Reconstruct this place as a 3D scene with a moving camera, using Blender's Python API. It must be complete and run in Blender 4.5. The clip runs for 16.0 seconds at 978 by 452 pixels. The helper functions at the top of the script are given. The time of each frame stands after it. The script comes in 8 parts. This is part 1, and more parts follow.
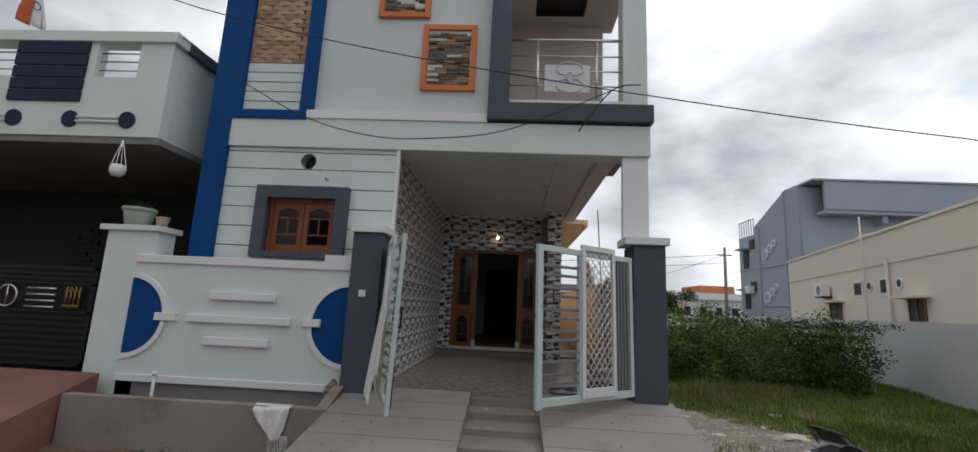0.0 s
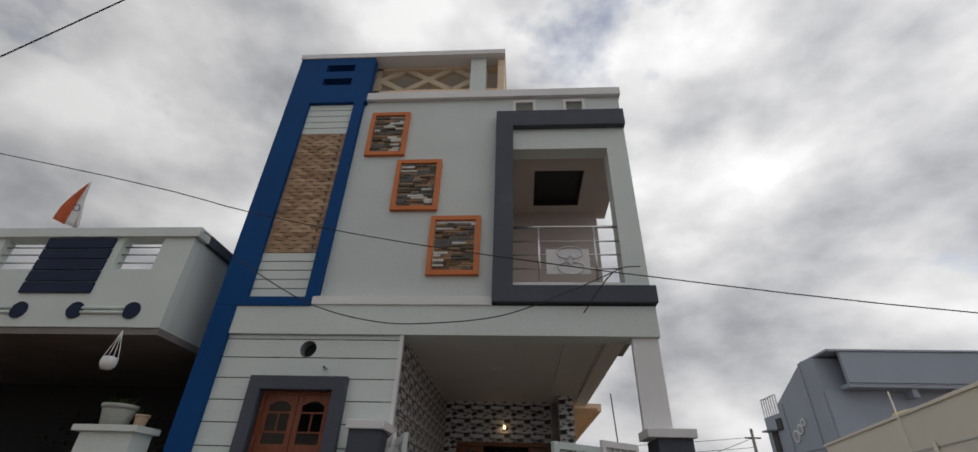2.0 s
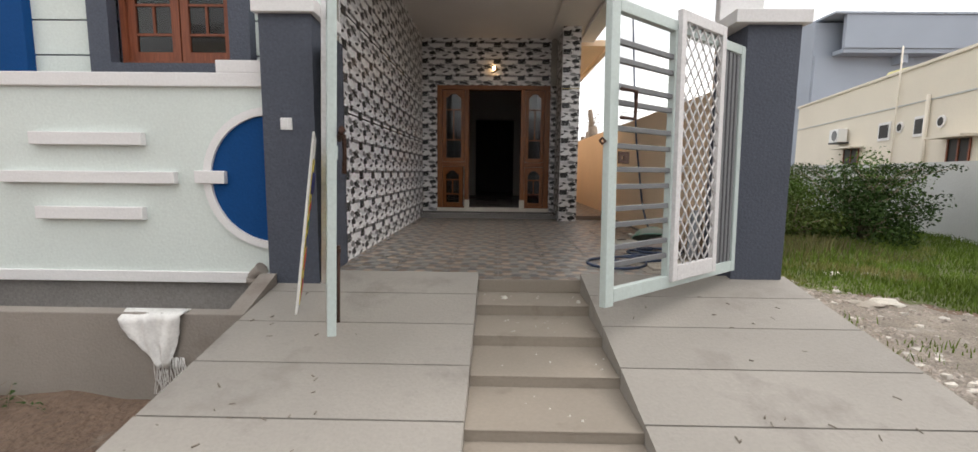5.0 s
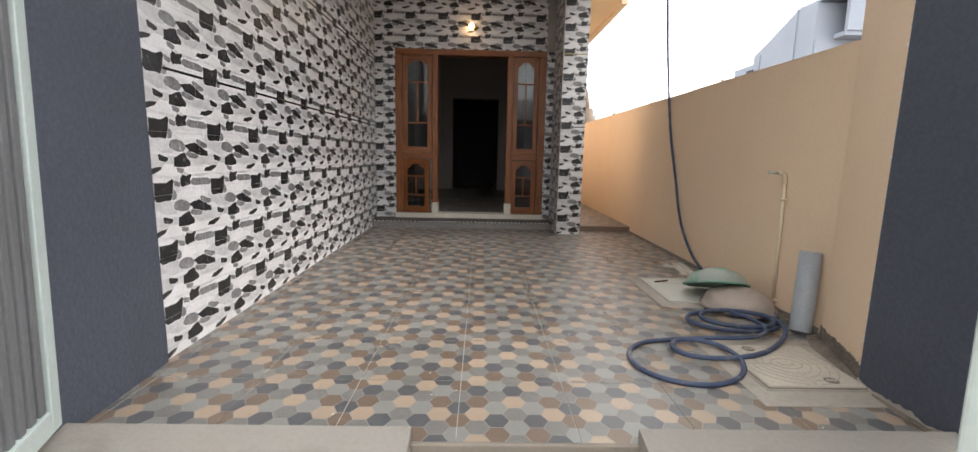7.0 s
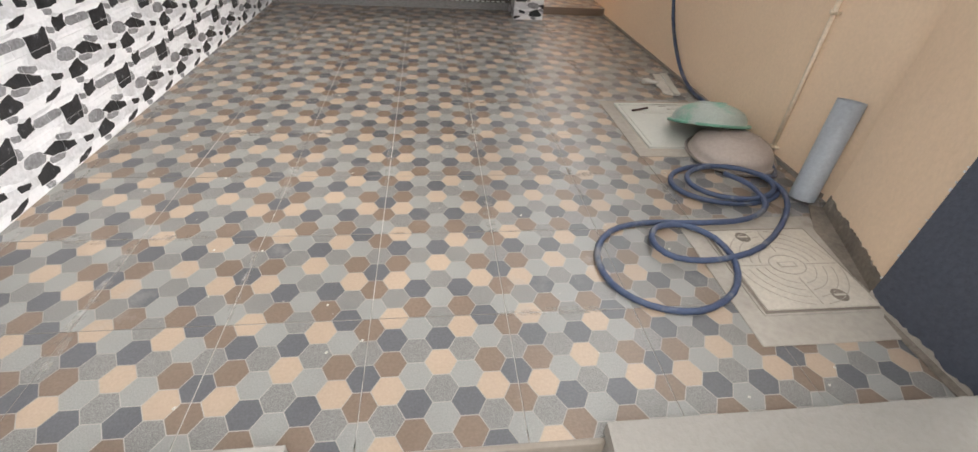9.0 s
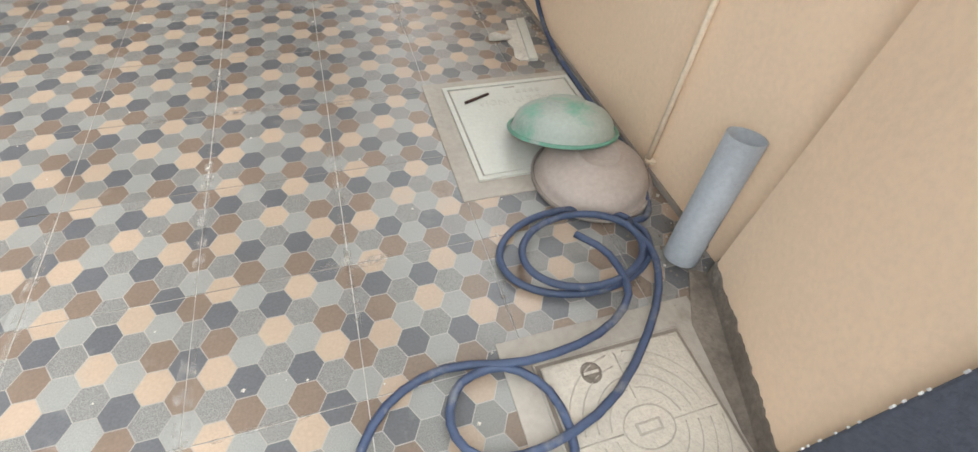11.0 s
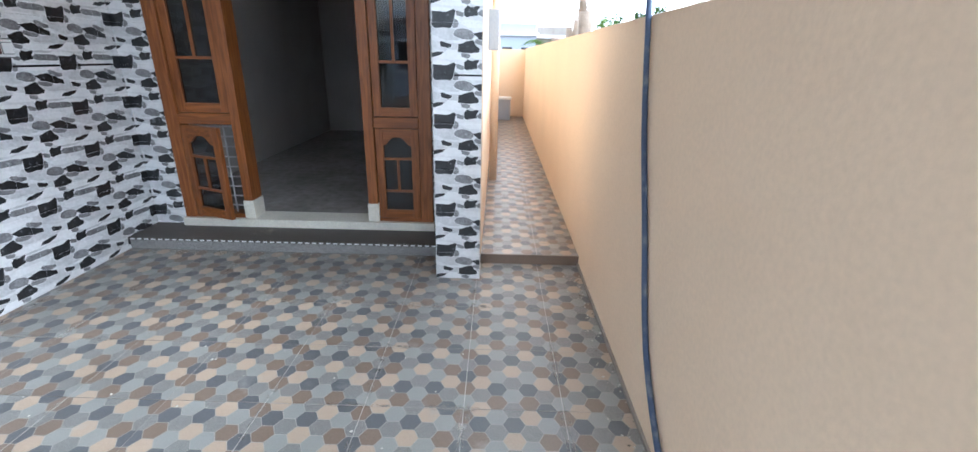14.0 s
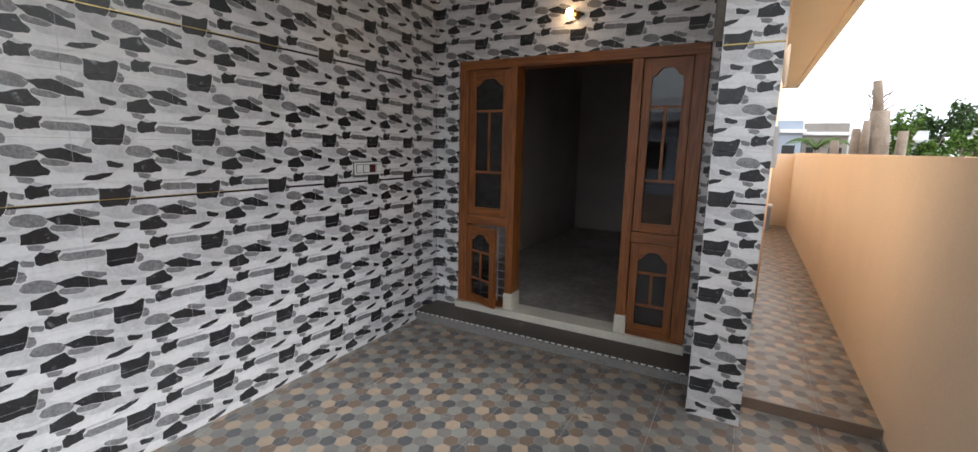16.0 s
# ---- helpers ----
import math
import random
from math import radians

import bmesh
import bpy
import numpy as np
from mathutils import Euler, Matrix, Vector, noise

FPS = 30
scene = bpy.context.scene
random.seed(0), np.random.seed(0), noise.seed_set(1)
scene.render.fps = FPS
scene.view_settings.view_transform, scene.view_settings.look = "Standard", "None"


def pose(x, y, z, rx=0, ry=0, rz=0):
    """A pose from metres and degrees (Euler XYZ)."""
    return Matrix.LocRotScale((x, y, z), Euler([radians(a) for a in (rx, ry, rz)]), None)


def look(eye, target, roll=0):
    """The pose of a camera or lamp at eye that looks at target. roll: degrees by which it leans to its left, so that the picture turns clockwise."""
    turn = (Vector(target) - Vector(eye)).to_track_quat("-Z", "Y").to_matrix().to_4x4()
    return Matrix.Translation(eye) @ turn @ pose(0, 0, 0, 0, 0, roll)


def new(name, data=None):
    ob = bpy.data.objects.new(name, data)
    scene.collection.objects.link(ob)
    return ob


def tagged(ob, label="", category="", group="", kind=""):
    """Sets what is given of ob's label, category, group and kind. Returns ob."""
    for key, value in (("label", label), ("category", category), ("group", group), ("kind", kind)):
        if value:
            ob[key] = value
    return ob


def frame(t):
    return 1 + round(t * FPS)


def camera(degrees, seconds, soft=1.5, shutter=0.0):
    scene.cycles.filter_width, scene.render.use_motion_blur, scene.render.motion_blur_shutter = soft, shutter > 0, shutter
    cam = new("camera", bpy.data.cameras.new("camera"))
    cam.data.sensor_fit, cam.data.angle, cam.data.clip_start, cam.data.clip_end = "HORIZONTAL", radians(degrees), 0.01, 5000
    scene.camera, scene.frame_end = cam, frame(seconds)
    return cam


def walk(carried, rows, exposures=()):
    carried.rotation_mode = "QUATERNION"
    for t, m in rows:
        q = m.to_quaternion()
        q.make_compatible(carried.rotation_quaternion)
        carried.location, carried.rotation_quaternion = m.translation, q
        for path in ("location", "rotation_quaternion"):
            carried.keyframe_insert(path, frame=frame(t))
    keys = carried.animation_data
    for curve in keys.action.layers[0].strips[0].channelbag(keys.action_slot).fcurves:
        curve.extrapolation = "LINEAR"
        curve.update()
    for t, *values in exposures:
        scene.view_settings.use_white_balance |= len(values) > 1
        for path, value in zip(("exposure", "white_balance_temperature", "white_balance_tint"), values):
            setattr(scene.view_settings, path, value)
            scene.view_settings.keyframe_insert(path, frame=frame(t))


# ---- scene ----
cam = camera(93.3, 16.0)
EXPOSURES = [(0.0, -0.25, 6150, 10), (0.5, -0.62, 6200, 10), (1.5, -0.7, 6300, 10), (2.4, -0.6, 6500, 11), (3.2, -0.04, 6550, 10), (4.0, 0.55, 6600, 10), (6.3, 1.17, 6600, 10), (7.0, 1.62, 6500, 10), (8.0, 1.91, 6500, 10), (9.0, 1.95, 6500, 10), (9.7, 2.16, 6450, 10), (12.0, 2.44, 5900, 4), (12.5, 2.37, 5650, 4), (13.0, 2.37, 5400, 4), (13.5, 2.52, 5350, 5), (14.0, 2.46, 5250, 4), (14.5, 1.97, 5650, 6), (15.0, 1.77, 5800, 8), (15.5, 1.47, 6000, 8), (16.0, 1.57, 6050, 8)]
PATH = [
    (0, (0.477, -9.738, 1.023), (0.363, -7.771, 1.368), 2.7),
    (0.5, (0.494, -9.759, 1.116), (0.359, -7.919, 1.889), 2.3),
    (1, (0.488, -9.755, 1.144), (0.353, -8.002, 2.097), 1.9),
    (1.5, (0.465, -9.758, 1.159), (0.333, -8.046, 2.185), 1.9),
    (2, (0.417, -9.724, 1.139), (0.288, -8.021, 2.18), 1.9),
    (2.5, (0.333, -9.649, 1.094), (0.233, -7.848, 1.956), 0.9),
    (3, (0.29, -9.416, 0.999), (0.195, -7.477, 1.481), 0.2),
    (3.5, (0.271, -9.041, 0.948), (0.138, -7.059, 1.183), 0.1),
    (4, (0.206, -8.533, 0.874), (0.187, -6.534, 0.843), 0.5),
    (4.2, (0.191, -8.349, 0.845), (0.197, -6.354, 0.695), 0.6),
    (6.3, (0.151, -6.236, 0.788), (0.046, -4.258, 0.512), 0.6),
    (6.5, (0.157, -6.033, 0.844), (0.056, -4.057, 0.556), 0.5),
    (7, (0.253, -5.584, 0.947), (0.29, -3.608, 0.643), 1.2),
    (7.5, (0.276, -5.344, 1.057), (0.402, -3.377, 0.714), 2.1),
    (8, (0.227, -5.13, 1.117), (0.487, -3.189, 0.708), 4.5),
    (8.5, (0.277, -4.923, 1.075), (0.584, -3.21, 0.09), 5.1),
    (9, (0.384, -4.733, 1.109), (0.618, -3.158, -0.102), 4.0),
    (9.5, (0.48, -4.46, 1.103), (0.927, -3.033, -0.224), 5.3),
    (9.7, (0.558, -4.353, 1.136), (1.165, -3.014, -0.22), 7.0),
    (12, (1.397, -3.533, 1.216), (1.679, -2.317, -0.347), 4.2),
    (12.5, (1.435, -3.427, 1.26), (1.621, -2.084, -0.21), 3.2),
    (13, (1.438, -3.165, 1.268), (1.64, -1.739, -0.12), -0.2),
    (13.5, (1.495, -2.934, 1.319), (1.707, -1.322, 0.154), -0.1),
    (14, (1.56, -2.779, 1.403), (1.538, -0.902, 0.711), 1.2),
    (14.5, (1.55, -2.73, 1.494), (1.43, -0.786, 1.037), 2.0),
    (15, (1.498, -2.719, 1.503), (1.25, -0.778, 1.089), 2.1),
    (15.5, (1.437, -2.773, 1.523), (0.673, -0.962, 1.156), 1.3),
    (16, (1.366, -2.853, 1.573), (0.413, -1.128, 1.233), 1.2),
]
walk(cam, [(t, look(eye, target, roll)) for t, eye, target, roll in PATH], EXPOSURES)

# ---------------------------------------------------------------- light
SUN_EL, SUN_AZ = 42.0, 78.0
world = bpy.data.worlds.new("world")
scene.world = world
world.use_nodes = True
wn, wl = world.node_tree.nodes, world.node_tree.links
wn.clear()
w_out = wn.new("ShaderNodeOutputWorld")
w_bg = wn.new("ShaderNodeBackground")
w_sky = wn.new("ShaderNodeTexSky")
w_sky.sky_type, w_sky.sun_disc = "NISHITA", False
w_sky.sun_elevation, w_sky.sun_rotation = radians(SUN_EL), radians(SUN_AZ)
w_tc = wn.new("ShaderNodeTexCoord")
w_map = wn.new("ShaderNodeMapping")
w_map.inputs["Scale"].default_value = (1.0, 1.0, 1.7)
w_n1 = wn.new("ShaderNodeTexNoise")
w_n1.inputs["Scale"].default_value, w_n1.inputs["Detail"].default_value = 1.9, 9.0
w_n1.inputs["Roughness"].default_value = 0.55
w_n2 = wn.new("ShaderNodeTexNoise")
w_n2.inputs["Scale"].default_value, w_n2.inputs["Detail"].default_value = 3.0, 9.0
w_r1 = wn.new("ShaderNodeValToRGB")
w_r1.color_ramp.elements[0].position, w_r1.color_ramp.elements[1].position = 0.30, 0.42
w_r2 = wn.new("ShaderNodeValToRGB")
w_r2.color_ramp.elements[0].position, w_r2.color_ramp.elements[1].position = 0.35, 0.66
w_r2.color_ramp.elements[0].color, w_r2.color_ramp.elements[1].color = (3.4, 3.48, 3.7, 1), (9.8, 9.7, 9.5, 1)
w_mix = wn.new("ShaderNodeMix")
w_mix.data_type = "RGBA"
wl.new(w_tc.outputs["Generated"], w_map.inputs["Vector"])
wl.new(w_map.outputs["Vector"], w_n1.inputs["Vector"])
wl.new(w_map.outputs["Vector"], w_n2.inputs["Vector"])
wl.new(w_n1.outputs["Fac"], w_r1.inputs["Fac"])
wl.new(w_n2.outputs["Fac"], w_r2.inputs["Fac"])
wl.new(w_r1.outputs["Color"], w_mix.inputs["Factor"])
wl.new(w_sky.outputs["Color"], w_mix.inputs["A"])
wl.new(w_r2.outputs["Color"], w_mix.inputs["B"])
w_dot = wn.new("ShaderNodeVectorMath")
w_dot.operation = "DOT_PRODUCT"
w_dot.inputs[1].default_value = (math.sin(radians(SUN_AZ)) * math.cos(radians(SUN_EL)), math.cos(radians(SUN_AZ)) * math.cos(radians(SUN_EL)), math.sin(radians(SUN_EL)))
w_mr = wn.new("ShaderNodeMapRange")
w_mr.inputs["From Min"].default_value, w_mr.inputs["From Max"].default_value = -0.4, 1.0
w_mr.inputs["To Min"].default_value, w_mr.inputs["To Max"].default_value = 0.84, 1.5
w_sc = wn.new("ShaderNodeVectorMath")
w_sc.operation = "SCALE"
wl.new(w_tc.outputs["Generated"], w_dot.inputs[0])
wl.new(w_dot.outputs["Value"], w_mr.inputs["Value"])
wl.new(w_mix.outputs["Result"], w_sc.inputs[0])
wl.new(w_mr.outputs["Result"], w_sc.inputs["Scale"])
wl.new(w_sc.outputs["Vector"], w_bg.inputs["Color"])
w_bg.inputs["Strength"].default_value = 0.12
wl.new(w_bg.outputs["Background"], w_out.inputs["Surface"])

sun = new("sun", bpy.data.lights.new("sun", "SUN"))
sun.data.energy, sun.data.angle, sun.data.color = 0.65, radians(22), (1.0, 0.95, 0.88)
sun_dir = Vector((math.sin(radians(SUN_AZ)) * math.cos(radians(SUN_EL)), math.cos(radians(SUN_AZ)) * math.cos(radians(SUN_EL)), math.sin(radians(SUN_EL))))
sun.matrix_world = look(tuple(sun_dir * 60), (0, 0, 0))

# ---------------------------------------------------------------- materials
def material(name, base, rough=0.7, metal=0.0, big=1.2, big_amt=0.10, fine=60.0, fine_amt=0.10, bump=0.25, bump_scale=90.0, stain=None, stain_at=0.62, stain_scale=2.0, piece=0.0, sheen=0.5, far=0.02):
    """Paint, plaster, stone or metal: broad tone changes, fine grain, stains and a fine relief."""
    m = bpy.data.materials.new(name)
    m.use_nodes = True
    n, l = m.node_tree.nodes, m.node_tree.links
    b = n["Principled BSDF"]
    b.inputs["Roughness"].default_value, b.inputs["Metallic"].default_value = rough, metal
    b.inputs["Specular IOR Level"].default_value = sheen
    g = n.new("ShaderNodeNewGeometry")
    t1, t2 = n.new("ShaderNodeTexNoise"), n.new("ShaderNodeTexNoise")
    t1.inputs["Scale"].default_value, t1.inputs["Detail"].default_value = big, 5.0
    t2.inputs["Scale"].default_value, t2.inputs["Detail"].default_value = fine, 3.0
    l.new(g.outputs["Position"], t1.inputs["Vector"])
    l.new(g.outputs["Position"], t2.inputs["Vector"])
    def scaled(sock, amt):
        a = n.new("ShaderNodeMapRange")
        a.inputs["From Min"].default_value, a.inputs["From Max"].default_value = 0.25, 0.75
        a.inputs["To Min"].default_value, a.inputs["To Max"].default_value = 1 - amt, 1 + amt
        l.new(sock, a.inputs["Value"])
        return a.outputs["Result"]
    def times(a, c):
        k = n.new("ShaderNodeMath")
        k.operation = "MULTIPLY"
        l.new(a, k.inputs[0])
        l.new(c, k.inputs[1])
        return k.outputs["Value"]
    v = times(scaled(t1.outputs["Fac"], big_amt), scaled(t2.outputs["Fac"], fine_amt))
    if piece:
        oi = n.new("ShaderNodeObjectInfo")
        a = n.new("ShaderNodeMapRange")
        a.inputs["To Min"].default_value, a.inputs["To Max"].default_value = 1 - piece, 1 + piece
        l.new(oi.outputs["Random"], a.inputs["Value"])
        v = times(v, a.outputs["Result"])
    hs = n.new("ShaderNodeHueSaturation")
    hs.inputs["Color"].default_value = (*base, 1)
    l.new(v, hs.inputs["Value"])
    colour = hs.outputs["Color"]
    if stain:
        t3 = n.new("ShaderNodeTexNoise")
        t3.inputs["Scale"].default_value, t3.inputs["Detail"].default_value, t3.inputs["Roughness"].default_value = stain_scale, 8.0, 0.65
        l.new(g.outputs["Position"], t3.inputs["Vector"])
        r = n.new("ShaderNodeValToRGB")
        r.color_ramp.elements[0].position, r.color_ramp.elements[1].position = stain_at, stain_at + 0.12
        l.new(t3.outputs["Fac"], r.inputs["Fac"])
        mx = n.new("ShaderNodeMix")
        mx.data_type = "RGBA"
        l.new(r.outputs["Color"], mx.inputs["Factor"])
        l.new(colour, mx.inputs["A"])
        mx.inputs["B"].default_value = (*stain, 1)
        colour = mx.outputs["Result"]
    l.new(colour, b.inputs["Base Color"])
    if bump:
        t4 = n.new("ShaderNodeTexNoise")
        t4.inputs["Scale"].default_value, t4.inputs["Detail"].default_value = bump_scale, 4.0
        l.new(g.outputs["Position"], t4.inputs["Vector"])
        bp = n.new("ShaderNodeBump")
        bp.inputs["Strength"].default_value, bp.inputs["Distance"].default_value = bump, far
        l.new(t4.outputs["Fac"], bp.inputs["Height"])
        l.new(bp.outputs["Normal"], b.inputs["Normal"])
    return m


def wood(name, dark, light, rough=0.38, axis="Z", scale=9.0):
    m = bpy.data.materials.new(name)
    m.use_nodes = True
    n, l = m.node_tree.nodes, m.node_tree.links
    b = n["Principled BSDF"]
    g = n.new("ShaderNodeNewGeometry")
    mp = n.new("ShaderNodeMapping")
    mp.inputs["Scale"].default_value = (1, 1, 0.07) if axis == "Z" else (0.07, 1, 1)
    t = n.new("ShaderNodeTexNoise")
    t.inputs["Scale"].default_value, t.inputs["Detail"].default_value, t.inputs["Distortion"].default_value = scale * 6, 6.0, 0.8
    r = n.new("ShaderNodeValToRGB")
    r.color_ramp.elements[0].position, r.color_ramp.elements[1].position = 0.32, 0.68
    r.color_ramp.elements[0].color, r.color_ramp.elements[1].color = (*dark, 1), (*light, 1)
    l.new(g.outputs["Position"], mp.inputs["Vector"])
    l.new(mp.outputs["Vector"], t.inputs["Vector"])
    l.new(t.outputs["Fac"], r.inputs["Fac"])
    l.new(r.outputs["Color"], b.inputs["Base Color"])
    b.inputs["Roughness"].default_value = rough
    bp = n.new("ShaderNodeBump")
    bp.inputs["Strength"].default_value, bp.inputs["Distance"].default_value = 0.15, 0.004
    l.new(t.outputs["Fac"], bp.inputs["Height"])
    l.new(bp.outputs["Normal"], b.inputs["Normal"])
    return m


def glass(name, tint=(0.9, 0.93, 0.92), rough=0.02):
    m = bpy.data.materials.new(name)
    m.use_nodes = True
    b = m.node_tree.nodes["Principled BSDF"]
    b.inputs["Base Color"].default_value = (*tint, 1)
    b.inputs["Roughness"].default_value = rough
    b.inputs["Transmission Weight"].default_value = 1.0
    b.inputs["IOR"].default_value = 1.45
    return m


MINT = material("mint_plaster", (0.67, 0.73, 0.70), 0.85, bump=0.14, bump_scale=45, big_amt=0.05, fine_amt=0.05, stain=(0.52, 0.58, 0.56), stain_at=0.66, stain_scale=1.3)
MINT_DARK = material("pale_grey_green_plaster", (0.62, 0.665, 0.65), 0.9, bump=0.2, bump_scale=30, big_amt=0.06, fine_amt=0.07)
WHITE = material("white_paint", (0.77, 0.76, 0.76), 0.75, bump=0.12, bump_scale=50, big_amt=0.05, fine_amt=0.04, stain=(0.62, 0.61, 0.60), stain_at=0.68)
SLATE = material("slate_blue_paint", (0.068, 0.078, 0.105), 0.72, bump=0.35, bump_scale=55, big_amt=0.10, fine_amt=0.14, stain=(0.105, 0.115, 0.14), stain_at=0.64)
# blue of the neighbour's boards and discs, darkened to carry their shade
NAVY = material("blue_paint_in_shade", (0.010, 0.020, 0.055), 0.6, sheen=0.25, bump=0.14, bump_scale=50, big_amt=0.12, fine_amt=0.08)
BLUE = material("deep_blue_paint", (0.003, 0.058, 0.205), 0.7, sheen=0.2, bump=0.14, bump_scale=50, big_amt=0.10, fine_amt=0.06)
ORANGE = material("orange_paint", (0.62, 0.19, 0.06), 0.7, bump=0.35, bump_scale=60)
CREAM = material("cream_plaster", (0.83, 0.645, 0.465), 0.85, bump=0.12, bump_scale=24, big_amt=0.05, fine_amt=0.04, stain=(0.75, 0.58, 0.415), stain_at=0.68, stain_scale=1.1)
CEMENT = material("cement_render", (0.27, 0.24, 0.213), 0.9, bump=0.25, bump_scale=70, big_amt=0.14, fine_amt=0.06, stain=(0.21, 0.175, 0.15), stain_at=0.56, stain_scale=1.4)
PLINTH = material("dark_grey_cement", (0.24, 0.225, 0.215), 0.9, bump=0.3, bump_scale=60, big_amt=0.2, fine_amt=0.15)
RAMP = material("ramp_stone", (0.30, 0.277, 0.25), 0.8, bump=0.2, bump_scale=60, big=0.9, big_amt=0.12, fine_amt=0.05, piece=0.06, stain=(0.245, 0.222, 0.20), stain_at=0.55, stain_scale=1.9)
STEP = material("step_cement", (0.295, 0.255, 0.212), 0.85, bump=0.12, bump_scale=50, big_amt=0.14, fine_amt=0.05, stain=(0.235, 0.20, 0.165), stain_at=0.58, stain_scale=4)
CEIL = material("ceiling_paint", (0.72, 0.69, 0.67), 0.85, bump=0.2, bump_scale=30, big_amt=0.05, fine_amt=0.03)
BALC = material("warm_grey_balcony_paint", (0.52, 0.455, 0.42), 0.85, bump=0.15, bump_scale=30, big_amt=0.07, fine_amt=0.04)
ROOMWALL = material("room_wall", (0.52, 0.49, 0.47), 0.8, bump=0.1)
MARBLE = material("polished_marble", (0.34, 0.32, 0.30), 0.22, bump=0.0, big=2.5, big_amt=0.25, fine=14, fine_amt=0.2)
GRANITE = material("dark_granite", (0.075, 0.064, 0.056), 0.55, bump=0.05, stain=(0.16, 0.14, 0.12), stain_at=0.62, stain_scale=5, fine=220, fine_amt=0.5)
SPECKLE = material("speckled_granite", (0.235, 0.225, 0.22), 0.6, bump=0.05, fine=260, fine_amt=0.7)
WHITESTONE = material("white_marble_sill", (0.66, 0.63, 0.55), 0.45, bump=0.1, big=4, big_amt=0.10)
TEAK = wood("varnished_teak", (0.145, 0.042, 0.009), (0.31, 0.108, 0.027))
TEAKH = wood("varnished_teak_rail", (0.145, 0.042, 0.009), (0.31, 0.108, 0.027), axis="X")
REDWOOD = wood("red_brown_wood", (0.16, 0.042, 0.018), (0.27, 0.080, 0.036), rough=0.5)
DARKGLASS = glass("window_glass", (0.20, 0.22, 0.23))
STEEL = material("stainless_steel", (0.55, 0.54, 0.54), 0.28, 1.0, bump=0.0, big_amt=0.05, fine_amt=0.05)
GATE = material("pale_mint_enamel", (0.50, 0.575, 0.56), 0.42, bump=0.05, bump_scale=40, big_amt=0.08, fine_amt=0.06, stain=(0.33, 0.36, 0.33), stain_at=0.69, stain_scale=7)
GATEW = material("white_enamel", (0.64, 0.63, 0.635), 0.5, bump=0.15, big_amt=0.05, stain=(0.42, 0.36, 0.30), stain_at=0.72, stain_scale=9)
GATEG = material("grey_enamel", (0.15, 0.155, 0.165), 0.45, bump=0.1, big_amt=0.08, stain=(0.30, 0.30, 0.31), stain_at=0.66, stain_scale=6)
RUST = material("rusted_iron", (0.075, 0.040, 0.030), 0.8, 0.3, bump=0.6, bump_scale=150, big=8, big_amt=0.3, fine_amt=0.3)
IRON = material("black_iron", (0.010, 0.010, 0.012), 0.45, 0.0, bump=0.1, sheen=0.25)
BRASS = material("dull_brass", (0.25, 0.17, 0.07), 0.42, 1.0, bump=0.05)
HOSE = material("blue_hose_rubber", (0.050, 0.072, 0.135), 0.55, bump=0.15, bump_scale=80, big=3, big_amt=0.2, fine_amt=0.15, stain=(0.19, 0.195, 0.21), stain_at=0.54, stain_scale=7)
PVC = material("grey_pvc", (0.335, 0.365, 0.40), 0.45, bump=0.1, big_amt=0.06, stain=(0.22, 0.20, 0.18), stain_at=0.64, stain_scale=7)
CPVC = material("ivory_cpvc", (0.70, 0.59, 0.45), 0.5, bump=0.05, big_amt=0.04)
FRP = material("pale_grey_cover", (0.52, 0.52, 0.47), 0.6, bump=0.15, big=3, big_amt=0.06, fine_amt=0.05, stain=(0.40, 0.38, 0.33), stain_at=0.66, stain_scale=5)
CONC = material("dusty_concrete", (0.37, 0.335, 0.29), 0.9, bump=0.2, bump_scale=60, big=3, big_amt=0.15, fine=40, fine_amt=0.08, stain=(0.25, 0.22, 0.185), stain_at=0.60, stain_scale=5)
GREENBOWL = material("green_plastic_dusted", (0.335, 0.375, 0.335), 0.55, bump=0.05, bump_scale=90, stain=(0.14, 0.35, 0.25), stain_at=0.49, stain_scale=3.4, big=3, big_amt=0.12, fine=70, fine_amt=0.08)
GREENRIM = material("green_plastic_rim", (0.13, 0.30, 0.22), 0.45, bump=0.05, big=8, big_amt=0.2, stain=(0.32, 0.36, 0.32), stain_at=0.58, stain_scale=12)
GREYBOWL = material("cement_crusted_iron", (0.40, 0.34, 0.30), 0.6, bump=0.06, bump_scale=90, big=3, big_amt=0.14, fine=60, fine_amt=0.08, stain=(0.43, 0.38, 0.345), stain_at=0.60, stain_scale=6)
GREYRIM = material("scuffed_iron_rim", (0.30, 0.26, 0.23), 0.5, 0.2, bump=0.1, big=9, big_amt=0.25, stain=(0.48, 0.44, 0.40), stain_at=0.58, stain_scale=14)
BLACKPL = material("black_plastic", (0.012, 0.012, 0.013), 0.4, bump=0.05)
REDPAINT = material("red_body_paint", (0.30, 0.012, 0.015), 0.22, bump=0.0, big_amt=0.04, fine_amt=0.03)
SEAT = material("dull_red_seat", (0.16, 0.030, 0.028), 0.7, bump=0.2)
WHITEPL = material("white_plastic", (0.78, 0.78, 0.78), 0.4, bump=0.05, big_amt=0.02, fine_amt=0.02)
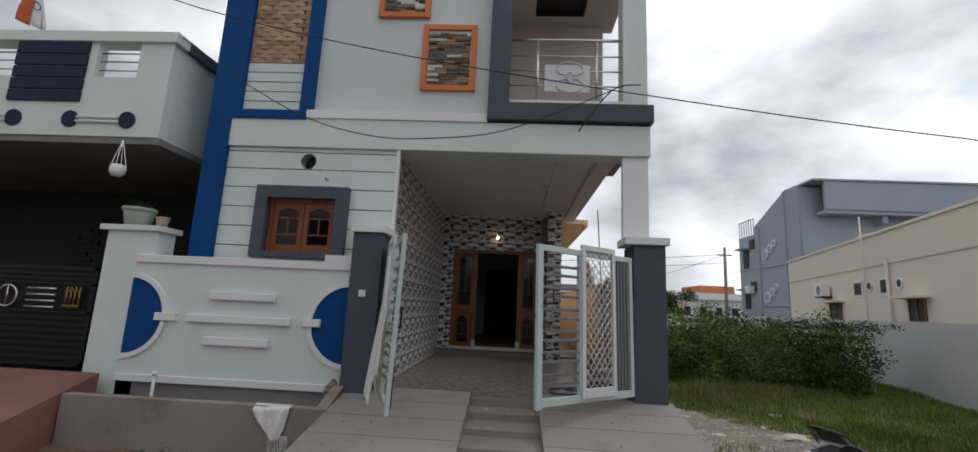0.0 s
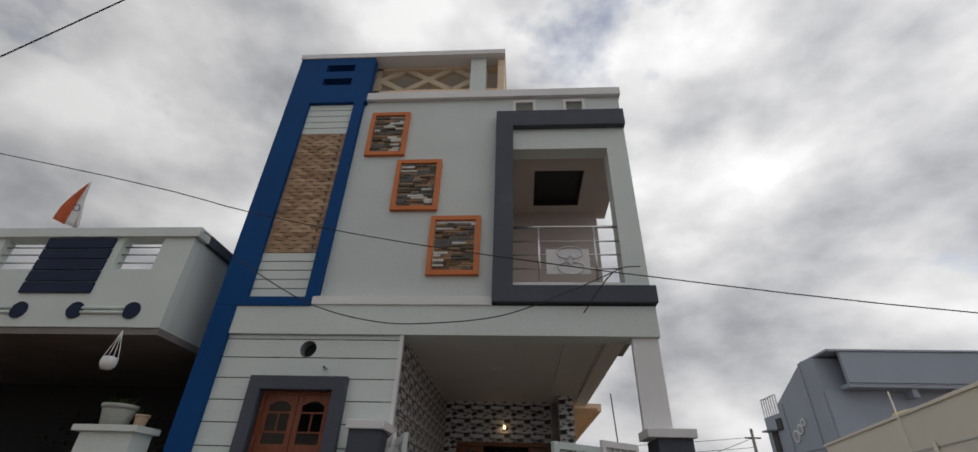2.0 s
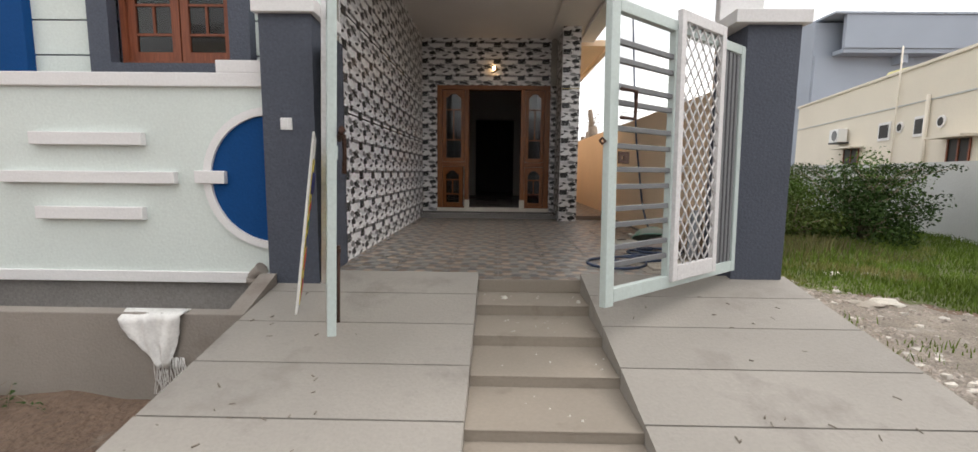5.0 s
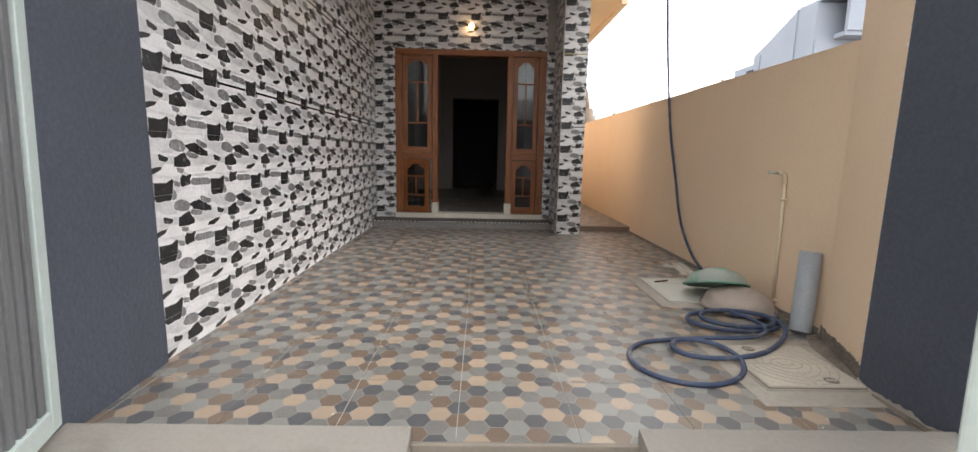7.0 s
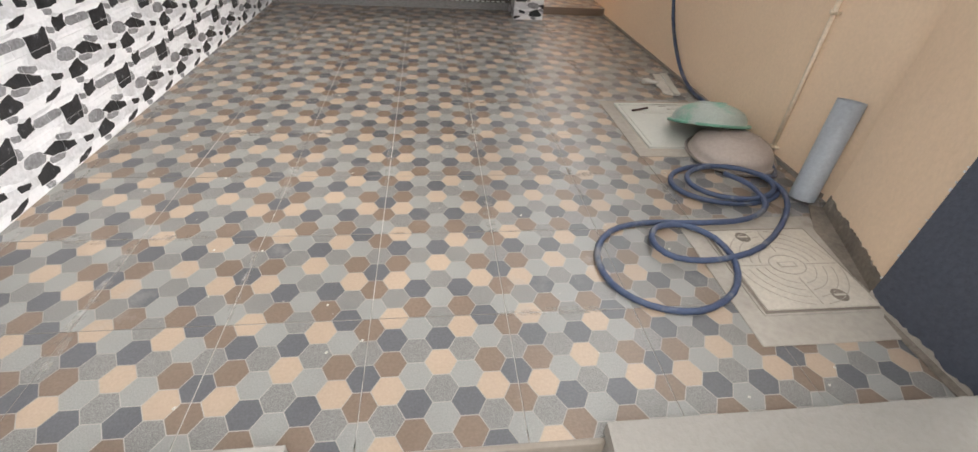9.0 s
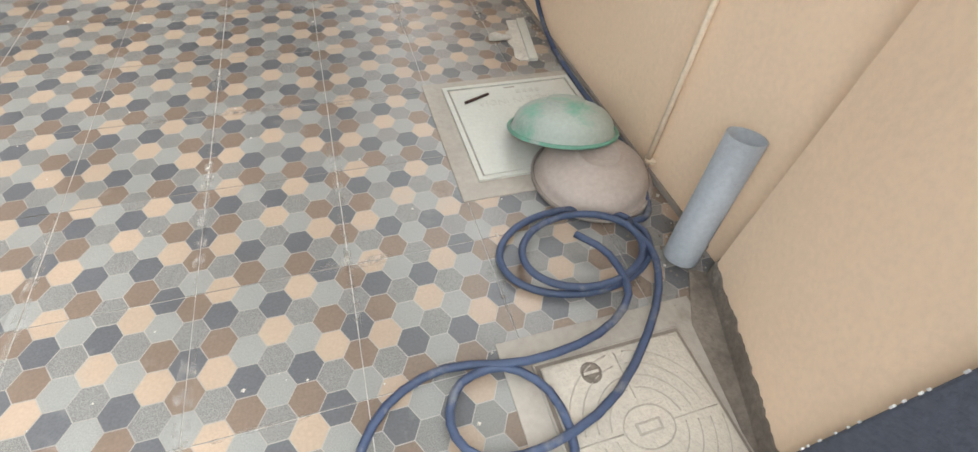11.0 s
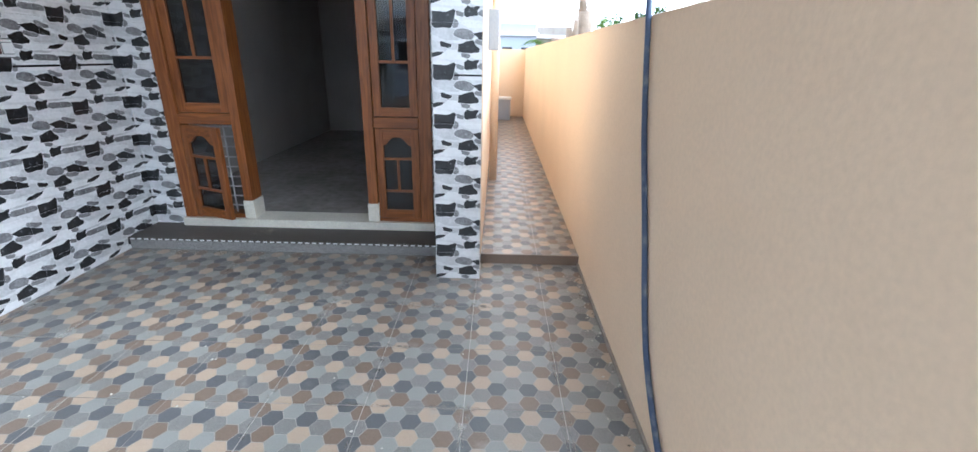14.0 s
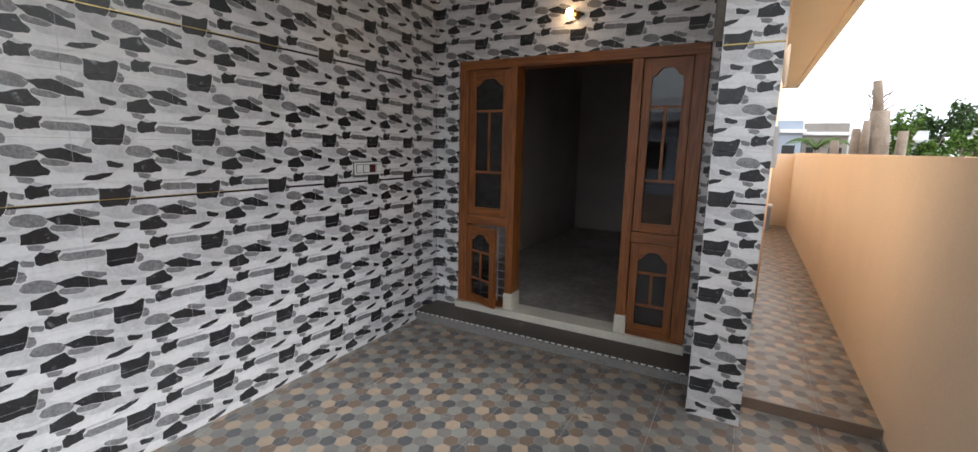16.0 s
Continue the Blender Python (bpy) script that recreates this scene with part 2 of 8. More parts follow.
SACK = material("white_woven_sack", (0.80, 0.79, 0.77), 0.8, bump=0.25, bump_scale=220, big=8, big_amt=0.15)
EARTH = material("dry_earth", (0.165, 0.112, 0.080), 0.95, bump=0.9, bump_scale=22, big=1.5, big_amt=0.2, fine=30, fine_amt=0.25, stain=(0.235, 0.19, 0.155), stain_at=0.58, stain_scale=1.6, far=0.05)
PINK = material("red_oxide_ramp", (0.225, 0.10, 0.08), 0.85, bump=0.3, big_amt=0.2, fine_amt=0.1)
BLACKTILE = material("black_stone_and_porch_shade", (0.015, 0.014, 0.015), 0.6, bump=0.6, bump_scale=25, fine_amt=0.3)
GREYPAINT = material("blue_grey_house_paint", (0.355, 0.40, 0.475), 0.85, bump=0.2, big=0.3, big_amt=0.06)
CREAM2 = material("cream_house_paint", (0.74, 0.685, 0.59), 0.85, bump=0.2, big=0.4, big_amt=0.05)
FENCE = material("grey_boundary_plaster", (0.52, 0.53, 0.54), 0.9, bump=0.3, bump_scale=18, big=0.6, big_amt=0.10, stain=(0.38, 0.38, 0.38), stain_at=0.62, stain_scale=0.7)
# near-black stands in for unlit depth behind windows, vent and hall
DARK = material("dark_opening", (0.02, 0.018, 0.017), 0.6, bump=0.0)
BARK = material("peeled_trunk", (0.26, 0.20, 0.155), 0.9, bump=0.8, bump_scale=30, big=5, big_amt=0.3)
LEAF = material("shrub_leaf", (0.080, 0.140, 0.024), 0.75, sheen=0.15, bump=0.0, big=0.8, big_amt=0.35, fine=14, fine_amt=0.35)
LEAF2 = material("dark_leaf", (0.036, 0.068, 0.017), 0.75, sheen=0.15, bump=0.0, big=0.5, big_amt=0.3, fine=8, fine_amt=0.35)
GRASS = material("grass_blade", (0.115, 0.175, 0.030), 0.75, sheen=0.15, bump=0.0, big=0.9, big_amt=0.45, fine=9, fine_amt=0.35, stain=(0.27, 0.25, 0.10), stain_at=0.55, stain_scale=1.1)
CABLE = material("black_cable", (0.02, 0.02, 0.022), 0.6, bump=0.0)
TERRA = material("pale_flower_pot", (0.40, 0.42, 0.38), 0.8, bump=0.3, stain=(0.25, 0.22, 0.18))
TERRA2 = material("peach_flower_pot", (0.50, 0.36, 0.25), 0.8, bump=0.2)
GROUTW = material("white_joint_grout", (0.56, 0.53, 0.49), 0.9, bump=0.3, big=3, big_amt=0.15)
GROUT = material("grey_grout", (0.36, 0.34, 0.31), 0.9, bump=0.3, big=3, big_amt=0.2)
H_BEIGE = material("hex_beige", (0.415, 0.318, 0.238), 0.34, bump=0.1, bump_scale=200, big=1.1, big_amt=0.14, fine=120, fine_amt=0.07, stain=(0.38, 0.335, 0.295), stain_at=0.58, stain_scale=2.4, piece=0.05)
H_BROWN = material("hex_brown", (0.20, 0.148, 0.112), 0.34, bump=0.1, bump_scale=200, big=1.1, big_amt=0.16, fine=120, fine_amt=0.12, stain=(0.31, 0.27, 0.24), stain_at=0.60, stain_scale=2.4, piece=0.05)
H_DARK = material("hex_slate", (0.118, 0.119, 0.126), 0.34, bump=0.1, bump_scale=200, big=1.1, big_amt=0.18, fine=150, fine_amt=0.15, stain=(0.235, 0.23, 0.22), stain_at=0.59, stain_scale=2.4, piece=0.05)
H_GREY = material("hex_speckled_grey", (0.212, 0.206, 0.194), 0.34, bump=0.1, bump_scale=200, big=1.1, big_amt=0.12, fine=420, fine_amt=0.55, piece=0.05)
H_LIGHT = material("hex_light_grey", (0.278, 0.275, 0.258), 0.34, bump=0.1, bump_scale=200, big=1.1, big_amt=0.12, fine=300, fine_amt=0.16, piece=0.05)
T_BASE = material("tile_pale_stone", (0.71, 0.71, 0.725), 0.30, bump=0.15, bump_scale=24, big=9, big_amt=0.13, fine=55, fine_amt=0.09)
T_PALE2 = material("tile_soft_grey_stone", (0.60, 0.60, 0.615), 0.30, bump=0.1, bump_scale=24, big=12, big_amt=0.15, fine=70, fine_amt=0.12)
T_GREY = material("tile_mid_grey_stone", (0.23, 0.23, 0.24), 0.30, bump=0.1, bump_scale=40, big=14, big_amt=0.3, fine=90, fine_amt=0.35, stain=(0.50, 0.50, 0.51), stain_at=0.60, stain_scale=22)
T_DARK = material("tile_charcoal_stone", (0.024, 0.025, 0.028), 0.28, bump=0.1, bump_scale=40, big=25, big_amt=0.35, fine=110, fine_amt=0.4, stain=(0.26, 0.265, 0.28), stain_at=0.60, stain_scale=26)
PLASTERW = material("dried_white_plaster", (0.58, 0.55, 0.49), 0.9, bump=0.5, bump_scale=80, big=9, big_amt=0.2, stain=(0.33, 0.31, 0.28), stain_at=0.60, stain_scale=14)
MANH = material("cast_cover_cement", (0.50, 0.455, 0.385), 0.85, bump=0.3, bump_scale=120, big=4, big_amt=0.12, fine_amt=0.10)
MANR = material("dusty_cast_line", (0.40, 0.36, 0.305), 0.95, bump=0.2)
MANG = material("dirt_and_slot_shade", (0.21, 0.18, 0.15), 0.95, bump=0.2)
T_WHITE = material("tile_white_stone", (0.78, 0.78, 0.79), 0.30, bump=0.1, bump_scale=24, big=9, big_amt=0.06, fine=55, fine_amt=0.05)
GOLD = material("gold_trim", (0.55, 0.42, 0.16), 0.3, 1.0, bump=0.0)

# ---------------------------------------------------------------- mesh helpers
def box(bm, x0, x1, y0, y1, z0, z1, bev=0.0):
    g = bmesh.ops.create_cube(bm, size=1.0)
    for v in g["verts"]:
        v.co = Vector((x0 + (v.co.x + 0.5) * (x1 - x0), y0 + (v.co.y + 0.5) * (y1 - y0), z0 + (v.co.z + 0.5) * (z1 - z0)))
    if bev:
        es = list({e for v in g["verts"] for e in v.link_edges})
        bmesh.ops.bevel(bm, geom=es, offset=bev, segments=2, affect="EDGES", profile=0.5)
    return bm


def boxes(*rows, bev=0.0):
    bm = bmesh.new()
    for r in rows:
        box(bm, *r, bev=bev)
    return bm


def tube(bm, pts, r, seg=10, cap=True, closed=False):
    """A round bar along pts; r is one radius or one for each point."""
    pts = [Vector(p) for p in pts]
    rs = r if isinstance(r, (list, tuple)) else [r] * len(pts)
    rings, up = [], None
    for i, p in enumerate(pts):
        a = pts[i - 1] if i else (pts[-1] if closed else p)
        b = pts[i + 1] if i + 1 < len(pts) else (pts[0] if closed else p)
        d = (b - a).normalized()
        if up is None:
            up = d.orthogonal().normalized()
        up = (up - d * up.dot(d)).normalized()
        side = d.cross(up)
        rings.append([bm.verts.new(p + (up * math.cos(2 * math.pi * k / seg) + side * math.sin(2 * math.pi * k / seg)) * rs[i]) for k in range(seg)])
    n = len(rings)
    for i in range(n if closed else n - 1):
        q, w = rings[i], rings[(i + 1) % n]
        for k in range(seg):
            f = bm.faces.new((q[k], q[(k + 1) % seg], w[(k + 1) % seg], w[k]))
            f.smooth = True
    if cap and not closed:
        bm.faces.new(list(reversed(rings[0])))
        bm.faces.new(rings[-1])
    return bm


def lathe(bm, profile, centre=(0, 0, 0), seg=28, close=False):
    """profile: (radius, height) pairs, turned round the upright axis."""
    c = Vector(centre)
    rings = [[bm.verts.new(c + Vector((r * math.cos(2 * math.pi * k / seg), r * math.sin(2 * math.pi * k / seg), z))) for k in range(seg)] for r, z in profile]
    for q, w in zip(rings, rings[1:]):
        for k in range(seg):
            f = bm.faces.new((q[k], q[(k + 1) % seg], w[(k + 1) % seg], w[k]))
            f.smooth = True
    if close:
        bm.faces.new(list(reversed(rings[0])))
        bm.faces.new(rings[-1])
    return bm


def slab(bm, poly, lo, hi, axis="z"):
    """A flat polygon given thickness. axis z: (x, y) outline; axis y: (x, z) outline; axis x: (y, z) outline."""
    def at(p, h):
        return {"z": (p[0], p[1], h), "y": (p[0], h, p[1]), "x": (h, p[0], p[1])}[axis]
    a = [bm.verts.new(at(p, lo)) for p in poly]
    b = [bm.verts.new(at(p, hi)) for p in poly]
    n = len(poly)
    fs = [bm.faces.new(a), bm.faces.new(b)] + [bm.faces.new((a[i], a[(i + 1) % n], b[(i + 1) % n], b[i])) for i in range(n)]
    bmesh.ops.recalc_face_normals(bm, faces=fs)
    return bm


def ring_plate(bm, x0, x1, z0, z1, y0, y1, cx, cz, r, seg=32):
    """An upright plate in the xz plane with a round hole through it."""
    def edge(a):
        dx, dz = math.cos(a), math.sin(a)
        s = min(((x1 - cx) / dx if dx > 1e-6 else (x0 - cx) / dx if dx < -1e-6 else 1e9), ((z1 - cz) / dz if dz > 1e-6 else (z0 - cz) / dz if dz < -1e-6 else 1e9))
        return cx + dx * s, cz + dz * s
    angs = sorted([2 * math.pi * k / seg for k in range(seg)] + [math.atan2(z - cz, x - cx) % (2 * math.pi) for x in (x0, x1) for z in (z0, z1)])
    ins, outs = [(cx + r * math.cos(a), cz + r * math.sin(a)) for a in angs], [edge(a) for a in angs]
    v = {(k, y): [bm.verts.new((p[0], y, p[1])) for p in ps] for k, ps in (("i", ins), ("o", outs)) for y in (y0, y1)}
    n = len(angs)
    for i in range(n):
        j = (i + 1) % n
        bm.faces.new((v["i", y0][i], v["i", y0][j], v["o", y0][j], v["o", y0][i]))
        bm.faces.new((v["i", y1][i], v["o", y1][i], v["o", y1][j], v["i", y1][j]))
        bm.faces.new((v["i", y0][i], v["i", y1][i], v["i", y1][j], v["i", y0][j]))
        bm.faces.new((v["o", y0][i], v["o", y0][j], v["o", y1][j], v["o", y1][i]))
    bmesh.ops.recalc_face_normals(bm, faces=bm.faces[:])
    return bm


def mesh_of(name, bm, *mats):
    me = bpy.data.meshes.new(name)
    bm.to_mesh(me)
    bm.free()
    for m in mats:
        me.materials.append(m)
    return me


def thing(name, at=(0, 0, 0), label="", category="", group="", kind="", m=None):
    e = new(name)
    e.empty_display_size = 0.1
    e.matrix_basis = m if m is not None else Matrix.Translation(at)
    return tagged(e, label, category, group, kind)


def part(name, bm, mat, parent, label="", local=False):
    """One mesh part under a thing; its outline is given in world places, or in the thing's own when local."""
    me = mesh_of(name, bm, *(mat if isinstance(mat, (list, tuple)) else (mat,)))
    if not local:
        o, off = parent, Vector()
        while o is not None:
            off += o.matrix_basis.translation
            o = o.parent
        me.transform(Matrix.Translation(-off))
    ob = new(name, me)
    ob.parent = parent
    if label:
        ob["label"] = label
    return ob


def single(name, bm, mat, label="", category="", group="", kind="", at=None):
    me = mesh_of(name, bm, *(mat if isinstance(mat, (list, tuple)) else (mat,)))
    ob = new(name, me)
    if at is not None:
        me.transform(Matrix.Translation(-Vector(at)))
        ob.location = at
    return tagged(ob, label, category, group, kind)


# ---------------------------------------------------------------- plan
G = -0.70          # street level; porch floor is 0
XL, XR = -1.15, 2.17   # tiled wall, right boundary wall
FY = -3.88         # lower facade
DY = 0.68          # door wall
CEIL_Z = 3.08

# ground
bm = bmesh.new()
box(bm, -900, 900, -900, 900, G - 0.5, G)
single("ground", bm, EARTH, "dry reddish earth ground with scattered grit", "ground", kind="structure")

# ramp slabs and steps
NOSE = [(-4.15, 0.0), (-4.52, -0.098), (-4.92, -0.168), (-5.33, -0.230), (-5.73, -0.288), (-6.10, -0.340)]
ramp = thing("entrance_ramp", (0.4, -5.2, G), "grey stone slab ramp with joints across, flanking the steps", "ramp", kind="structure")
def ramp_z(y):
    return 0.045 + (y + 4.15) * (0.045 + 0.325) / (6.10 - 4.15)
for x0, x1 in ((-1.38, 0.035), (0.80, 2.32)):
    for (ya, _), (yb, _) in zip(NOSE, NOSE[1:]):
        bm = bmesh.new()
        e = 0.007
        slab(bm, [(ya - e, ramp_z(ya)), (yb + e, ramp_z(yb)), (yb + e, G), (ya - e, G)], x0, x1, "x")
        part("ramp_slab", bm, RAMP, ramp)
steps = thing("entrance_steps", (0.42, -5.2, G), "worn brown-grey stone steps cut between two ramps", "steps", kind="structure")
for (ya, za), (yb, zb) in zip(NOSE, NOSE[1:]):
    st_ = part("step", boxes((0.035, 0.80, yb, ya, G, zb - 0.012)), STEP, steps)
    part("tread", boxes((0.035, 0.80, yb - 0.002, ya, zb - 0.012, zb), bev=0.004), STEP, st_)
part("step", boxes((0.035, 0.80, -6.115, -6.10, G, -0.34)), STEP, steps)

# porch floor slab under the tiles
porch_floor = thing("floor_porch", (0.5, -1.8, 0), "hexagon-patterned grey, beige and brown porch floor tiles", "floor", kind="structure")
part("floor_bed", boxes((-1.5, 2.3, -4.15, 0.70, G, -0.003)), GROUTW, porch_floor)
part("floor_edge", boxes((0.035, 0.80, -4.185, -4.13, -0.098, -0.003), bev=0.005), STEP, porch_floor)

# ---------------------------------------------------------------- own house: lower facade
wl1 = thing("wall_front_lower", (-2.3, FY, G), "pale mint plaster front wall with dark horizontal grooves", "wall", kind="structure")
LINES = [G, 1.675, 1.938, 2.20, 2.467, 2.728, 2.968, 3.03]
WX0, WX1, WZ0, WZ1 = -2.80, -1.88, 1.60, 2.32
part("backing", boxes((-3.47, WX0, FY + 0.018, FY + 0.2, G, 3.42), (WX1, -1.35, FY + 0.018, FY + 0.2, G, 3.42), (WX0, WX1, FY + 0.018, FY + 0.2, G, WZ0), (WX0, WX1, FY + 0.018, FY + 0.2, WZ1, 2.70)), SLATE, wl1)
for za, zb in zip(LINES, LINES[1:]):
    gap = 0.007
    a, b = za + gap, zb - gap
    if za <= 2.843 <= zb:
        bm = bmesh.new()
        ring_plate(bm, -3.47, -1.14, a, b, FY, FY + 0.018, -2.34, 2.843, 0.107)
        part("plaster_band", bm, MINT, wl1)
        continue
    rows = [(-3.47, -1.14, a, b)]
    if b > WZ0 and a < WZ1:
        rows = [(-3.47, WX0, a, b), (WX1, -1.14, a, b)]
        if a < WZ0 < b:
            rows.append((WX0, WX1, a, WZ0))
        if a < WZ1 < b:
            rows.append((WX0, WX1, WZ1, b))
    for x0, x1, z0, z1 in rows:
        part("plaster_band", boxes((x0, x1, FY, FY + 0.018, z0, z1)), MINT, wl1)
bm = bmesh.new()
tube(bm, [(-2.34, FY + 0.16, 2.843), (-2.34, FY - 0.004, 2.843)], 0.107, 28, cap=False)
part("vent_pipe", bm, PVC, wl1, "grey pipe lining a round vent hole")
part("vent_back", boxes((-2.46, -2.22, FY + 0.15, FY + 0.17, 2.72, 2.96)), DARK, wl1)
single("beam_front", boxes((-3.47, 2.19, FY - 0.045, -3.60, 3.03, 3.44), bev=0.006), MINT, "pale mint plaster beam across the porch opening", "beam", kind="structure")
single("trim_porch_edge", boxes((-1.14, -1.09, FY - 0.03, -3.86, 1.93, 3.03), bev=0.004), WHITE, "white painted upright trim at the porch edge", "trim", kind="structure")
# window with slate surround
win = thing("window_1", (-2.34, FY, 1.53), "red-brown wooden window with arched panes in a slate surround", "window", kind="structure")
for r in ((-2.96, -2.80, 1.53, 2.48), (-1.88, -1.72, 1.53, 2.48), (-2.80, -1.88, 2.32, 2.48), (-2.80, -1.88, 1.53, 1.60)):
    part("window_surround", boxes((r[0], r[1], FY - 0.09, FY + 0.02, r[2], r[3])), SLATE, win)
def arched_leaf(parent, x0, x1, z0, z1, y, mat, mat_h, depth=0.03, stile=0.05, swing=0.0, hinge=None, arch=0.05):
    """A shutter leaf: two stiles, bottom rail, arched head, glazing bars and glass; all in the xz plane at y."""
    w, h = x1 - x0, z1 - z0
    leaf = thing("shutter", (x0 if hinge != "r" else x1, y, z0))
    leaf.parent = parent
    o = parent.matrix_basis.translation
    if parent.parent:
        o = o + parent.parent.matrix_basis.translation
    leaf.matrix_basis = pose(*(Vector((x0 if hinge != "r" else x1, y, z0)) - o), 0, 0, swing)
    ox = 0 if hinge != "r" else -w
    def add(name, b, m):
        part(name, b, m, leaf, local=True)
    d = depth
    add("stile", boxes((ox, ox + stile, 0, d, 0, h), bev=0.003), mat)
    add("stile", boxes((ox + w - stile, ox + w, 0, d, 0, h), bev=0.003), mat)
    add("rail", boxes((ox + stile, ox + w - stile, 0, d, 0, stile * 1.1)), mat_h)
    b = bmesh.new()
    n = 14
    iw = w - 2 * stile
    top = h - stile * 1.1
    pts = []
    for k in range(n + 1):
        u = k / n
        e = abs(2 * u - 1)
        lift = arch * (1 - min(1, max(0, (e - 0.25) / 0.55)) ** 1.5)
        pts.append((ox + stile + iw * u, top - arch + lift))
    for k in range(n):
        (xa, za), (xb, zb) = pts[k], pts[k + 1]
        slab(b, [(xa, za), (xb, zb), (xb, h), (xa, h)], 0, d, "y")
    add("arched_head", b, mat_h)
    zl, zh = stile * 1.1, top - arch
    t = 0.018
    c = ox + w / 2
    h1, h2 = zl + (zh - zl) * 0.30, zl + (zh - zl) * 0.80
    add("glazing_bar", boxes((ox + stile, ox + w - stile, 0.004, d - 0.004, h1 - t / 2, h1 + t / 2)), mat_h)
    add("glazing_bar", boxes((ox + stile, ox + w - stile, 0.004, d - 0.004, h2 - t / 2, h2 + t / 2)), mat_h)
    add("glazing_bar", boxes((c - t / 2, c + t / 2, 0.005, d - 0.005, h1, h2)), mat)
    add("pane", boxes((ox + stile, ox + w - stile, d * 0.5, d * 0.5 + 0.004, zl, top)), DARKGLASS)
    return leaf
for r in ((-2.80, -2.755, 1.60, 2.32), (-1.925, -1.88, 1.60, 2.32), (-2.755, -1.925, 2.275, 2.32), (-2.755, -1.925, 1.60, 1.64)):
    part("window_frame", boxes((r[0], r[1], FY + 0.03, FY + 0.11, r[2], r[3])), REDWOOD, win)
arched_leaf(win, -2.755, -2.345, 1.64, 2.275, FY + 0.05, REDWOOD, REDWOOD, stile=0.065, arch=0.045)
arched_leaf(win, -2.335, -1.925, 1.64, 2.275, FY + 0.05, REDWOOD, REDWOOD, stile=0.065, arch=0.045, hinge="r")
# black sheet in place of the unlit room
part("room_behind", boxes((-2.85, -1.83, FY + 0.3, FY + 0.32, 1.5, 2.4)), DARK, win)
# security camera and its bracket
sc = thing("security_camera", (-2.055, FY, 2.60), "small white bullet security camera with dark lens on the wall", "camera")
bm = bmesh.new()
tube(bm, [(-2.055, FY, 2.60), (-2.055, FY - 0.05, 2.60)], 0.022, 14)
part("camera_body", bm, WHITEPL, sc)
bm = bmesh.new()
tube(bm, [(-2.055, FY - 0.05, 2.60), (-2.055, FY - 0.054, 2.60)], 0.015, 14)
part("lens", bm, BLACKPL, sc)

# blue pylon with a clad panel
py = thing("wall_blue_pylon", (-3.0, FY, G), "deep blue painted pylon framing a clad panel", "wall", kind="structure")
part("pillar", boxes((-3.78, -3.47, FY - 0.07, -3.2, G, 3.42), bev=0.004), BLUE, py)
part("left_bar", boxes((-3.78, -3.36, FY - 0.07, -3.2, 3.42, 8.50), bev=0.004), BLUE, py)
part("bottom_bar", boxes((-3.36, -2.42, FY - 0.07, FY + 0.1, 3.42, 3.55), bev=0.004), BLUE, py)
part("right_bar", boxes((-2.53, -2.36, FY - 0.07, FY + 0.1, 3.55, 7.31), bev=0.004), BLUE, py)
TS = ((-3.23, -2.68, 8.13, 8.31), (-3.23, -2.68, 7.76, 7.94))
part("top_block", boxes((-3.36, -2.32, FY - 0.07, FY + 0.1, 7.31, 7.76), (-3.36, -2.32, FY - 0.07, FY + 0.1, 7.94, 8.13), (-3.36, -2.32, FY - 0.07, FY + 0.1, 8.31, 8.50), (-3.36, -3.23, FY - 0.07, FY + 0.1, 7.76, 7.94), (-2.68, -2.32, FY - 0.07, FY + 0.1, 7.76, 7.94), (-3.36, -3.23, FY - 0.07, FY + 0.1, 8.13, 8.31), (-2.68, -2.32, FY - 0.07, FY + 0.1, 8.13, 8.31)), BLUE, py)
for z0, z1 in ((3.55, 4.27), (6.60, 7.31)):
    for k in range(5):
        a = z0 + (z1 - z0) * k / 5
        part("plaster_band", boxes((-3.36, -2.53, FY - 0.005, FY + 0.02, a + 0.008, a + (z1 - z0) / 5 - 0.008)), MINT, py)
part("panel_back", boxes((-3.36, -2.53, FY + 0.02, FY + 0.2, 3.5, 7.35)), SLATE, py)
rng = random.Random(4)
SAND = [material("sandstone_%s" % n, c, 0.85, bump=0.5, bump_scale=60, big=6, big_amt=0.12, piece=0.14) for n, c in (("buff", (0.45, 0.315, 0.20)), ("ochre", (0.39, 0.255, 0.155)), ("brown", (0.31, 0.195, 0.12)))]
clad = thing("cladding_woven_stone", (-2.945, FY, 4.27), "woven sandstone strip cladding in buff and brown", "cladding", kind="structure")
rows_n, row_h = 34, (6.60 - 4.27) / 34
strip_m = {}
for i in range(3):
    b = bmesh.new()
    n = 6
    for k in range(n):
        xa, xb = -0.10 + 0.20 * k / n, -0.10 + 0.20 * (k + 1) / n
        ya, yb = -0.017 * math.sin(math.pi * k / n), -0.017 * math.sin(math.pi * (k + 1) / n)
        slab(b, [(xa, ya), (xb, yb), (xb, yb + 0.02), (xa, ya + 0.02)], 0, row_h * 0.93, "z")
    strip_m[i] = mesh_of("stone_strip", b, SAND[i])
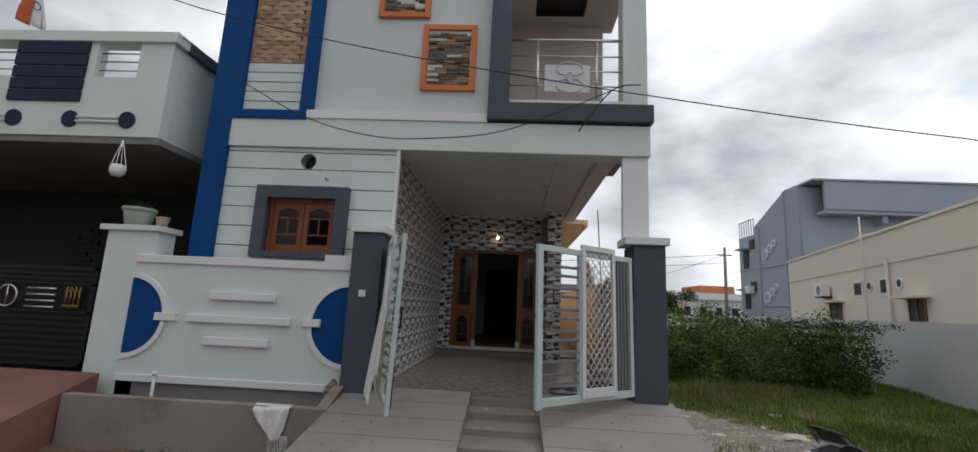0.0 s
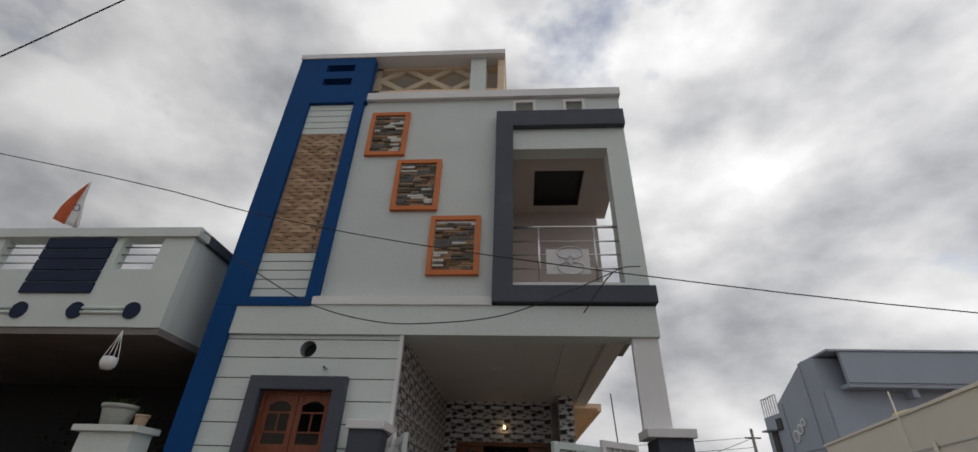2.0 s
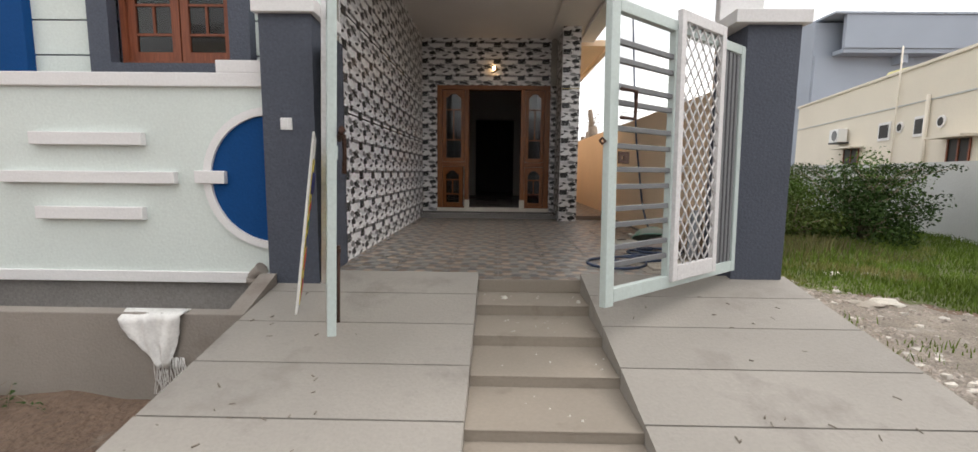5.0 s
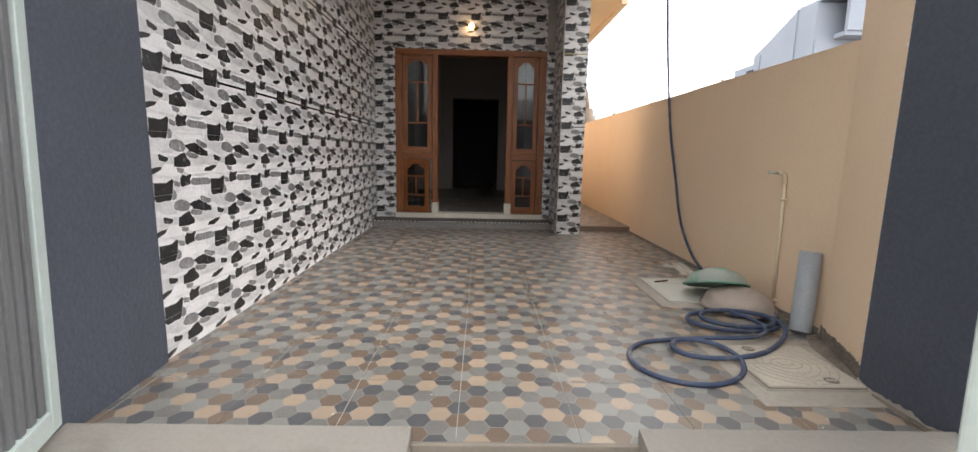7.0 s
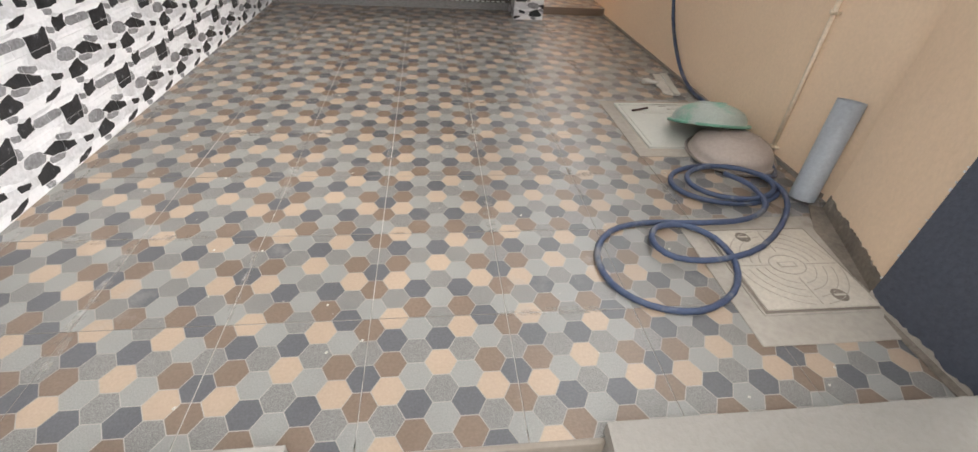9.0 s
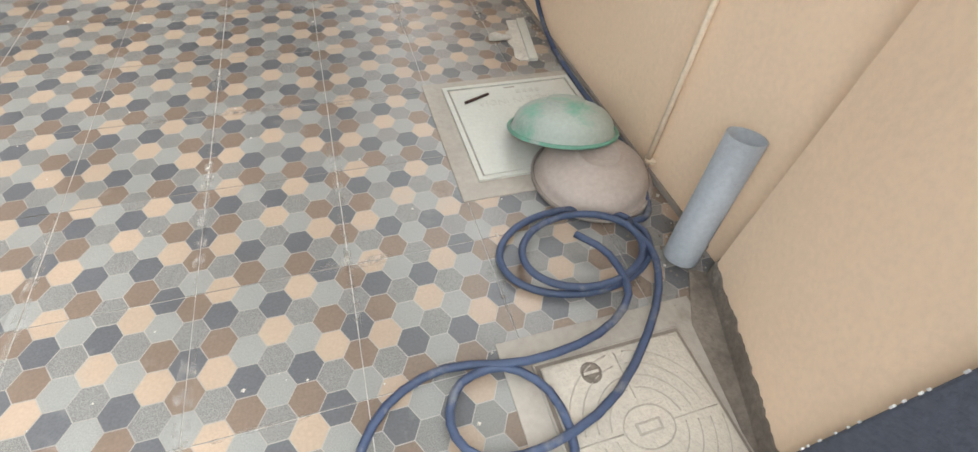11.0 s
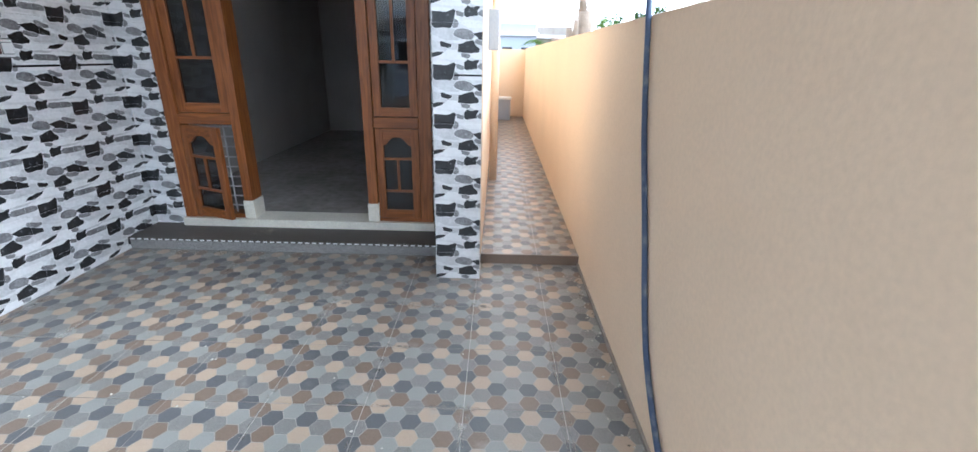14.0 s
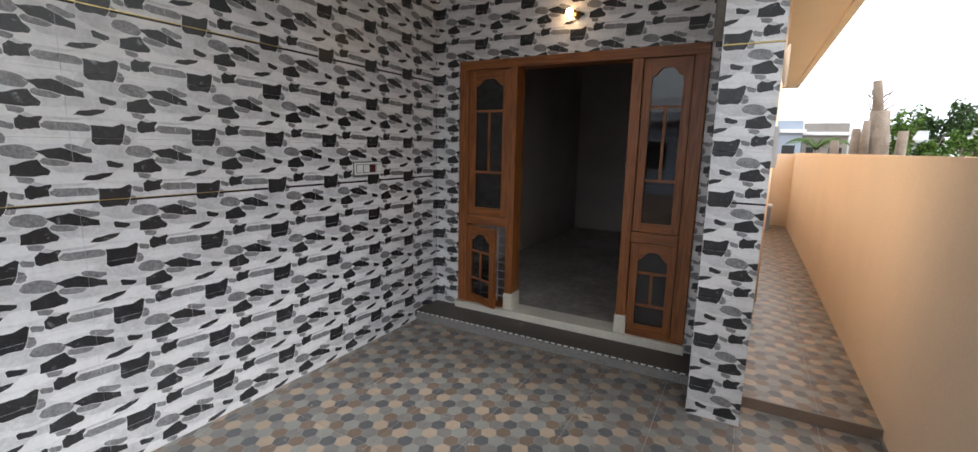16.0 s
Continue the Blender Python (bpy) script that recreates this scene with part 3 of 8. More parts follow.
for r in range(rows_n):
    off = 0.10 * (r % 2)
    x = -3.36 + 0.10 + off - (0.2 if r % 2 else 0)
    while x < -2.53 + 0.05:
        if x - 0.1 >= -3.37 and x + 0.1 <= -2.52:
            ob = new("stone_strip", strip_m[rng.randrange(3)])
            ob.parent = clad
            ob.location = (x + 2.945, 0, r * row_h)
        x += 0.2
part("end_strips", boxes(*[(x, x + 0.1, FY - 0.008, FY + 0.02, 4.27 + r * row_h, 4.27 + (r + 0.93) * row_h) for r in range(1, rows_n, 2) for x in (-3.36, -2.63)]), SAND[1], clad)

# upper facade
up = thing("wall_front_upper", (-1.1, FY, 3.42), "rough pale grey-green plaster upper front wall", "wall", kind="structure")
part("plaster", boxes((-2.36, 0.06, FY + 0.03, FY + 0.25, 3.42, 7.38)), MINT_DARK, up)
part("plaster", boxes((0.06, 0.379, FY + 0.03, FY + 0.25, 6.95, 7.38), (0.68, 1.252, FY + 0.03, FY + 0.25, 6.95, 7.38), (1.53, 2.17, FY + 0.03, FY + 0.25, 6.95, 7.38), (0.379, 0.68, FY + 0.03, FY + 0.25, 7.27, 7.38), (1.252, 1.53, FY + 0.03, FY + 0.25, 7.27, 7.38)), MINT_DARK, up)
part("vent_trim", boxes((0.33, 0.379, FY, FY + 0.05, 6.95, 7.33), (0.68, 0.73, FY, FY + 0.05, 6.95, 7.33), (0.379, 0.68, FY, FY + 0.05, 7.27, 7.33)), WHITE, up)
part("vent_trim", boxes((1.20, 1.252, FY, FY + 0.05, 6.95, 7.33), (1.53, 1.58, FY, FY + 0.05, 6.95, 7.33), (1.252, 1.53, FY, FY + 0.05, 7.27, 7.33)), WHITE, up)
part("head_plaster", boxes((0.33, 2.17, FY - 0.01, FY + 0.25, 6.18, 6.62)), MINT, up)
part("balcony_column", boxes((1.85, 2.17, FY - 0.01, FY + 0.28, 3.70, 6.18)), MINT, up)
part("coping", boxes((-2.36, 2.20, FY - 0.05, FY + 0.30, 7.38, 7.55), bev=0.006), WHITE, up)
part("sill_course", boxes((-2.42, 0.05, FY - 0.07, FY + 0.05, 3.44, 3.56), bev=0.004), WHITE, up)
band = thing("trim_slate_band", (1.1, FY, 3.47), "slate blue painted band round the balcony", "trim", kind="structure")
part("left_band", boxes((0.05, 0.33, FY - 0.12, FY + 0.1, 3.47, 6.95), bev=0.005), SLATE, band)
part("top_band", boxes((0.33, 2.18, FY - 0.12, FY + 0.1, 6.61, 6.95), bev=0.005), SLATE, band)
part("bottom_band", boxes((0.33, 2.22, FY - 0.12, FY + 0.1, 3.47, 3.71), bev=0.005), SLATE, band)
part("balcony_kerb", boxes((0.33, 1.85, FY - 0.02, FY + 0.1, 3.71, 3.79)), WHITE, band)
# three orange stone panels
STONES = [material("slip_%s" % n, c, 0.8, bump=0.5, bump_scale=70, big=9, big_amt=0.2, piece=0.12) for n, c in (("umber", (0.16, 0.095, 0.055)), ("tan", (0.33, 0.21, 0.12)), ("grey", (0.13, 0.13, 0.125)), ("white", (0.62, 0.60, 0.56)), ("olive", (0.10, 0.09, 0.065)))]
slip_m = [mesh_of("stone_slip", boxes((0, 0.19, -0.012 - 0.006 * k, 0.01, 0.003, 0.040), bev=0.003), STONES[k]) for k in range(5)]
for x0, x1, z0, z1 in ((-2.16, -1.48, 6.10, 7.07), (-1.57, -0.83, 5.00, 5.985), (-0.905, -0.15, 3.905, 4.885)):
    p = thing("stone_panel", ((x0 + x1) / 2, FY, z0), "orange-framed panel of thin mixed stone slips on the wall", "wall panel", "orange stone panels")
    f = 0.075
    part("frame", boxes((x0, x0 + f, FY - 0.03, FY + 0.03, z0, z1), bev=0.004), ORANGE, p)
    part("frame", boxes((x1 - f, x1, FY - 0.03, FY + 0.03, z0, z1), bev=0.004), ORANGE, p)
    part("frame", boxes((x0 + f, x1 - f, FY - 0.03, FY + 0.03, z1 - f, z1), bev=0.004), ORANGE, p)
    part("frame", boxes((x0 + f, x1 - f, FY - 0.03, FY + 0.03, z0, z0 + f), bev=0.004), ORANGE, p)
    part("bed", boxes((x0 + f, x1 - f, FY + 0.012, FY + 0.03, z0 + f, z1 - f)), WHITE, p)
    nr = int((z1 - z0 - 2 * f - 0.02) / 0.0405)
    for r in range(nr):
        x = x0 + f + 0.012
        while x < x1 - f - 0.03:
            w = min(rng.choice((0.11, 0.16, 0.21, 0.26)), x1 - f - 0.012 - x)
            if w > 0.02:
                ob = new("stone_slip", slip_m[rng.choice((0, 0, 1, 1, 2, 2, 3, 4, 4))])
                ob.parent = p
                ob.location = (x - (x0 + x1) / 2, 0.014, f + 0.012 + r * 0.0405)
                ob.scale = (w / 0.195, 1, 1)
            x += w
# balcony room
bal = thing("balcony_recess", (1.1, -2.9, 3.7), "plain plastered balcony recess with a dark ceiling coffer", "balcony", kind="structure")
part("balcony_floor", boxes((0.05, 2.2, FY + 0.1, -1.6, 3.44, 3.74)), CEMENT, bal)
part("balcony_back_wall", boxes((0.06, 1.95, -1.9, -1.7, 3.74, 6.3)), BALC, bal)
part("balcony_side_wall", boxes((0.06, 0.26, FY + 0.25, -1.9, 3.74, 6.3)), BALC, bal)
part("balcony_ceiling", boxes((0.2, 2.15, FY + 0.25, -3.28, 6.2, 6.35), (0.2, 2.15, -2.20, -1.7, 6.2, 6.35), (0.2, 0.72, -3.28, -2.20, 6.2, 6.35), (1.54, 2.15, -3.28, -2.20, 6.2, 6.35)), BALC, bal)
part("coffer", boxes((0.72, 1.54, -3.28, -2.20, 6.30, 6.40), (0.70, 0.722, -3.28, -2.20, 6.196, 6.4), (1.538, 1.56, -3.28, -2.20, 6.196, 6.4), (0.722, 1.538, -2.22, -2.198, 6.196, 6.3)), DARK, bal)
rail = thing("balcony_railing", (1.1, FY, 3.79), "stainless steel balcony railing with an ornamental panel", "railing")
bm = bmesh.new()
tube(bm, [(0.33, FY + 0.03, 4.70), (1.86, FY + 0.03, 4.70)], 0.022, 12)
part("top_rail", bm, STEEL, rail)
for z in (4.02, 4.24, 4.46):
    bm = bmesh.new()
    tube(bm, [(0.33, FY + 0.03, z), (1.86, FY + 0.03, z)], 0.011, 10)
    part("bar", bm, STEEL, rail)
for x in (0.70, 1.50):
    bm = bmesh.new()
    tube(bm, [(x, FY + 0.03, 3.78), (x, FY + 0.03, 4.70)], 0.02, 12)
    part("post", bm, STEEL, rail)
bm = boxes((0.80, 1.41, FY + 0.01, FY + 0.016, 3.93, 4.32))
part("ornament_panel", bm, GATEW, rail)
bm = bmesh.new()
for s in (-1, 1):
    for q in (-1, 1):
        tube(bm, [(1.14 + s * (0.02 + 0.2 * math.sin(a) * (1 - a / 8)), FY, 4.14 + q * (0.03 + 0.19 * (1 - math.cos(a)) / 2)) for a in [k * 0.35 for k in range(12)]], 0.008, 6)
tube(bm, [(1.14, FY, 4.23), (1.20, FY, 4.14), (1.14, FY, 4.05), (1.08, FY, 4.14)], 0.010, 6, closed=True)
part("scroll", bm, STEEL, rail)

# roof pavilion with a lattice
pav = thing("roof_pavilion", (-1.8, -3.0, 7.5), "roof stair pavilion with white slab and cream lattice wall", "pavilion", kind="structure")
part("slab", boxes((-3.80, 0.18, FY - 0.09, -1.6, 8.50, 8.62), bev=0.006), WHITE, pav)
part("post", boxes((-0.47, -0.18, FY + 0.02, -3.55, 7.55, 8.50)), MINT, pav)
part("side_wall", boxes((0.04, 0.16, FY + 0.26, -1.7, 6.78, 8.50), (0.04, 0.16, FY + 0.05, FY + 0.26, 7.55, 8.50)), CREAM, pav)
LATM = material("lattice_cream", (0.60, 0.50, 0.36), 0.85, bump=0.2)
ly = -3.65
bm = bmesh.new()
def lat_bar(xa, za, xb, zb, w=0.07):
    d = Vector((xb - xa, 0, zb - za)).normalized()
    p = Vector((-d.z, 0, d.x)) * w
    slab(bm, [(xa - p.x, za - p.z), (xb - p.x, zb - p.z), (xb + p.x, zb + p.z), (xa + p.x, za + p.z)], ly, ly + 0.1, "y")
for xc in (-2.23, -1.31, -0.39):
    for sx in (-1, 1):
        if -2.36 < xc + sx * 0.46 < 0.04:
            for sz in (-1, 1):
                lat_bar(xc, 8.19, xc + sx * 0.46, 8.19 + sz * 0.30, 0.055)
    slab(bm, [(xc - 0.11, 8.19), (xc, 8.12), (xc + 0.11, 8.19), (xc, 8.26)], ly - 0.003, ly + 0.103, "y")
part("lattice", bm, LATM, pav)
part("lattice_base", boxes((-2.36, 0.04, ly - 0.02, ly + 0.12, 6.78, 7.89), (-2.36, 0.04, ly - 0.02, ly + 0.12, 8.46, 8.5)), CREAM, pav)
part("lattice_pillar", boxes((-2.36, -2.24, FY + 0.31, -3.67, 6.78, 8.5)), LATM, pav)

# house shell behind, so that light and reflections are right
single("wall_house_right", boxes((1.27, 1.47, 0.26, 8.4, 0.06, 3.08)), CREAM, "cream plaster side wall of the house along the passage", "wall", kind="structure")
single("roof_first_slab", boxes((-3.6, 1.80, -3.60, 8.6, CEIL_Z + 0.12, 3.44)), CREAM, "concrete slab above the porch and rooms", "slab", kind="structure")
single("wall_house_upper_side", boxes((1.40, 1.60, -1.7, 8.4, 3.44, 7.4)), MINT_DARK, "plain upper side wall of the house", "wall", kind="structure")
single("wall_house_upper_back", boxes((-3.6, 1.4, 8.2, 8.4, 0, 7.4)), MINT_DARK, "plain rear wall of the house", "wall", kind="structure")
single("wall_house_left", boxes((-3.60, -3.47, FY + 0.3, 8.2, G, 7.4)), MINT_DARK, "plain left side wall of the house", "wall", kind="structure")
single("roof_top_slab", boxes((-3.5, 1.6, -3.6, 8.3, 6.66, 6.78)), CEMENT, "flat concrete roof of the house", "roof", kind="structure")

# porch ceiling and its edge beam
single("ceiling_porch", boxes((XL - 0.02, 1.80, -3.60, DY + 0.02, CEIL_Z, CEIL_Z + 0.12), (1.56, 1.80, -3.6, DY, CEIL_Z - 0.06, CEIL_Z), (1.02, 1.10, -3.6, DY, CEIL_Z - 0.025, CEIL_Z)), CEIL, "smooth off-white porch ceiling", "ceiling", kind="structure")
ev = thing("eave_side", (1.7, 4.5, 3.0), "cream concrete eave slab over the side passage", "eave", kind="structure")
part("eave_slab", boxes((1.47, 2.16, 0.9, 9.6, 3.02, 3.12)), CREAM, ev)
part("eave_lip", boxes((2.08, 2.16, 0.9, 9.6, 2.97, 3.02), (1.47, 2.08, 9.5, 9.6, 2.97, 3.02)), CREAM, ev)
for x, y in ((0.05, -2.1), (0.95, -2.1)):
    cl = thing("ceiling_light", (x, y, CEIL_Z), "small round recessed ceiling light, switched off", "ceiling light", "porch ceiling lights")
    bm = bmesh.new()
    lathe(bm, [(0.075, 0.0), (0.075, -0.008), (0.055, -0.010)], (x, y, CEIL_Z))
    part("rim", bm, WHITEPL, cl)
    bm = bmesh.new()
    lathe(bm, [(0.055, -0.008), (0.001, -0.006)], (x, y, CEIL_Z))
    part("diffuser", bm, WHITEPL, cl)

# right column over the gate pillar
col = thing("column_porch", (2.0, -3.65, 0), "plaster column carrying the porch beam, white outside, cream inside", "column", kind="structure")
part("column_front", boxes((1.84, 2.17, FY, -3.80, 1.92, 3.03), bev=0.004), WHITE, col)
bm = bmesh.new()
slab(bm, [(1.905, -3.86), (1.918, -3.745), (2.115, -3.22), (2.30, -3.18), (2.30, -3.80), (2.17, -3.86)], 0.0, 1.56, "z")
slab(bm, [(1.905, -3.86), (1.918, -3.745), (2.115, -3.22), (2.165, -3.20), (2.165, -3.86)], 1.56, 3.05, "z")
part("column_inner", bm, CREAM, col)

# gate pillars
def gate_pillar(name, x0, x1, y0, y1, cap):
    p = thing(name, ((x0 + x1) / 2, (y0 + y1) / 2, 0), "slate blue textured gate pillar with a white cap", "gate pillar", "gate pillars", kind="structure")
    part("shaft", boxes((x0, x1, y0, y1, -0.35, 1.83), bev=0.006), SLATE, p)
    part("cap", boxes(cap, bev=0.006), WHITE, p, "white plaster cap")
    return p
gpl = thing("pillar_gate_left", (-1.27, -4.0, 0), "slate blue textured gate pillar with a white cap", "gate pillar", "gate pillars", kind="structure")
bm = bmesh.new()
slab(bm, [(-1.44, -4.39), (-1.085, -4.39), (-1.135, -3.605), (-1.44, -3.605)], -0.35, 1.83, "z")
part("shaft", bm, SLATE, gpl)
part("cap", boxes((-1.47, -1.05, -4.43, -3.88, 1.83, 1.92), bev=0.006), WHITE, gpl, "white plaster cap")
gate_pillar("pillar_gate_right", 1.888, 2.26, -4.22, -3.745, (1.78, 2.30, -4.27, -3.82, 1.83, 1.92))
sw = thing("bell_switch", (-1.27, -4.39, 1.11), "square white bell push on the slate pillar", "switch")
part("plate", boxes((-1.315, -1.235, -4.402, -4.39, 1.07, 1.15), bev=0.003), WHITEPL, sw)
part("rocker", boxes((-1.295, -1.262, -4.408, -4.400, 1.085, 1.135), bev=0.002), WHITEPL, sw)

# front compound wall
cw = thing("wall_compound_front", (-2.8, -4.25, G), "pale mint compound wall with white bars and blue half discs", "wall", kind="structure")
WY = -4.27
part("wall_body", boxes((-4.20, -1.44, WY, WY + 0.14, -0.03, 1.37)), MINT, cw)
part("plinth", boxes((-4.20, -1.44, WY + 0.03, WY + 0.14, G, -0.03)), PLINTH, cw)
part("coping", boxes((-4.15, -1.44, WY - 0.03, WY + 0.17, 1.37, 1.465), bev=0.006), WHITE, cw)
part("coping_step", boxes((-1.80, -1.44, WY - 0.03, WY + 0.17, 1.465, 1.55), bev=0.005), WHITE, cw)
part("base_course", boxes((-4.19, -1.44, WY - 0.025, WY, -0.03, 0.05), bev=0.004), WHITE, cw)
for x0, x1, z0, z1 in ((-3.40, -2.13, 0.69, 0.775), (-3.155, -2.345, 0.96, 1.05), (-3.16, -2.375, 0.43, 0.52), (-3.80, -3.54, 0.685, 0.775), (-1.985, -1.77, 0.695, 0.785)):
    part("bar_relief", boxes((x0, x1, WY - 0.05, WY, z0, z1), bev=0.004), WHITE, cw)
for cx, s in ((-4.17, 1), (-1.43, -1)):
    n = 24
    arc = [(cx + s * 0.45 * math.sin(math.pi * k / n), 0.73 - 0.45 * math.cos(math.pi * k / n)) for k in range(n + 1)]
    bm = bmesh.new()
    slab(bm, arc, WY - 0.008, WY, "y")
    part("half_disc", bm, BLUE, cw)
    bm = bmesh.new()
    for k in range(n):
        q = []
        for a, r in ((k, 0.45), (k + 1, 0.45), (k + 1, 0.505), (k, 0.505)):
            q.append((cx + s * r * math.sin(math.pi * a / n), 0.73 - r * math.cos(math.pi * a / n)))
        slab(bm, q, WY - 0.03, WY, "y")
    part("half_ring", bm, WHITE, cw)

# right boundary wall and the side passage
rw = thing("wall_boundary_right", (2.3, 2.5, 0), "cream plaster boundary wall with uneven painted top", "wall", kind="structure")
part("wall_body", boxes((XR, XR + 0.15, -3.4, 8.35, G, 1.565)), CREAM, rw)
part("wall_top", boxes(*[(XR - 0.003, XR + 0.153, -3.13 + 0.6 * k, -2.54 + 0.6 * k, 1.565, 1.567 + 0.002 * ((k * 7) % 3)) for k in range(19)]), CREAM, rw)
single("wall_passage_end", boxes((1.2, 2.3, 8.35, 8.5, G, 1.55)), CREAM, "cream plaster wall closing the passage", "wall", kind="structure")
corr = thing("floor_passage", (1.8, 4.0, 0), "raised hexagon tile floor of the side passage", "floor", kind="structure")
part("passage_bed", boxes((1.27, XR, 0.26, 8.35, G, 0.069)), GROUTW, corr)
part("cement_base", boxes((XR - 0.012, XR, -3.13, 0.26, 0, 0.02)), CEMENT, rw)
rs = random.Random(19)
def ragged_strip(bm, pa, pb, z0, lo, hi, out, step=0.012):
    """An uneven band along the foot of a wall face from pa to pb, standing out by a few millimetres."""
    pa, pb = Vector((*pa, 0)), Vector((*pb, 0))
    d = pb - pa
    side = Vector((d.y, -d.x, 0)).normalized() * out
    n = max(2, int(d.length / step))
    tops = [z0 + lo + (hi - lo) * (0.5 + 0.5 * noise.noise((k * 0.21, hi * 40, 0))) + rs.uniform(-0.006, 0.006) for k in range(n + 1)]
    for k in range(n):
        a, b = pa.lerp(pb, k / n), pa.lerp(pb, (k + 1) / n)
        up_a, up_b = Vector((0, 0, tops[k])), Vector((0, 0, tops[k + 1]))
        low = Vector((0, 0, z0))
        v = [bm.verts.new(c) for c in (a + side + low, b + side + low, b + side + up_b, a + side + up_a, a + up_a, b + up_b)]
        bm.faces.new(v[:4])
        bm.faces.new((v[3], v[2], v[5], v[4]))
DAMP = material("damp_cement_and_hole_shade", (0.185, 0.158, 0.13), 0.95, bump=0.5, bump_scale=50, big=7, big_amt=0.25, fine=60, fine_amt=0.2, stain=(0.33, 0.295, 0.25), stain_at=0.60, stain_scale=9)
bm = bmesh.new()
ragged_strip(bm, (2.165, -3.199), (2.113, -3.218), 0.0, 0.03, 0.06, 0.005)
ragged_strip(bm, (2.113, -3.22), (1.918, -3.743), 0.0, 0.055, 0.085, 0.006)
part("cement_skirt", bm, DAMP, rw, "dark ragged cement skirt under the paint")
bm = bmesh.new()
ragged_strip(bm, (1.888, -3.747), (1.888, -4.17), 0.0, 0.005, 0.040, 0.004)
part("mortar_foot", bm, CONC, rw)
bm = bmesh.new()
slab(bm, [(1.96, -3.36), (2.06, -3.19), (2.12, -3.215), (1.922, -3.745), (1.888, -3.82)], -0.004, 0.0065, "z")
slab(bm, [(1.892, -3.82), (1.892, -4.16), (1.850, -4.16), (1.856, -3.95), (1.872, -3.84)], -0.004, 0.0050, "z")
part("dirt_patch", bm, DAMP, rw)
bm = bmesh.new()
for k in range(40):
    z = 0.12 + 0.043 * k + rs.uniform(-0.03, 0.03)
    w, h = rs.uniform(0.0005, 0.0035), rs.uniform(0.003, 0.011)
    box(bm, 1.886, 1.888 + w, -3.7465, -3.7425, z, z + h)
part("paint_edge", bm, WHITE, rw, "chipped white edge between two paints")

# ---------------------------------------------------------------- door wall
dw = thing("wall_door", (0, DY, 0), "stone-print tiled porch wall round the door", "wall", kind="structure")
part("wall_left", boxes((XL - 0.2, -0.89, DY + 0.012, DY + 0.22, 0, CEIL_Z)), GROUT, dw)
part("wall_right", boxes((1.08, 1.27, DY + 0.012, DY + 0.22, 0, CEIL_Z)), GROUT, dw)
part("wall_over", boxes((-0.89, 1.08, DY + 0.012, DY + 0.22, 2.28, CEIL_Z)), GROUT, dw)
part("wall_pier", boxes((1.195, 1.458, 0.012, DY + 0.1, 0, CEIL_Z)), GROUT, dw)
lw = thing("wall_porch_left", (XL, -1.5, 0), "stone-print ceramic wall tiles in grey, white and charcoal", "wall", kind="structure")
part("wall_core", boxes((XL - 0.2, XL - 0.012, -3.66, DY + 0.2, G, CEIL_Z + 0.1)), GROUT, lw)

door = thing("door_1", (0.095, DY, 0.155), "varnished teak main door frame with glazed side shutters, door open", "door", kind="structure")
for x0, x1, z0, z1 in ((-0.89, -0.80, 0.155, 2.21), (0.985, 1.08, 0.155, 2.21), (-0.405, -0.335, 0.155, 2.21), (0.575, 0.65, 0.155, 2.21)):
    part("post", boxes((x0, x1, DY - 0.03, DY + 0.12, z0, z1), bev=0.005), TEAK, door)
part("head", boxes((-0.89, 1.08, DY - 0.03, DY + 0.12, 2.21, 2.285), bev=0.005), TEAKH, door)
for x0, x1 in ((-0.80, -0.405), (0.65, 0.985)):
    part("transom", boxes((x0, x1, DY - 0.025, DY + 0.10, 0.885, 0.965), bev=0.004), TEAKH, door)
    part("bottom_rail", boxes((x0, x1, DY - 0.02, DY + 0.10, 0.155, 0.185)), TEAKH, door)
arched_leaf(door, -0.795, -0.41, 0.97, 2.205, DY - 0.012, TEAK, TEAKH, depth=0.035, stile=0.062, arch=0.06)
arched_leaf(door, 0.655, 0.98, 0.97, 2.205, DY - 0.012, TEAK, TEAKH, depth=0.035, stile=0.058, arch=0.06, hinge="r")
arched_leaf(door, -0.795, -0.41, 0.185, 0.88, DY - 0.030, TEAK, TEAKH, depth=0.032, stile=0.062, arch=0.06, swing=-22)
arched_leaf(door, 0.655, 0.98, 0.185, 0.88, DY - 0.012, TEAK, TEAKH, depth=0.035, stile=0.058, arch=0.06, hinge="r")
bm = bmesh.new()
for k in range(5):
    x = -0.77 + 0.085 * k
    tube(bm, [(x, DY + 0.05, 0.185), (x, DY + 0.05, 0.885)], 0.006, 6)
for k in range(9):
    z = 0.24 + 0.078 * k
    tube(bm, [(-0.80, DY + 0.044, z), (-0.405, DY + 0.044, z)], 0.006, 6)
part("grille", bm, GATEW, door, "white welded grille")
sill = thing("threshold", (0.095, DY, 0.0), "white marble threshold with small upstands under the posts", "threshold", kind="structure")
part("sill", boxes((-0.90, 1.09, DY - 0.06, DY + 0.16, 0.09, 0.155), bev=0.004), WHITESTONE, sill)
for x0, x1 in ((-0.412, -0.328), (0.568, 0.657)):
    part("upstand", boxes((x0, x1, DY - 0.036, DY + 0.125, 0.155, 0.30), bev=0.004), WHITESTONE, sill)
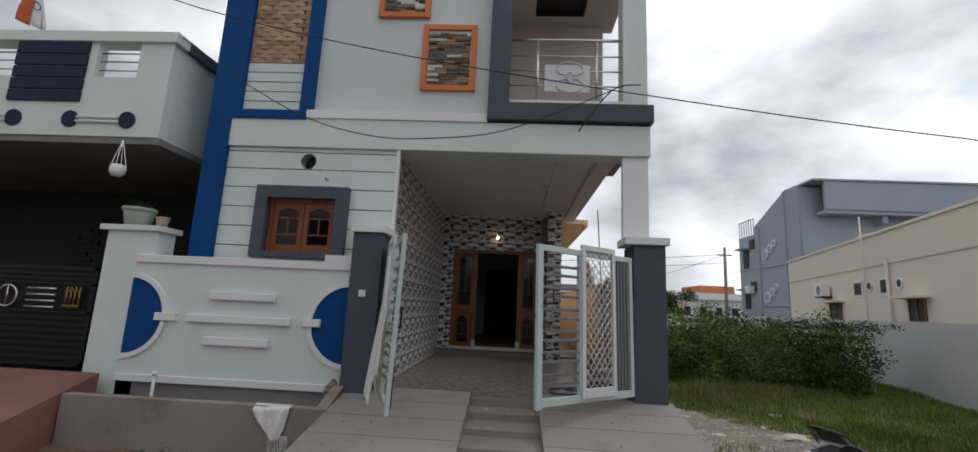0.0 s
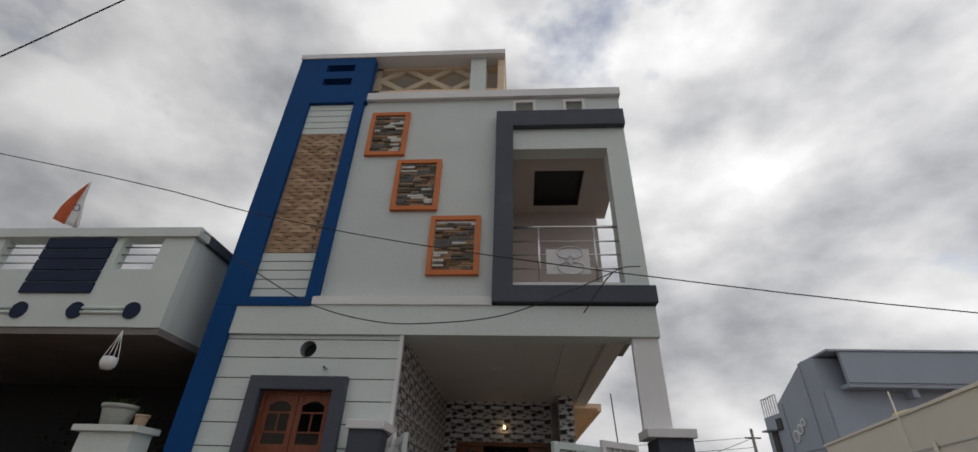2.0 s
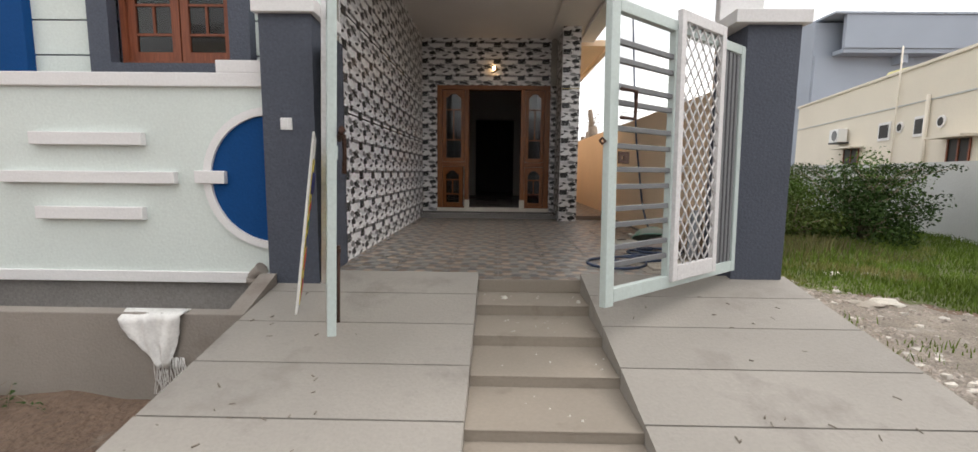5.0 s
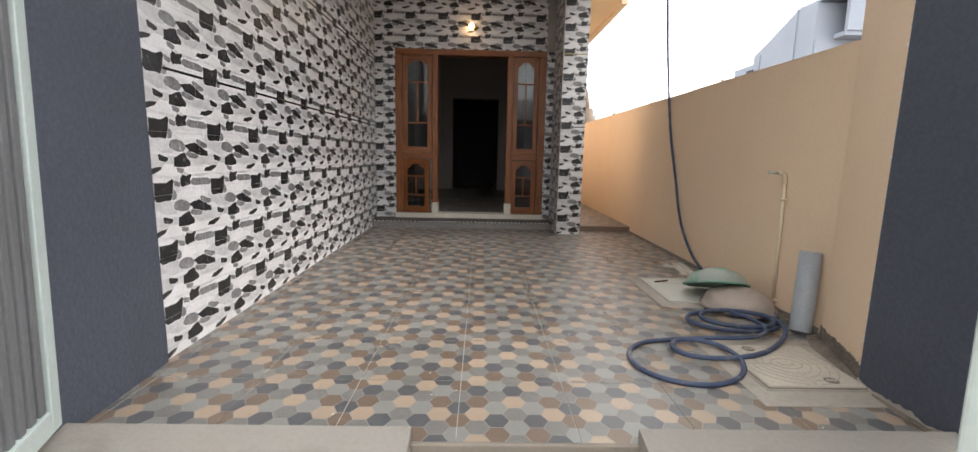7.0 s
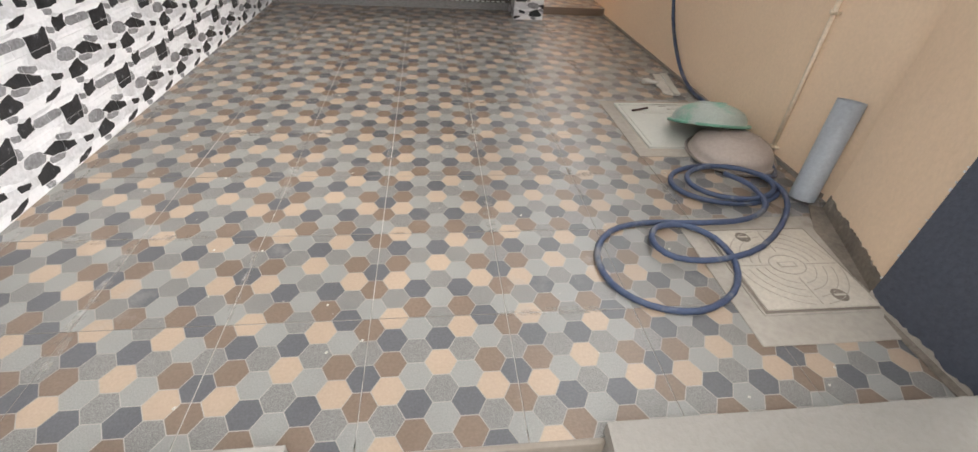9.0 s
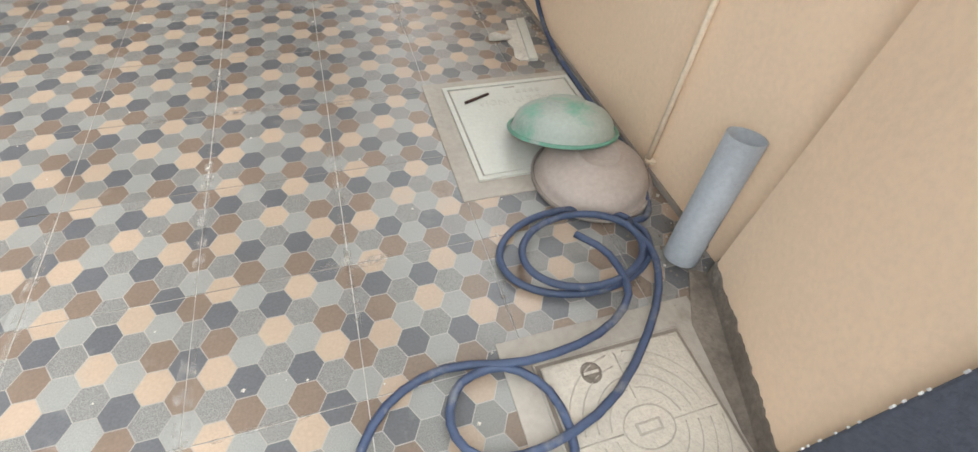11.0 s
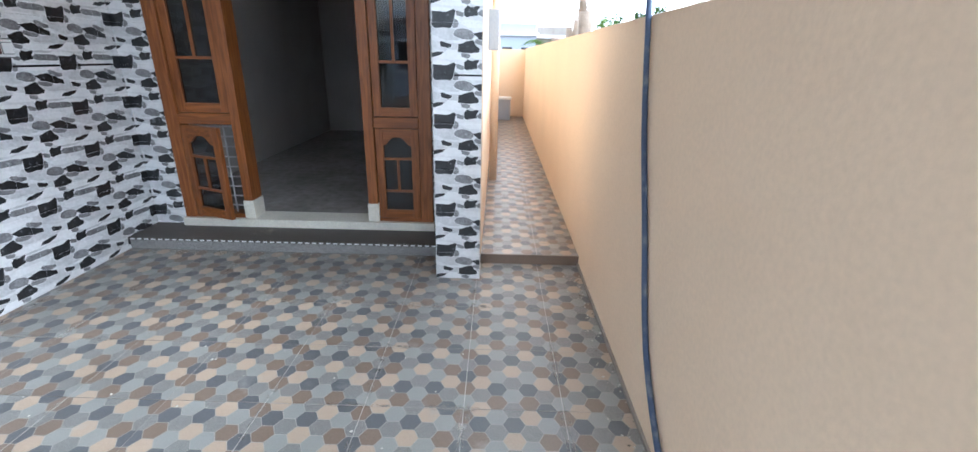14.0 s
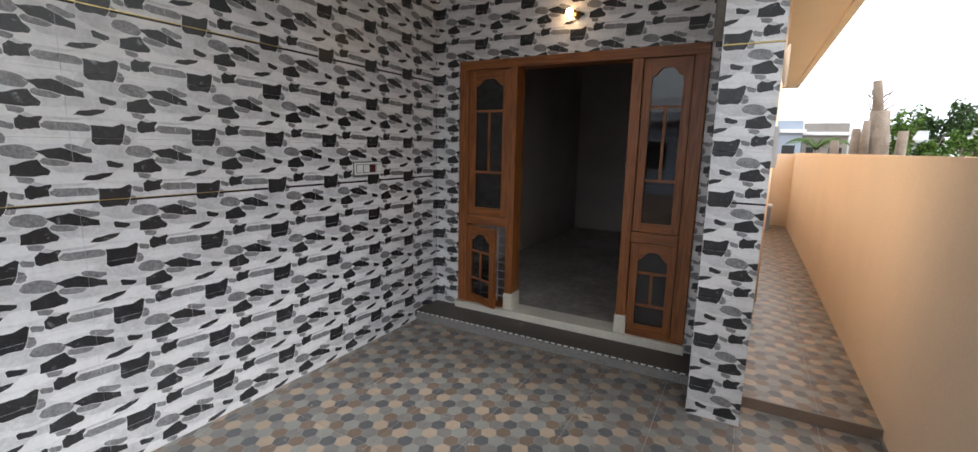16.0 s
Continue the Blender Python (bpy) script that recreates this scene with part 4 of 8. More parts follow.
dstep = thing("step_door", (0, 0.5, 0), "dark granite door step with a speckled face and dashed inlay", "step", kind="structure")
part("step_face", boxes((XL, 1.195, 0.36, DY + 0.0, 0, 0.072)), SPECKLE, dstep)
part("step_top", boxes((XL, 1.195, 0.345, DY + 0.0, 0.072, 0.092), bev=0.004), GRANITE, dstep)
part("inlay", boxes(*[(XL + 0.02 + 0.052 * k, XL + 0.052 + 0.052 * k, 0.342, 0.346, 0.078, 0.086) for k in range(44)]), WHITEPL, dstep)

# hall behind the door
hall = thing("room_hall", (1, 4, 0.15), "dim hall with polished floor behind the open door", "room", kind="structure")
part("hall_floor", boxes((-1.3, 1.265, DY + 0.16, 8.2, 0.0, 0.15)), MARBLE, hall)
part("hall_wall_left", boxes((-1.45, -1.3, DY + 0.23, 8.2, 0.15, 3.08)), ROOMWALL, hall)
part("hall_wall_back", boxes((-1.3, -0.42, 5.2, 5.4, 0.15, 3.08), (0.62, 1.3, 5.2, 5.4, 0.15, 3.08), (-0.42, 0.62, 5.2, 5.4, 2.2, 3.08)), ROOMWALL, hall)
# the hall's far darkness is put into this wall's colour
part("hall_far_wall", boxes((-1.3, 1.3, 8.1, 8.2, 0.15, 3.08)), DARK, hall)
part("hall_ceiling", boxes((-1.4, 1.3, DY + 0.2, 8.2, 3.08, 3.19)), ROOMWALL, hall)
part("hall_wall_right", boxes((1.22, 1.268, DY + 0.24, 8.2, 0.15, 3.08)), ROOMWALL, hall)

# ---------------------------------------------------------------- gates
def gate_leaf(name, m, flip, label, z0=0.12):
    """A gate leaf in its own frame: hinge at 0, free edge at 1.37, z up from the ramp."""
    g = thing(name, label=label, category="gate", group="gate leaves", m=m)
    L, T = 1.46, 0.02
    z1 = 1.66
    def add(n, bm, mat, label=""):
        part(n, bm, mat, g, label, local=True)
    add("stile", boxes((L - 0.07, L, -T, T, z0 - 0.02, z1), bev=0.004), GATE, "pale mint stile with worn paint")
    add("stile", boxes((0, 0.055, -T, T, z0, z1 - 0.0), bev=0.004), GATE)
    add("top_rail", boxes((0.055, L - 0.07, -T, T, z1 - 0.06, z1), bev=0.004), GATE)
    add("bottom_rail", boxes((0.055, L - 0.07, -T, T, z0, z0 + 0.075), bev=0.004), GATE)
    add("inner_post", boxes((0.85, 0.88, -T, T, z0 + 0.075, z1 - 0.06)), GATE)
    for z in (1.46, 1.37, 1.24, 1.16, 1.03, 0.94, 0.82, 0.73, 0.615, 0.53, 0.41, 0.32):
        add("bar", boxes((0.88, L - 0.07, -0.012, 0.012, z - 0.014, z + 0.014), bev=0.003), GATEG if flip else STEELG)
    y0, y1 = (-0.045, -0.012) if not flip else (0.012, 0.045)
    for r in ((0.33, 0.38, 0.16, 1.72), (0.81, 0.86, 0.16, 1.72), (0.38, 0.81, 1.66, 1.72), (0.38, 0.81, 0.16, 0.255)):
        add("lattice_frame", boxes((r[0], r[1], y0, y1, r[2], r[3]), bev=0.003), GATEW)
    bm = bmesh.new()
    yc = (y0 + y1) / 2
    w, h = 0.43, 1.405
    pitch = w / 5
    n_up = int(h / (pitch * 1.2))
    sl = 1.2
    for sgn in (1, -1):
        k = -n_up - 6
        while k < n_up + 8:
            pts = []
            b = k * pitch * sl
            for u in (0.0, w):
                pts.append((u, b + sgn * u * sl if sgn > 0 else b + (w - u) * sl))
            (ua, va), (ub, vb) = pts
            def cut(ua, va, ub, vb):
                lo, hi = 0.0, 1.0
                dv = vb - va
                for lim, s_ in ((0.0, 1), (h, -1)):
                    fa, fb = s_ * (va - lim), s_ * (vb - lim)
                    if fa < 0 and fb < 0:
                        return None
                    if fa < 0:
                        lo = max(lo, fa / (fa - fb))
                    if fb < 0:
                        hi = min(hi, fa / (fa - fb))
                return None if lo >= hi - 1e-3 else (lo, hi)
            c = cut(ua, va, ub, vb)
            if c:
                p = [(0.38 + ua + (ub - ua) * q, yc + 0.003 * sgn, 0.255 + va + (vb - va) * q) for q in c]
                tube(bm, p, 0.0055, 5)
            k += 1
    add("lattice", bm, GATEW, "white diamond lattice")
    for k in range(5):
        add("slat", boxes((0.066 + 0.054 * k, 0.100 + 0.054 * k, -0.012, 0.012, z0 + 0.075, z1 - 0.06), bev=0.004), GATEG)
    for z in (0.45, 1.35):
        bm = bmesh.new()
        tube(bm, [(-0.008, -0.005, z - 0.06), (-0.008, -0.005, z + 0.06)], 0.012, 10)
        add("hinge", bm, RUST)
    return g


STEELG = material("light_grey_enamel", (0.34, 0.345, 0.35), 0.4, 0.2, bump=0.1, big_amt=0.08)
def leaf_pose(hx, hy, fx, fy, lean=0.0):
    return pose(hx, hy, 0.0, 0, 0, math.degrees(math.atan2(fy - hy, fx - hx))) @ pose(0, 0.8 * math.sin(radians(lean)), 0, lean, 0, 0)
gr = gate_leaf("gate_right", leaf_pose(1.845, -4.29, 0.70, -5.22, 1.1), True, "pale mint steel gate leaf with white lattice panel, standing open")
gl = gate_leaf("gate_left", leaf_pose(-1.07, -4.20, -0.60, -5.45, -1.6), False, "pale mint steel gate leaf with white lattice, open, rusty bolts", 0.07)
# fittings of the gates
def lug(parent, x, z, y, mat, w=0.075):
    bm = bmesh.new()
    ring_plate(bm, 0, w, -0.03, 0.03, 0, 0.006, w * 0.6, 0, 0.011, 16)
    me = mesh_of("lock_lug", bm, mat)
    me.transform(Matrix.Translation((x, y, z)))
    ob = new("lock_lug", me)
    ob.parent = parent
lug(gr, 1.30, 0.88, 0.022, RUST, 0.09)
lug(gl, 1.30, 0.88, 0.022, GATE)
bm = bmesh.new()
tube(bm, [(1.465, 0.0, 0.96), (1.49, 0.0, 0.975), (1.51, 0, 0.96), (1.49, 0, 0.945)], 0.006, 6, closed=True)
part("ring", bm, RUST, gr, local=True)
bm = bmesh.new()
tube(bm, [(1.39, 0.035, 1.08), (1.27, 0.035, 1.08), (1.27, 0.04, 1.22), (1.39, 0.035, 1.22)], 0.010, 8)
part("latch_handle", bm, RUST, gr, local=True)
bm = bmesh.new()
tube(bm, [(1.49, 0.04, 0.975), (1.14, 0.04, 0.955)], 0.014, 10)
tube(bm, [(1.33, 0.055, 0.965), (1.31, 0.06, 0.88), (1.27, 0.06, 0.79)], [0.010, 0.009, 0.013], 6)
part("bolt", bm, RUST, gl, "rusty sliding bolt with hanging handle", local=True)
bm = bmesh.new()
tube(bm, [(1.405, 0.030, 0.10), (1.405, 0.030, 0.46)], 0.008, 8)
box(bm, 1.345, 1.42, 0.02, 0.04, 0.43, 0.445)
part("drop_bolt", bm, RUST, gl, local=True)

# sign board leaning on the outer face of the left leaf
SIGNW = material("sign_white", (0.74, 0.73, 0.71), 0.6, bump=0.05)
SIGNY = material("sign_yellow", (0.75, 0.60, 0.03), 0.6, bump=0.05)
SIGNB = material("sign_navy", (0.03, 0.035, 0.17), 0.6, bump=0.0)
SIGNR = material("sign_red", (0.55, 0.045, 0.02), 0.6, bump=0.0)
SIGNG = material("sign_green", (0.03, 0.22, 0.05), 0.6, bump=0.0)
sign = thing("sign_board", label="white and yellow printed sign board upside down against gate", category="sign", m=leaf_pose(-1.07, -4.20, -0.60, -5.45) @ pose(0.80, -0.165, 0.12, -7, 0, 0))
def sg(n, bm, mat):
    part(n, bm, mat, sign, local=True)
sg("board", boxes((-0.12, 0.50, -0.016, -0.006, 0, 0.86), bev=0.002), SIGNW)
sg("yellow_field", boxes((-0.11, 0.24, -0.006, -0.0035, 0.0, 0.74)), SIGNY)
sg("navy_line", boxes((0.245, 0.256, -0.006, -0.003, 0.0, 0.74)), SIGNB)
sg("navy_line", boxes((0.300, 0.312, -0.006, -0.003, 0.0, 0.74)), SIGNB)
sg("ochre_line", boxes((0.317, 0.324, -0.006, -0.003, 0.0, 0.74)), SIGNY)
bm = bmesh.new()
for k in range(5):
    tube(bm, [(0.21 - 0.06 * k, -0.002, 0.56), (0.19 - 0.06 * k, -0.002, 0.66), (0.17 - 0.06 * k, -0.002, 0.57)], 0.011, 5)
sg("navy_mark", bm, SIGNB)
bm = bmesh.new()
for k in range(6):
    box(bm, -0.09 + 0.05 * k, -0.055 + 0.05 * k, -0.0035, -0.001, 0.14 + 0.012 * (k % 2), 0.23)
sg("red_lettering", bm, SIGNR)
bm = bmesh.new()
for k in range(7):
    box(bm, -0.10 + 0.045 * k, -0.075 + 0.045 * k, -0.0035, -0.001, 0.27 + 0.012 * (k % 2), 0.32)
sg("navy_lettering", bm, SIGNB)
bm = bmesh.new()
slab(bm, [(0.24, 0.0), (0.24, 0.12), (0.10, 0.09), (-0.11, 0.02), (-0.11, 0.0)], -0.0035, -0.002, "y")
sg("red_corner", bm, SIGNR)
def words(text, size, x, z, mat, parent, turn=180):
    cu = bpy.data.curves.new("lettering", "FONT")
    cu.body, cu.size, cu.extrude, cu.align_x, cu.align_y = text, size, 0.0006, "CENTER", "CENTER"
    tmp = bpy.data.objects.new("lettering", cu)
    scene.collection.objects.link(tmp)
    me = bpy.data.meshes.new_from_object(tmp.evaluated_get(bpy.context.evaluated_depsgraph_get()))
    bpy.data.objects.remove(tmp)
    me.materials.clear()
    me.materials.append(mat)
    ob = new("lettering", me)
    ob.parent = parent
    ob.matrix_basis = pose(x, -0.002, z, 90, 0, 180) @ pose(0, 0, 0, 0, 0, turn)
    return ob
words("CONSTRUCT", 0.062, 0.065, 0.48, SIGNR, sign)
words("EAST FACE", 0.055, 0.065, 0.39, SIGNG, sign)

# ---------------------------------------------------------------- door wall fittings
bulb = thing("wall_lamp", (0.10, DY, 2.56), "small glowing bulb on a brass bracket above the door", "lamp")
bm = bmesh.new()
tube(bm, [(0.12, DY, 2.58), (0.12, DY - 0.03, 2.585), (0.105, DY - 0.05, 2.57)], 0.012, 8)
lathe(bm, [(0.001, 0.03), (0.03, 0.025), (0.034, 0.0), (0.02, -0.02), (0.001, -0.022)], (0.14, DY - 0.012, 2.55), 14)
part("bracket", bm, BRASS, bulb)
GLOW = bpy.data.materials.new("glowing_bulb")
GLOW.use_nodes = True
GLOW.node_tree.nodes["Principled BSDF"].inputs["Emission Color"].default_value = (1.0, 0.62, 0.30, 1)
GLOW.node_tree.nodes["Principled BSDF"].inputs["Emission Strength"].default_value = 14.0
bm = bmesh.new()
lathe(bm, [(0.001, 0.030), (0.016, 0.026), (0.026, 0.008), (0.026, -0.008), (0.014, -0.026), (0.001, -0.030)], (0.095, DY - 0.065, 2.565), 16)
part("bulb", bm, GLOW, bulb)
REDSW = material("maroon_switch", (0.10, 0.018, 0.02), 0.4, bump=0.0)
sb = thing("switch_board", (XL, -0.22, 1.39), "white wall switch plate with one maroon rocker on tiles", "switch")
# grey margin colours in the shadow line round the plate
part("backing", boxes((XL, XL + 0.006, -0.371, -0.069, 1.339, 1.441), bev=0.002), GATEG, sb, "grey margin for the plate's shadow line")
part("plate", boxes((XL + 0.006, XL + 0.012, -0.365, -0.075, 1.345, 1.435), bev=0.004), WHITEPL, sb)
for k in range(4):
    part("rocker_gap", boxes((XL + 0.012, XL + 0.0128, -0.349 + 0.068 * k, -0.286 + 0.068 * k, 1.358, 1.422)), GATEG, sb)
    part("rocker", boxes((XL + 0.0128, XL + 0.018, -0.345 + 0.068 * k, -0.290 + 0.068 * k, 1.362, 1.418), bev=0.002), REDSW if k == 2 else WHITEPL, sb, "maroon rocker" if k == 2 else "")

# ---------------------------------------------------------------- things on the porch floor
# letters darker than the cover: emboss shading put into the colour
CASTL = material("cast_letter_relief_shade", (0.44, 0.435, 0.39), 0.7, bump=0.05)
hatch = thing("hatch_cover", (1.80, -2.36, 0.0), "pale grey square hatch cover with raised rim in cement", "hatch cover")
part("cement_surround", boxes((1.435, 2.165, -2.735, -2.015, -0.004, 0.005), bev=0.002), CONC, hatch)
part("rim", boxes((1.515, 1.533, -2.655, -2.07, 0.005, 0.016), (2.092, 2.11, -2.655, -2.07, 0.005, 0.016), (1.533, 2.092, -2.655, -2.637, 0.005, 0.016), (1.533, 2.092, -2.088, -2.07, 0.005, 0.016)), FRP, hatch)
part("cover", boxes((1.540, 2.085, -2.630, -2.095, 0.004, 0.014), bev=0.003), FRP, hatch)
bm = bmesh.new()
for k in range(4):
    box(bm, 1.83 + 0.03 * k, 1.848 + 0.03 * k, -2.165, -2.14, 0.013, 0.0155)
box(bm, 1.80, 1.836, -2.27, -2.262, 0.013, 0.0155)
box(bm, 1.814, 1.822, -2.30, -2.27, 0.013, 0.0155)
part("cast_lettering", bm, CASTL, hatch)
ob = words("MADE IN INDIA", 0.052, 0, 0, CASTL, hatch)
ob.matrix_basis = pose(0.02, 0.15, 0.0145, 0, 0, 180)
# dark strip on the cover stands in for the slot's shaded depth
part("lifting_slot", boxes((1.785, 1.835, -2.118, -2.112, 0.013, 0.0146)), MANG, hatch)
bm = bmesh.new()
tube(bm, [(1.585, -2.20, 0.021), (1.70, -2.155, 0.021)], 0.006, 8)
single("iron_rod", bm, RUST, "short rusty iron rod lying on the hatch cover", "rod", at=(1.64, -2.18, 0.015))
man = thing("manhole_cover", (1.68, -3.58, 0.0), "dusty square manhole cover with cast rings in concrete", "manhole cover")
part("concrete_surround", boxes((1.38, 2.0, -3.93, -3.27, -0.004, 0.004), bev=0.002), CONC, man)
part("frame", boxes((1.455, 1.91, -3.815, -3.355, 0.004, 0.010), bev=0.003), CONC, man)
part("rim_gap", boxes((1.462, 1.903, -3.808, -3.362, 0.008, 0.0115)), MANG, man)
part("cover", boxes((1.472, 1.893, -3.798, -3.372, 0.008, 0.018), bev=0.005), MANH, man)
for r in (0.098, 0.132, 0.166, 0.200):
    for q in range(4):
        arc = [radians(90 * q + 7 + 76 * k / 12) for k in range(13)]
        bm = bmesh.new()
        tube(bm, [(1.683 + r * math.cos(a), -3.585 + r * math.sin(a), 0.0178) for a in arc], 0.0020, 5)
        part("cast_ring", bm, MANR, man)
bm = bmesh.new()
tube(bm, [(1.683 + 0.068 * math.cos(a), -3.585 + 0.052 * math.sin(a), 0.018) for a in [2 * math.pi * k / 36 for k in range(36)]], 0.0024, 5, closed=True)
part("cast_oval", bm, MANR, man)
for a in range(4):
    bm = bmesh.new()
    c, s_ = math.cos(a * math.pi / 2), math.sin(a * math.pi / 2)
    tube(bm, [(1.683 + 0.072 * c, -3.585 + 0.072 * s_, 0.018), (1.683 + 0.20 * c, -3.585 + 0.20 * s_, 0.018)], 0.0020, 5)
    part("cast_rib", bm, MANR, man)
part("badge", boxes((1.648, 1.718, -3.600, -3.570, 0.017, 0.0195), bev=0.002), MANR, man)
part("badge_field", boxes((1.656, 1.710, -3.594, -3.576, 0.0195, 0.0202)), MANH, man)
for p in ((1.60, -3.42), (1.775, -3.745)):
    bm = bmesh.new()
    lathe(bm, [(0.030, 0.0), (0.026, 0.0022), (0.021, 0.0016), (0.018, 0.0004), (0.001, 0.0004)], (p[0], p[1], 0.018), 18)
    # dark disc on the cover stands in for the hole's shaded depth
    part("lift_hole", bm, DAMP, man)
    part("lift_bar", boxes((p[0] - 0.022, p[0] + 0.022, p[1] - 0.004, p[1] + 0.004, 0.018, 0.0215), bev=0.0015), MANH, man)

def basin(name, cx, cy, z, r, h, tilt, mat, rim, label):
    m = pose(cx, cy, z, *tilt)
    b = thing(name, label=label, category="basin", group="upturned mortar pans", m=m)
    bm = bmesh.new()
    prof = [(r * 1.0, 0.002), (r * 1.0, 0.006), (r * 0.945, 0.008), (r * 0.925, 0.014)]
    prof += [(r * 0.925 * math.cos(q), 0.014 + (h - 0.016) * math.sin(q) ** 0.86) for q in (0.14, 0.28, 0.42, 0.56, 0.70, 0.84, 0.98, 1.10, 1.17)]
    prof += [(r * 0.34, h + 0.001), (r * 0.325, h - 0.001), (r * 0.10, h + 0.001), (0.002, h + 0.001)]
    inner = [(0.002, h * 0.90), (r * 0.34, h * 0.89), (r * 0.58, h * 0.78), (r * 0.78, h * 0.54), (r * 0.90, h * 0.20), (r * 0.97, 0.0)]
    lathe(bm, prof, seg=40)
    lathe(bm, inner, seg=40)
    part("bowl", bm, mat, b, local=True)
    bm = bmesh.new()
    tube(bm, [(r * math.cos(a), r * math.sin(a), 0.004) for a in [2 * math.pi * k / 40 for k in range(40)]], 0.0075, 8, closed=True)
    part("rim", bm, rim, b, "worn rolled rim", local=True)
    return b
basin("mortar_pan", 1.93, -2.725, 0.010, 0.222, 0.120, (0, 0, 0), GREYBOWL, GREYRIM, "cement-crusted brown-grey mortar pan turned upside down")
basin("mortar_pan_green", 1.875, -2.535, 0.094, 0.205, 0.115, (-19, 4, 0), GREENBOWL, GREENRIM, "dusty green plastic pan upside down leaning on another pan")

# putty scraper
scr = thing("putty_scraper", (2.0, -1.7, 0.0), "wide putty scraper caked with white plaster on the floor", "scraper")
bm = bmesh.new()
slab(bm, [(1.94, -1.90), (2.00, -1.905), (2.075, -1.51), (2.00, -1.505), (1.985, -1.60), (1.955, -1.63), (1.935, -1.74), (1.945, -1.79), (1.925, -1.87)], 0.002, 0.008, "z")
part("blade", bm, PLASTERW, scr)
bm = bmesh.new()
slab(bm, [(1.985, -1.905), (2.028, -1.91), (2.10, -1.508), (2.055, -1.51)], 0.002, 0.017, "z")
part("blade_edge", bm, FRP, scr)
bm = bmesh.new()
tube(bm, [(1.96, -1.69, 0.010), (1.92, -1.685, 0.013), (1.88, -1.68, 0.017), (1.85, -1.675, 0.014)], [0.014, 0.016, 0.024, 0.016], 10)
part("handle", bm, PLASTERW, scr)

# water pipe with a stub tap
tap = thing("tap_pipe", (2.15, -2.69, 0), "ivory wall pipe with elbow, clips and stub outlet", "pipe")
bm = bmesh.new()
tube(bm, [(2.150, -2.735, 0.0), (2.154, -2.715, 0.83)], 0.0108, 14)
part("riser", bm, CPVC, tap)
bm = bmesh.new()
tube(bm, [(2.153, -2.715, 0.805), (2.152, -2.713, 0.850), (2.146, -2.711, 0.868), (2.128, -2.71, 0.874), (2.108, -2.71, 0.874)], 0.0155, 14)
part("elbow", bm, CPVC, tap)
bm = bmesh.new()
tube(bm, [(2.112, -2.71, 0.874), (2.05, -2.705, 0.874)], 0.0095, 10)
part("stub", bm, FRP, tap)
for y, z in ((-2.718, 0.71), (-2.734, 0.06)):
    bm = bmesh.new()
    tube(bm, [(2.150, y, z - 0.008), (2.150, y, z + 0.008)], 0.0155, 12)
    box(bm, 2.148, XR, y - 0.024, y + 0.024, z - 0.005, z + 0.005)
    part("clip", bm, CPVC, tap)

# leaning drain pipe
dp = thing("drain_pipe", label="short grey drain pipe leaning against the pier", category="pipe", m=look((2.06, -3.135, 0.008), (2.11, -3.075, 0.43)) @ pose(0, 0, 0, 180, 0, 0))
bm = bmesh.new()
lathe(bm, [(0.055, 0.0), (0.055, 0.445), (0.0515, 0.445), (0.0515, 0.0), (0.055, 0.0)], seg=30)
part("tube_wall", bm, PVC, dp, local=True)

# garden hose: hanging length, then coils on the floor
def loop(cx, cy, rx, ry, a0, a1, z, n=22, tilt=0.0):
    out = []
    for k in range(n + 1):
        a = radians(a0 + (a1 - a0) * k / n)
        x, y = rx * math.cos(a), ry * math.sin(a)
        c, s_ = math.cos(tilt), math.sin(tilt)
        out.append((cx + x * c - y * s_, cy + x * s_ + y * c, z))
    return out
def smooth(pts, sub=4):
    res = []
    P = [Vector(p) for p in pts]
    for i in range(len(P) - 1):
        p0, p1, p2, p3 = P[max(0, i - 1)], P[i], P[i + 1], P[min(len(P) - 1, i + 2)]
        for k in range(sub):
            t = k / sub
            res.append(0.5 * ((2 * p1) + (p2 - p0) * t + (2 * p0 - 5 * p1 + 4 * p2 - p3) * t * t + (3 * p1 - p0 - 3 * p2 + p3) * t ** 3))
    res.append(P[-1])
    return res
R = 0.0118
hang = [(2.13, -0.48, 3.05), (2.14, -0.57, 2.5), (2.15, -0.65, 2.0), (2.155, -0.85, 1.24), (2.155, -1.05, 0.80), (2.155, -1.27, 0.35), (2.15, -1.58, 0.09), (2.14, -1.85, R)]
run = [(2.14, -1.85, R), (2.125, -2.2, 0.02), (2.12, -2.6, 0.03), (2.09, -2.85, R), (2.04, -2.95, R)]
run += loop(1.73, -3.03, 0.255, 0.165, 20, -335, 0.022)
run += loop(1.74, -3.05, 0.20, 0.14, 20, -330, 0.045)
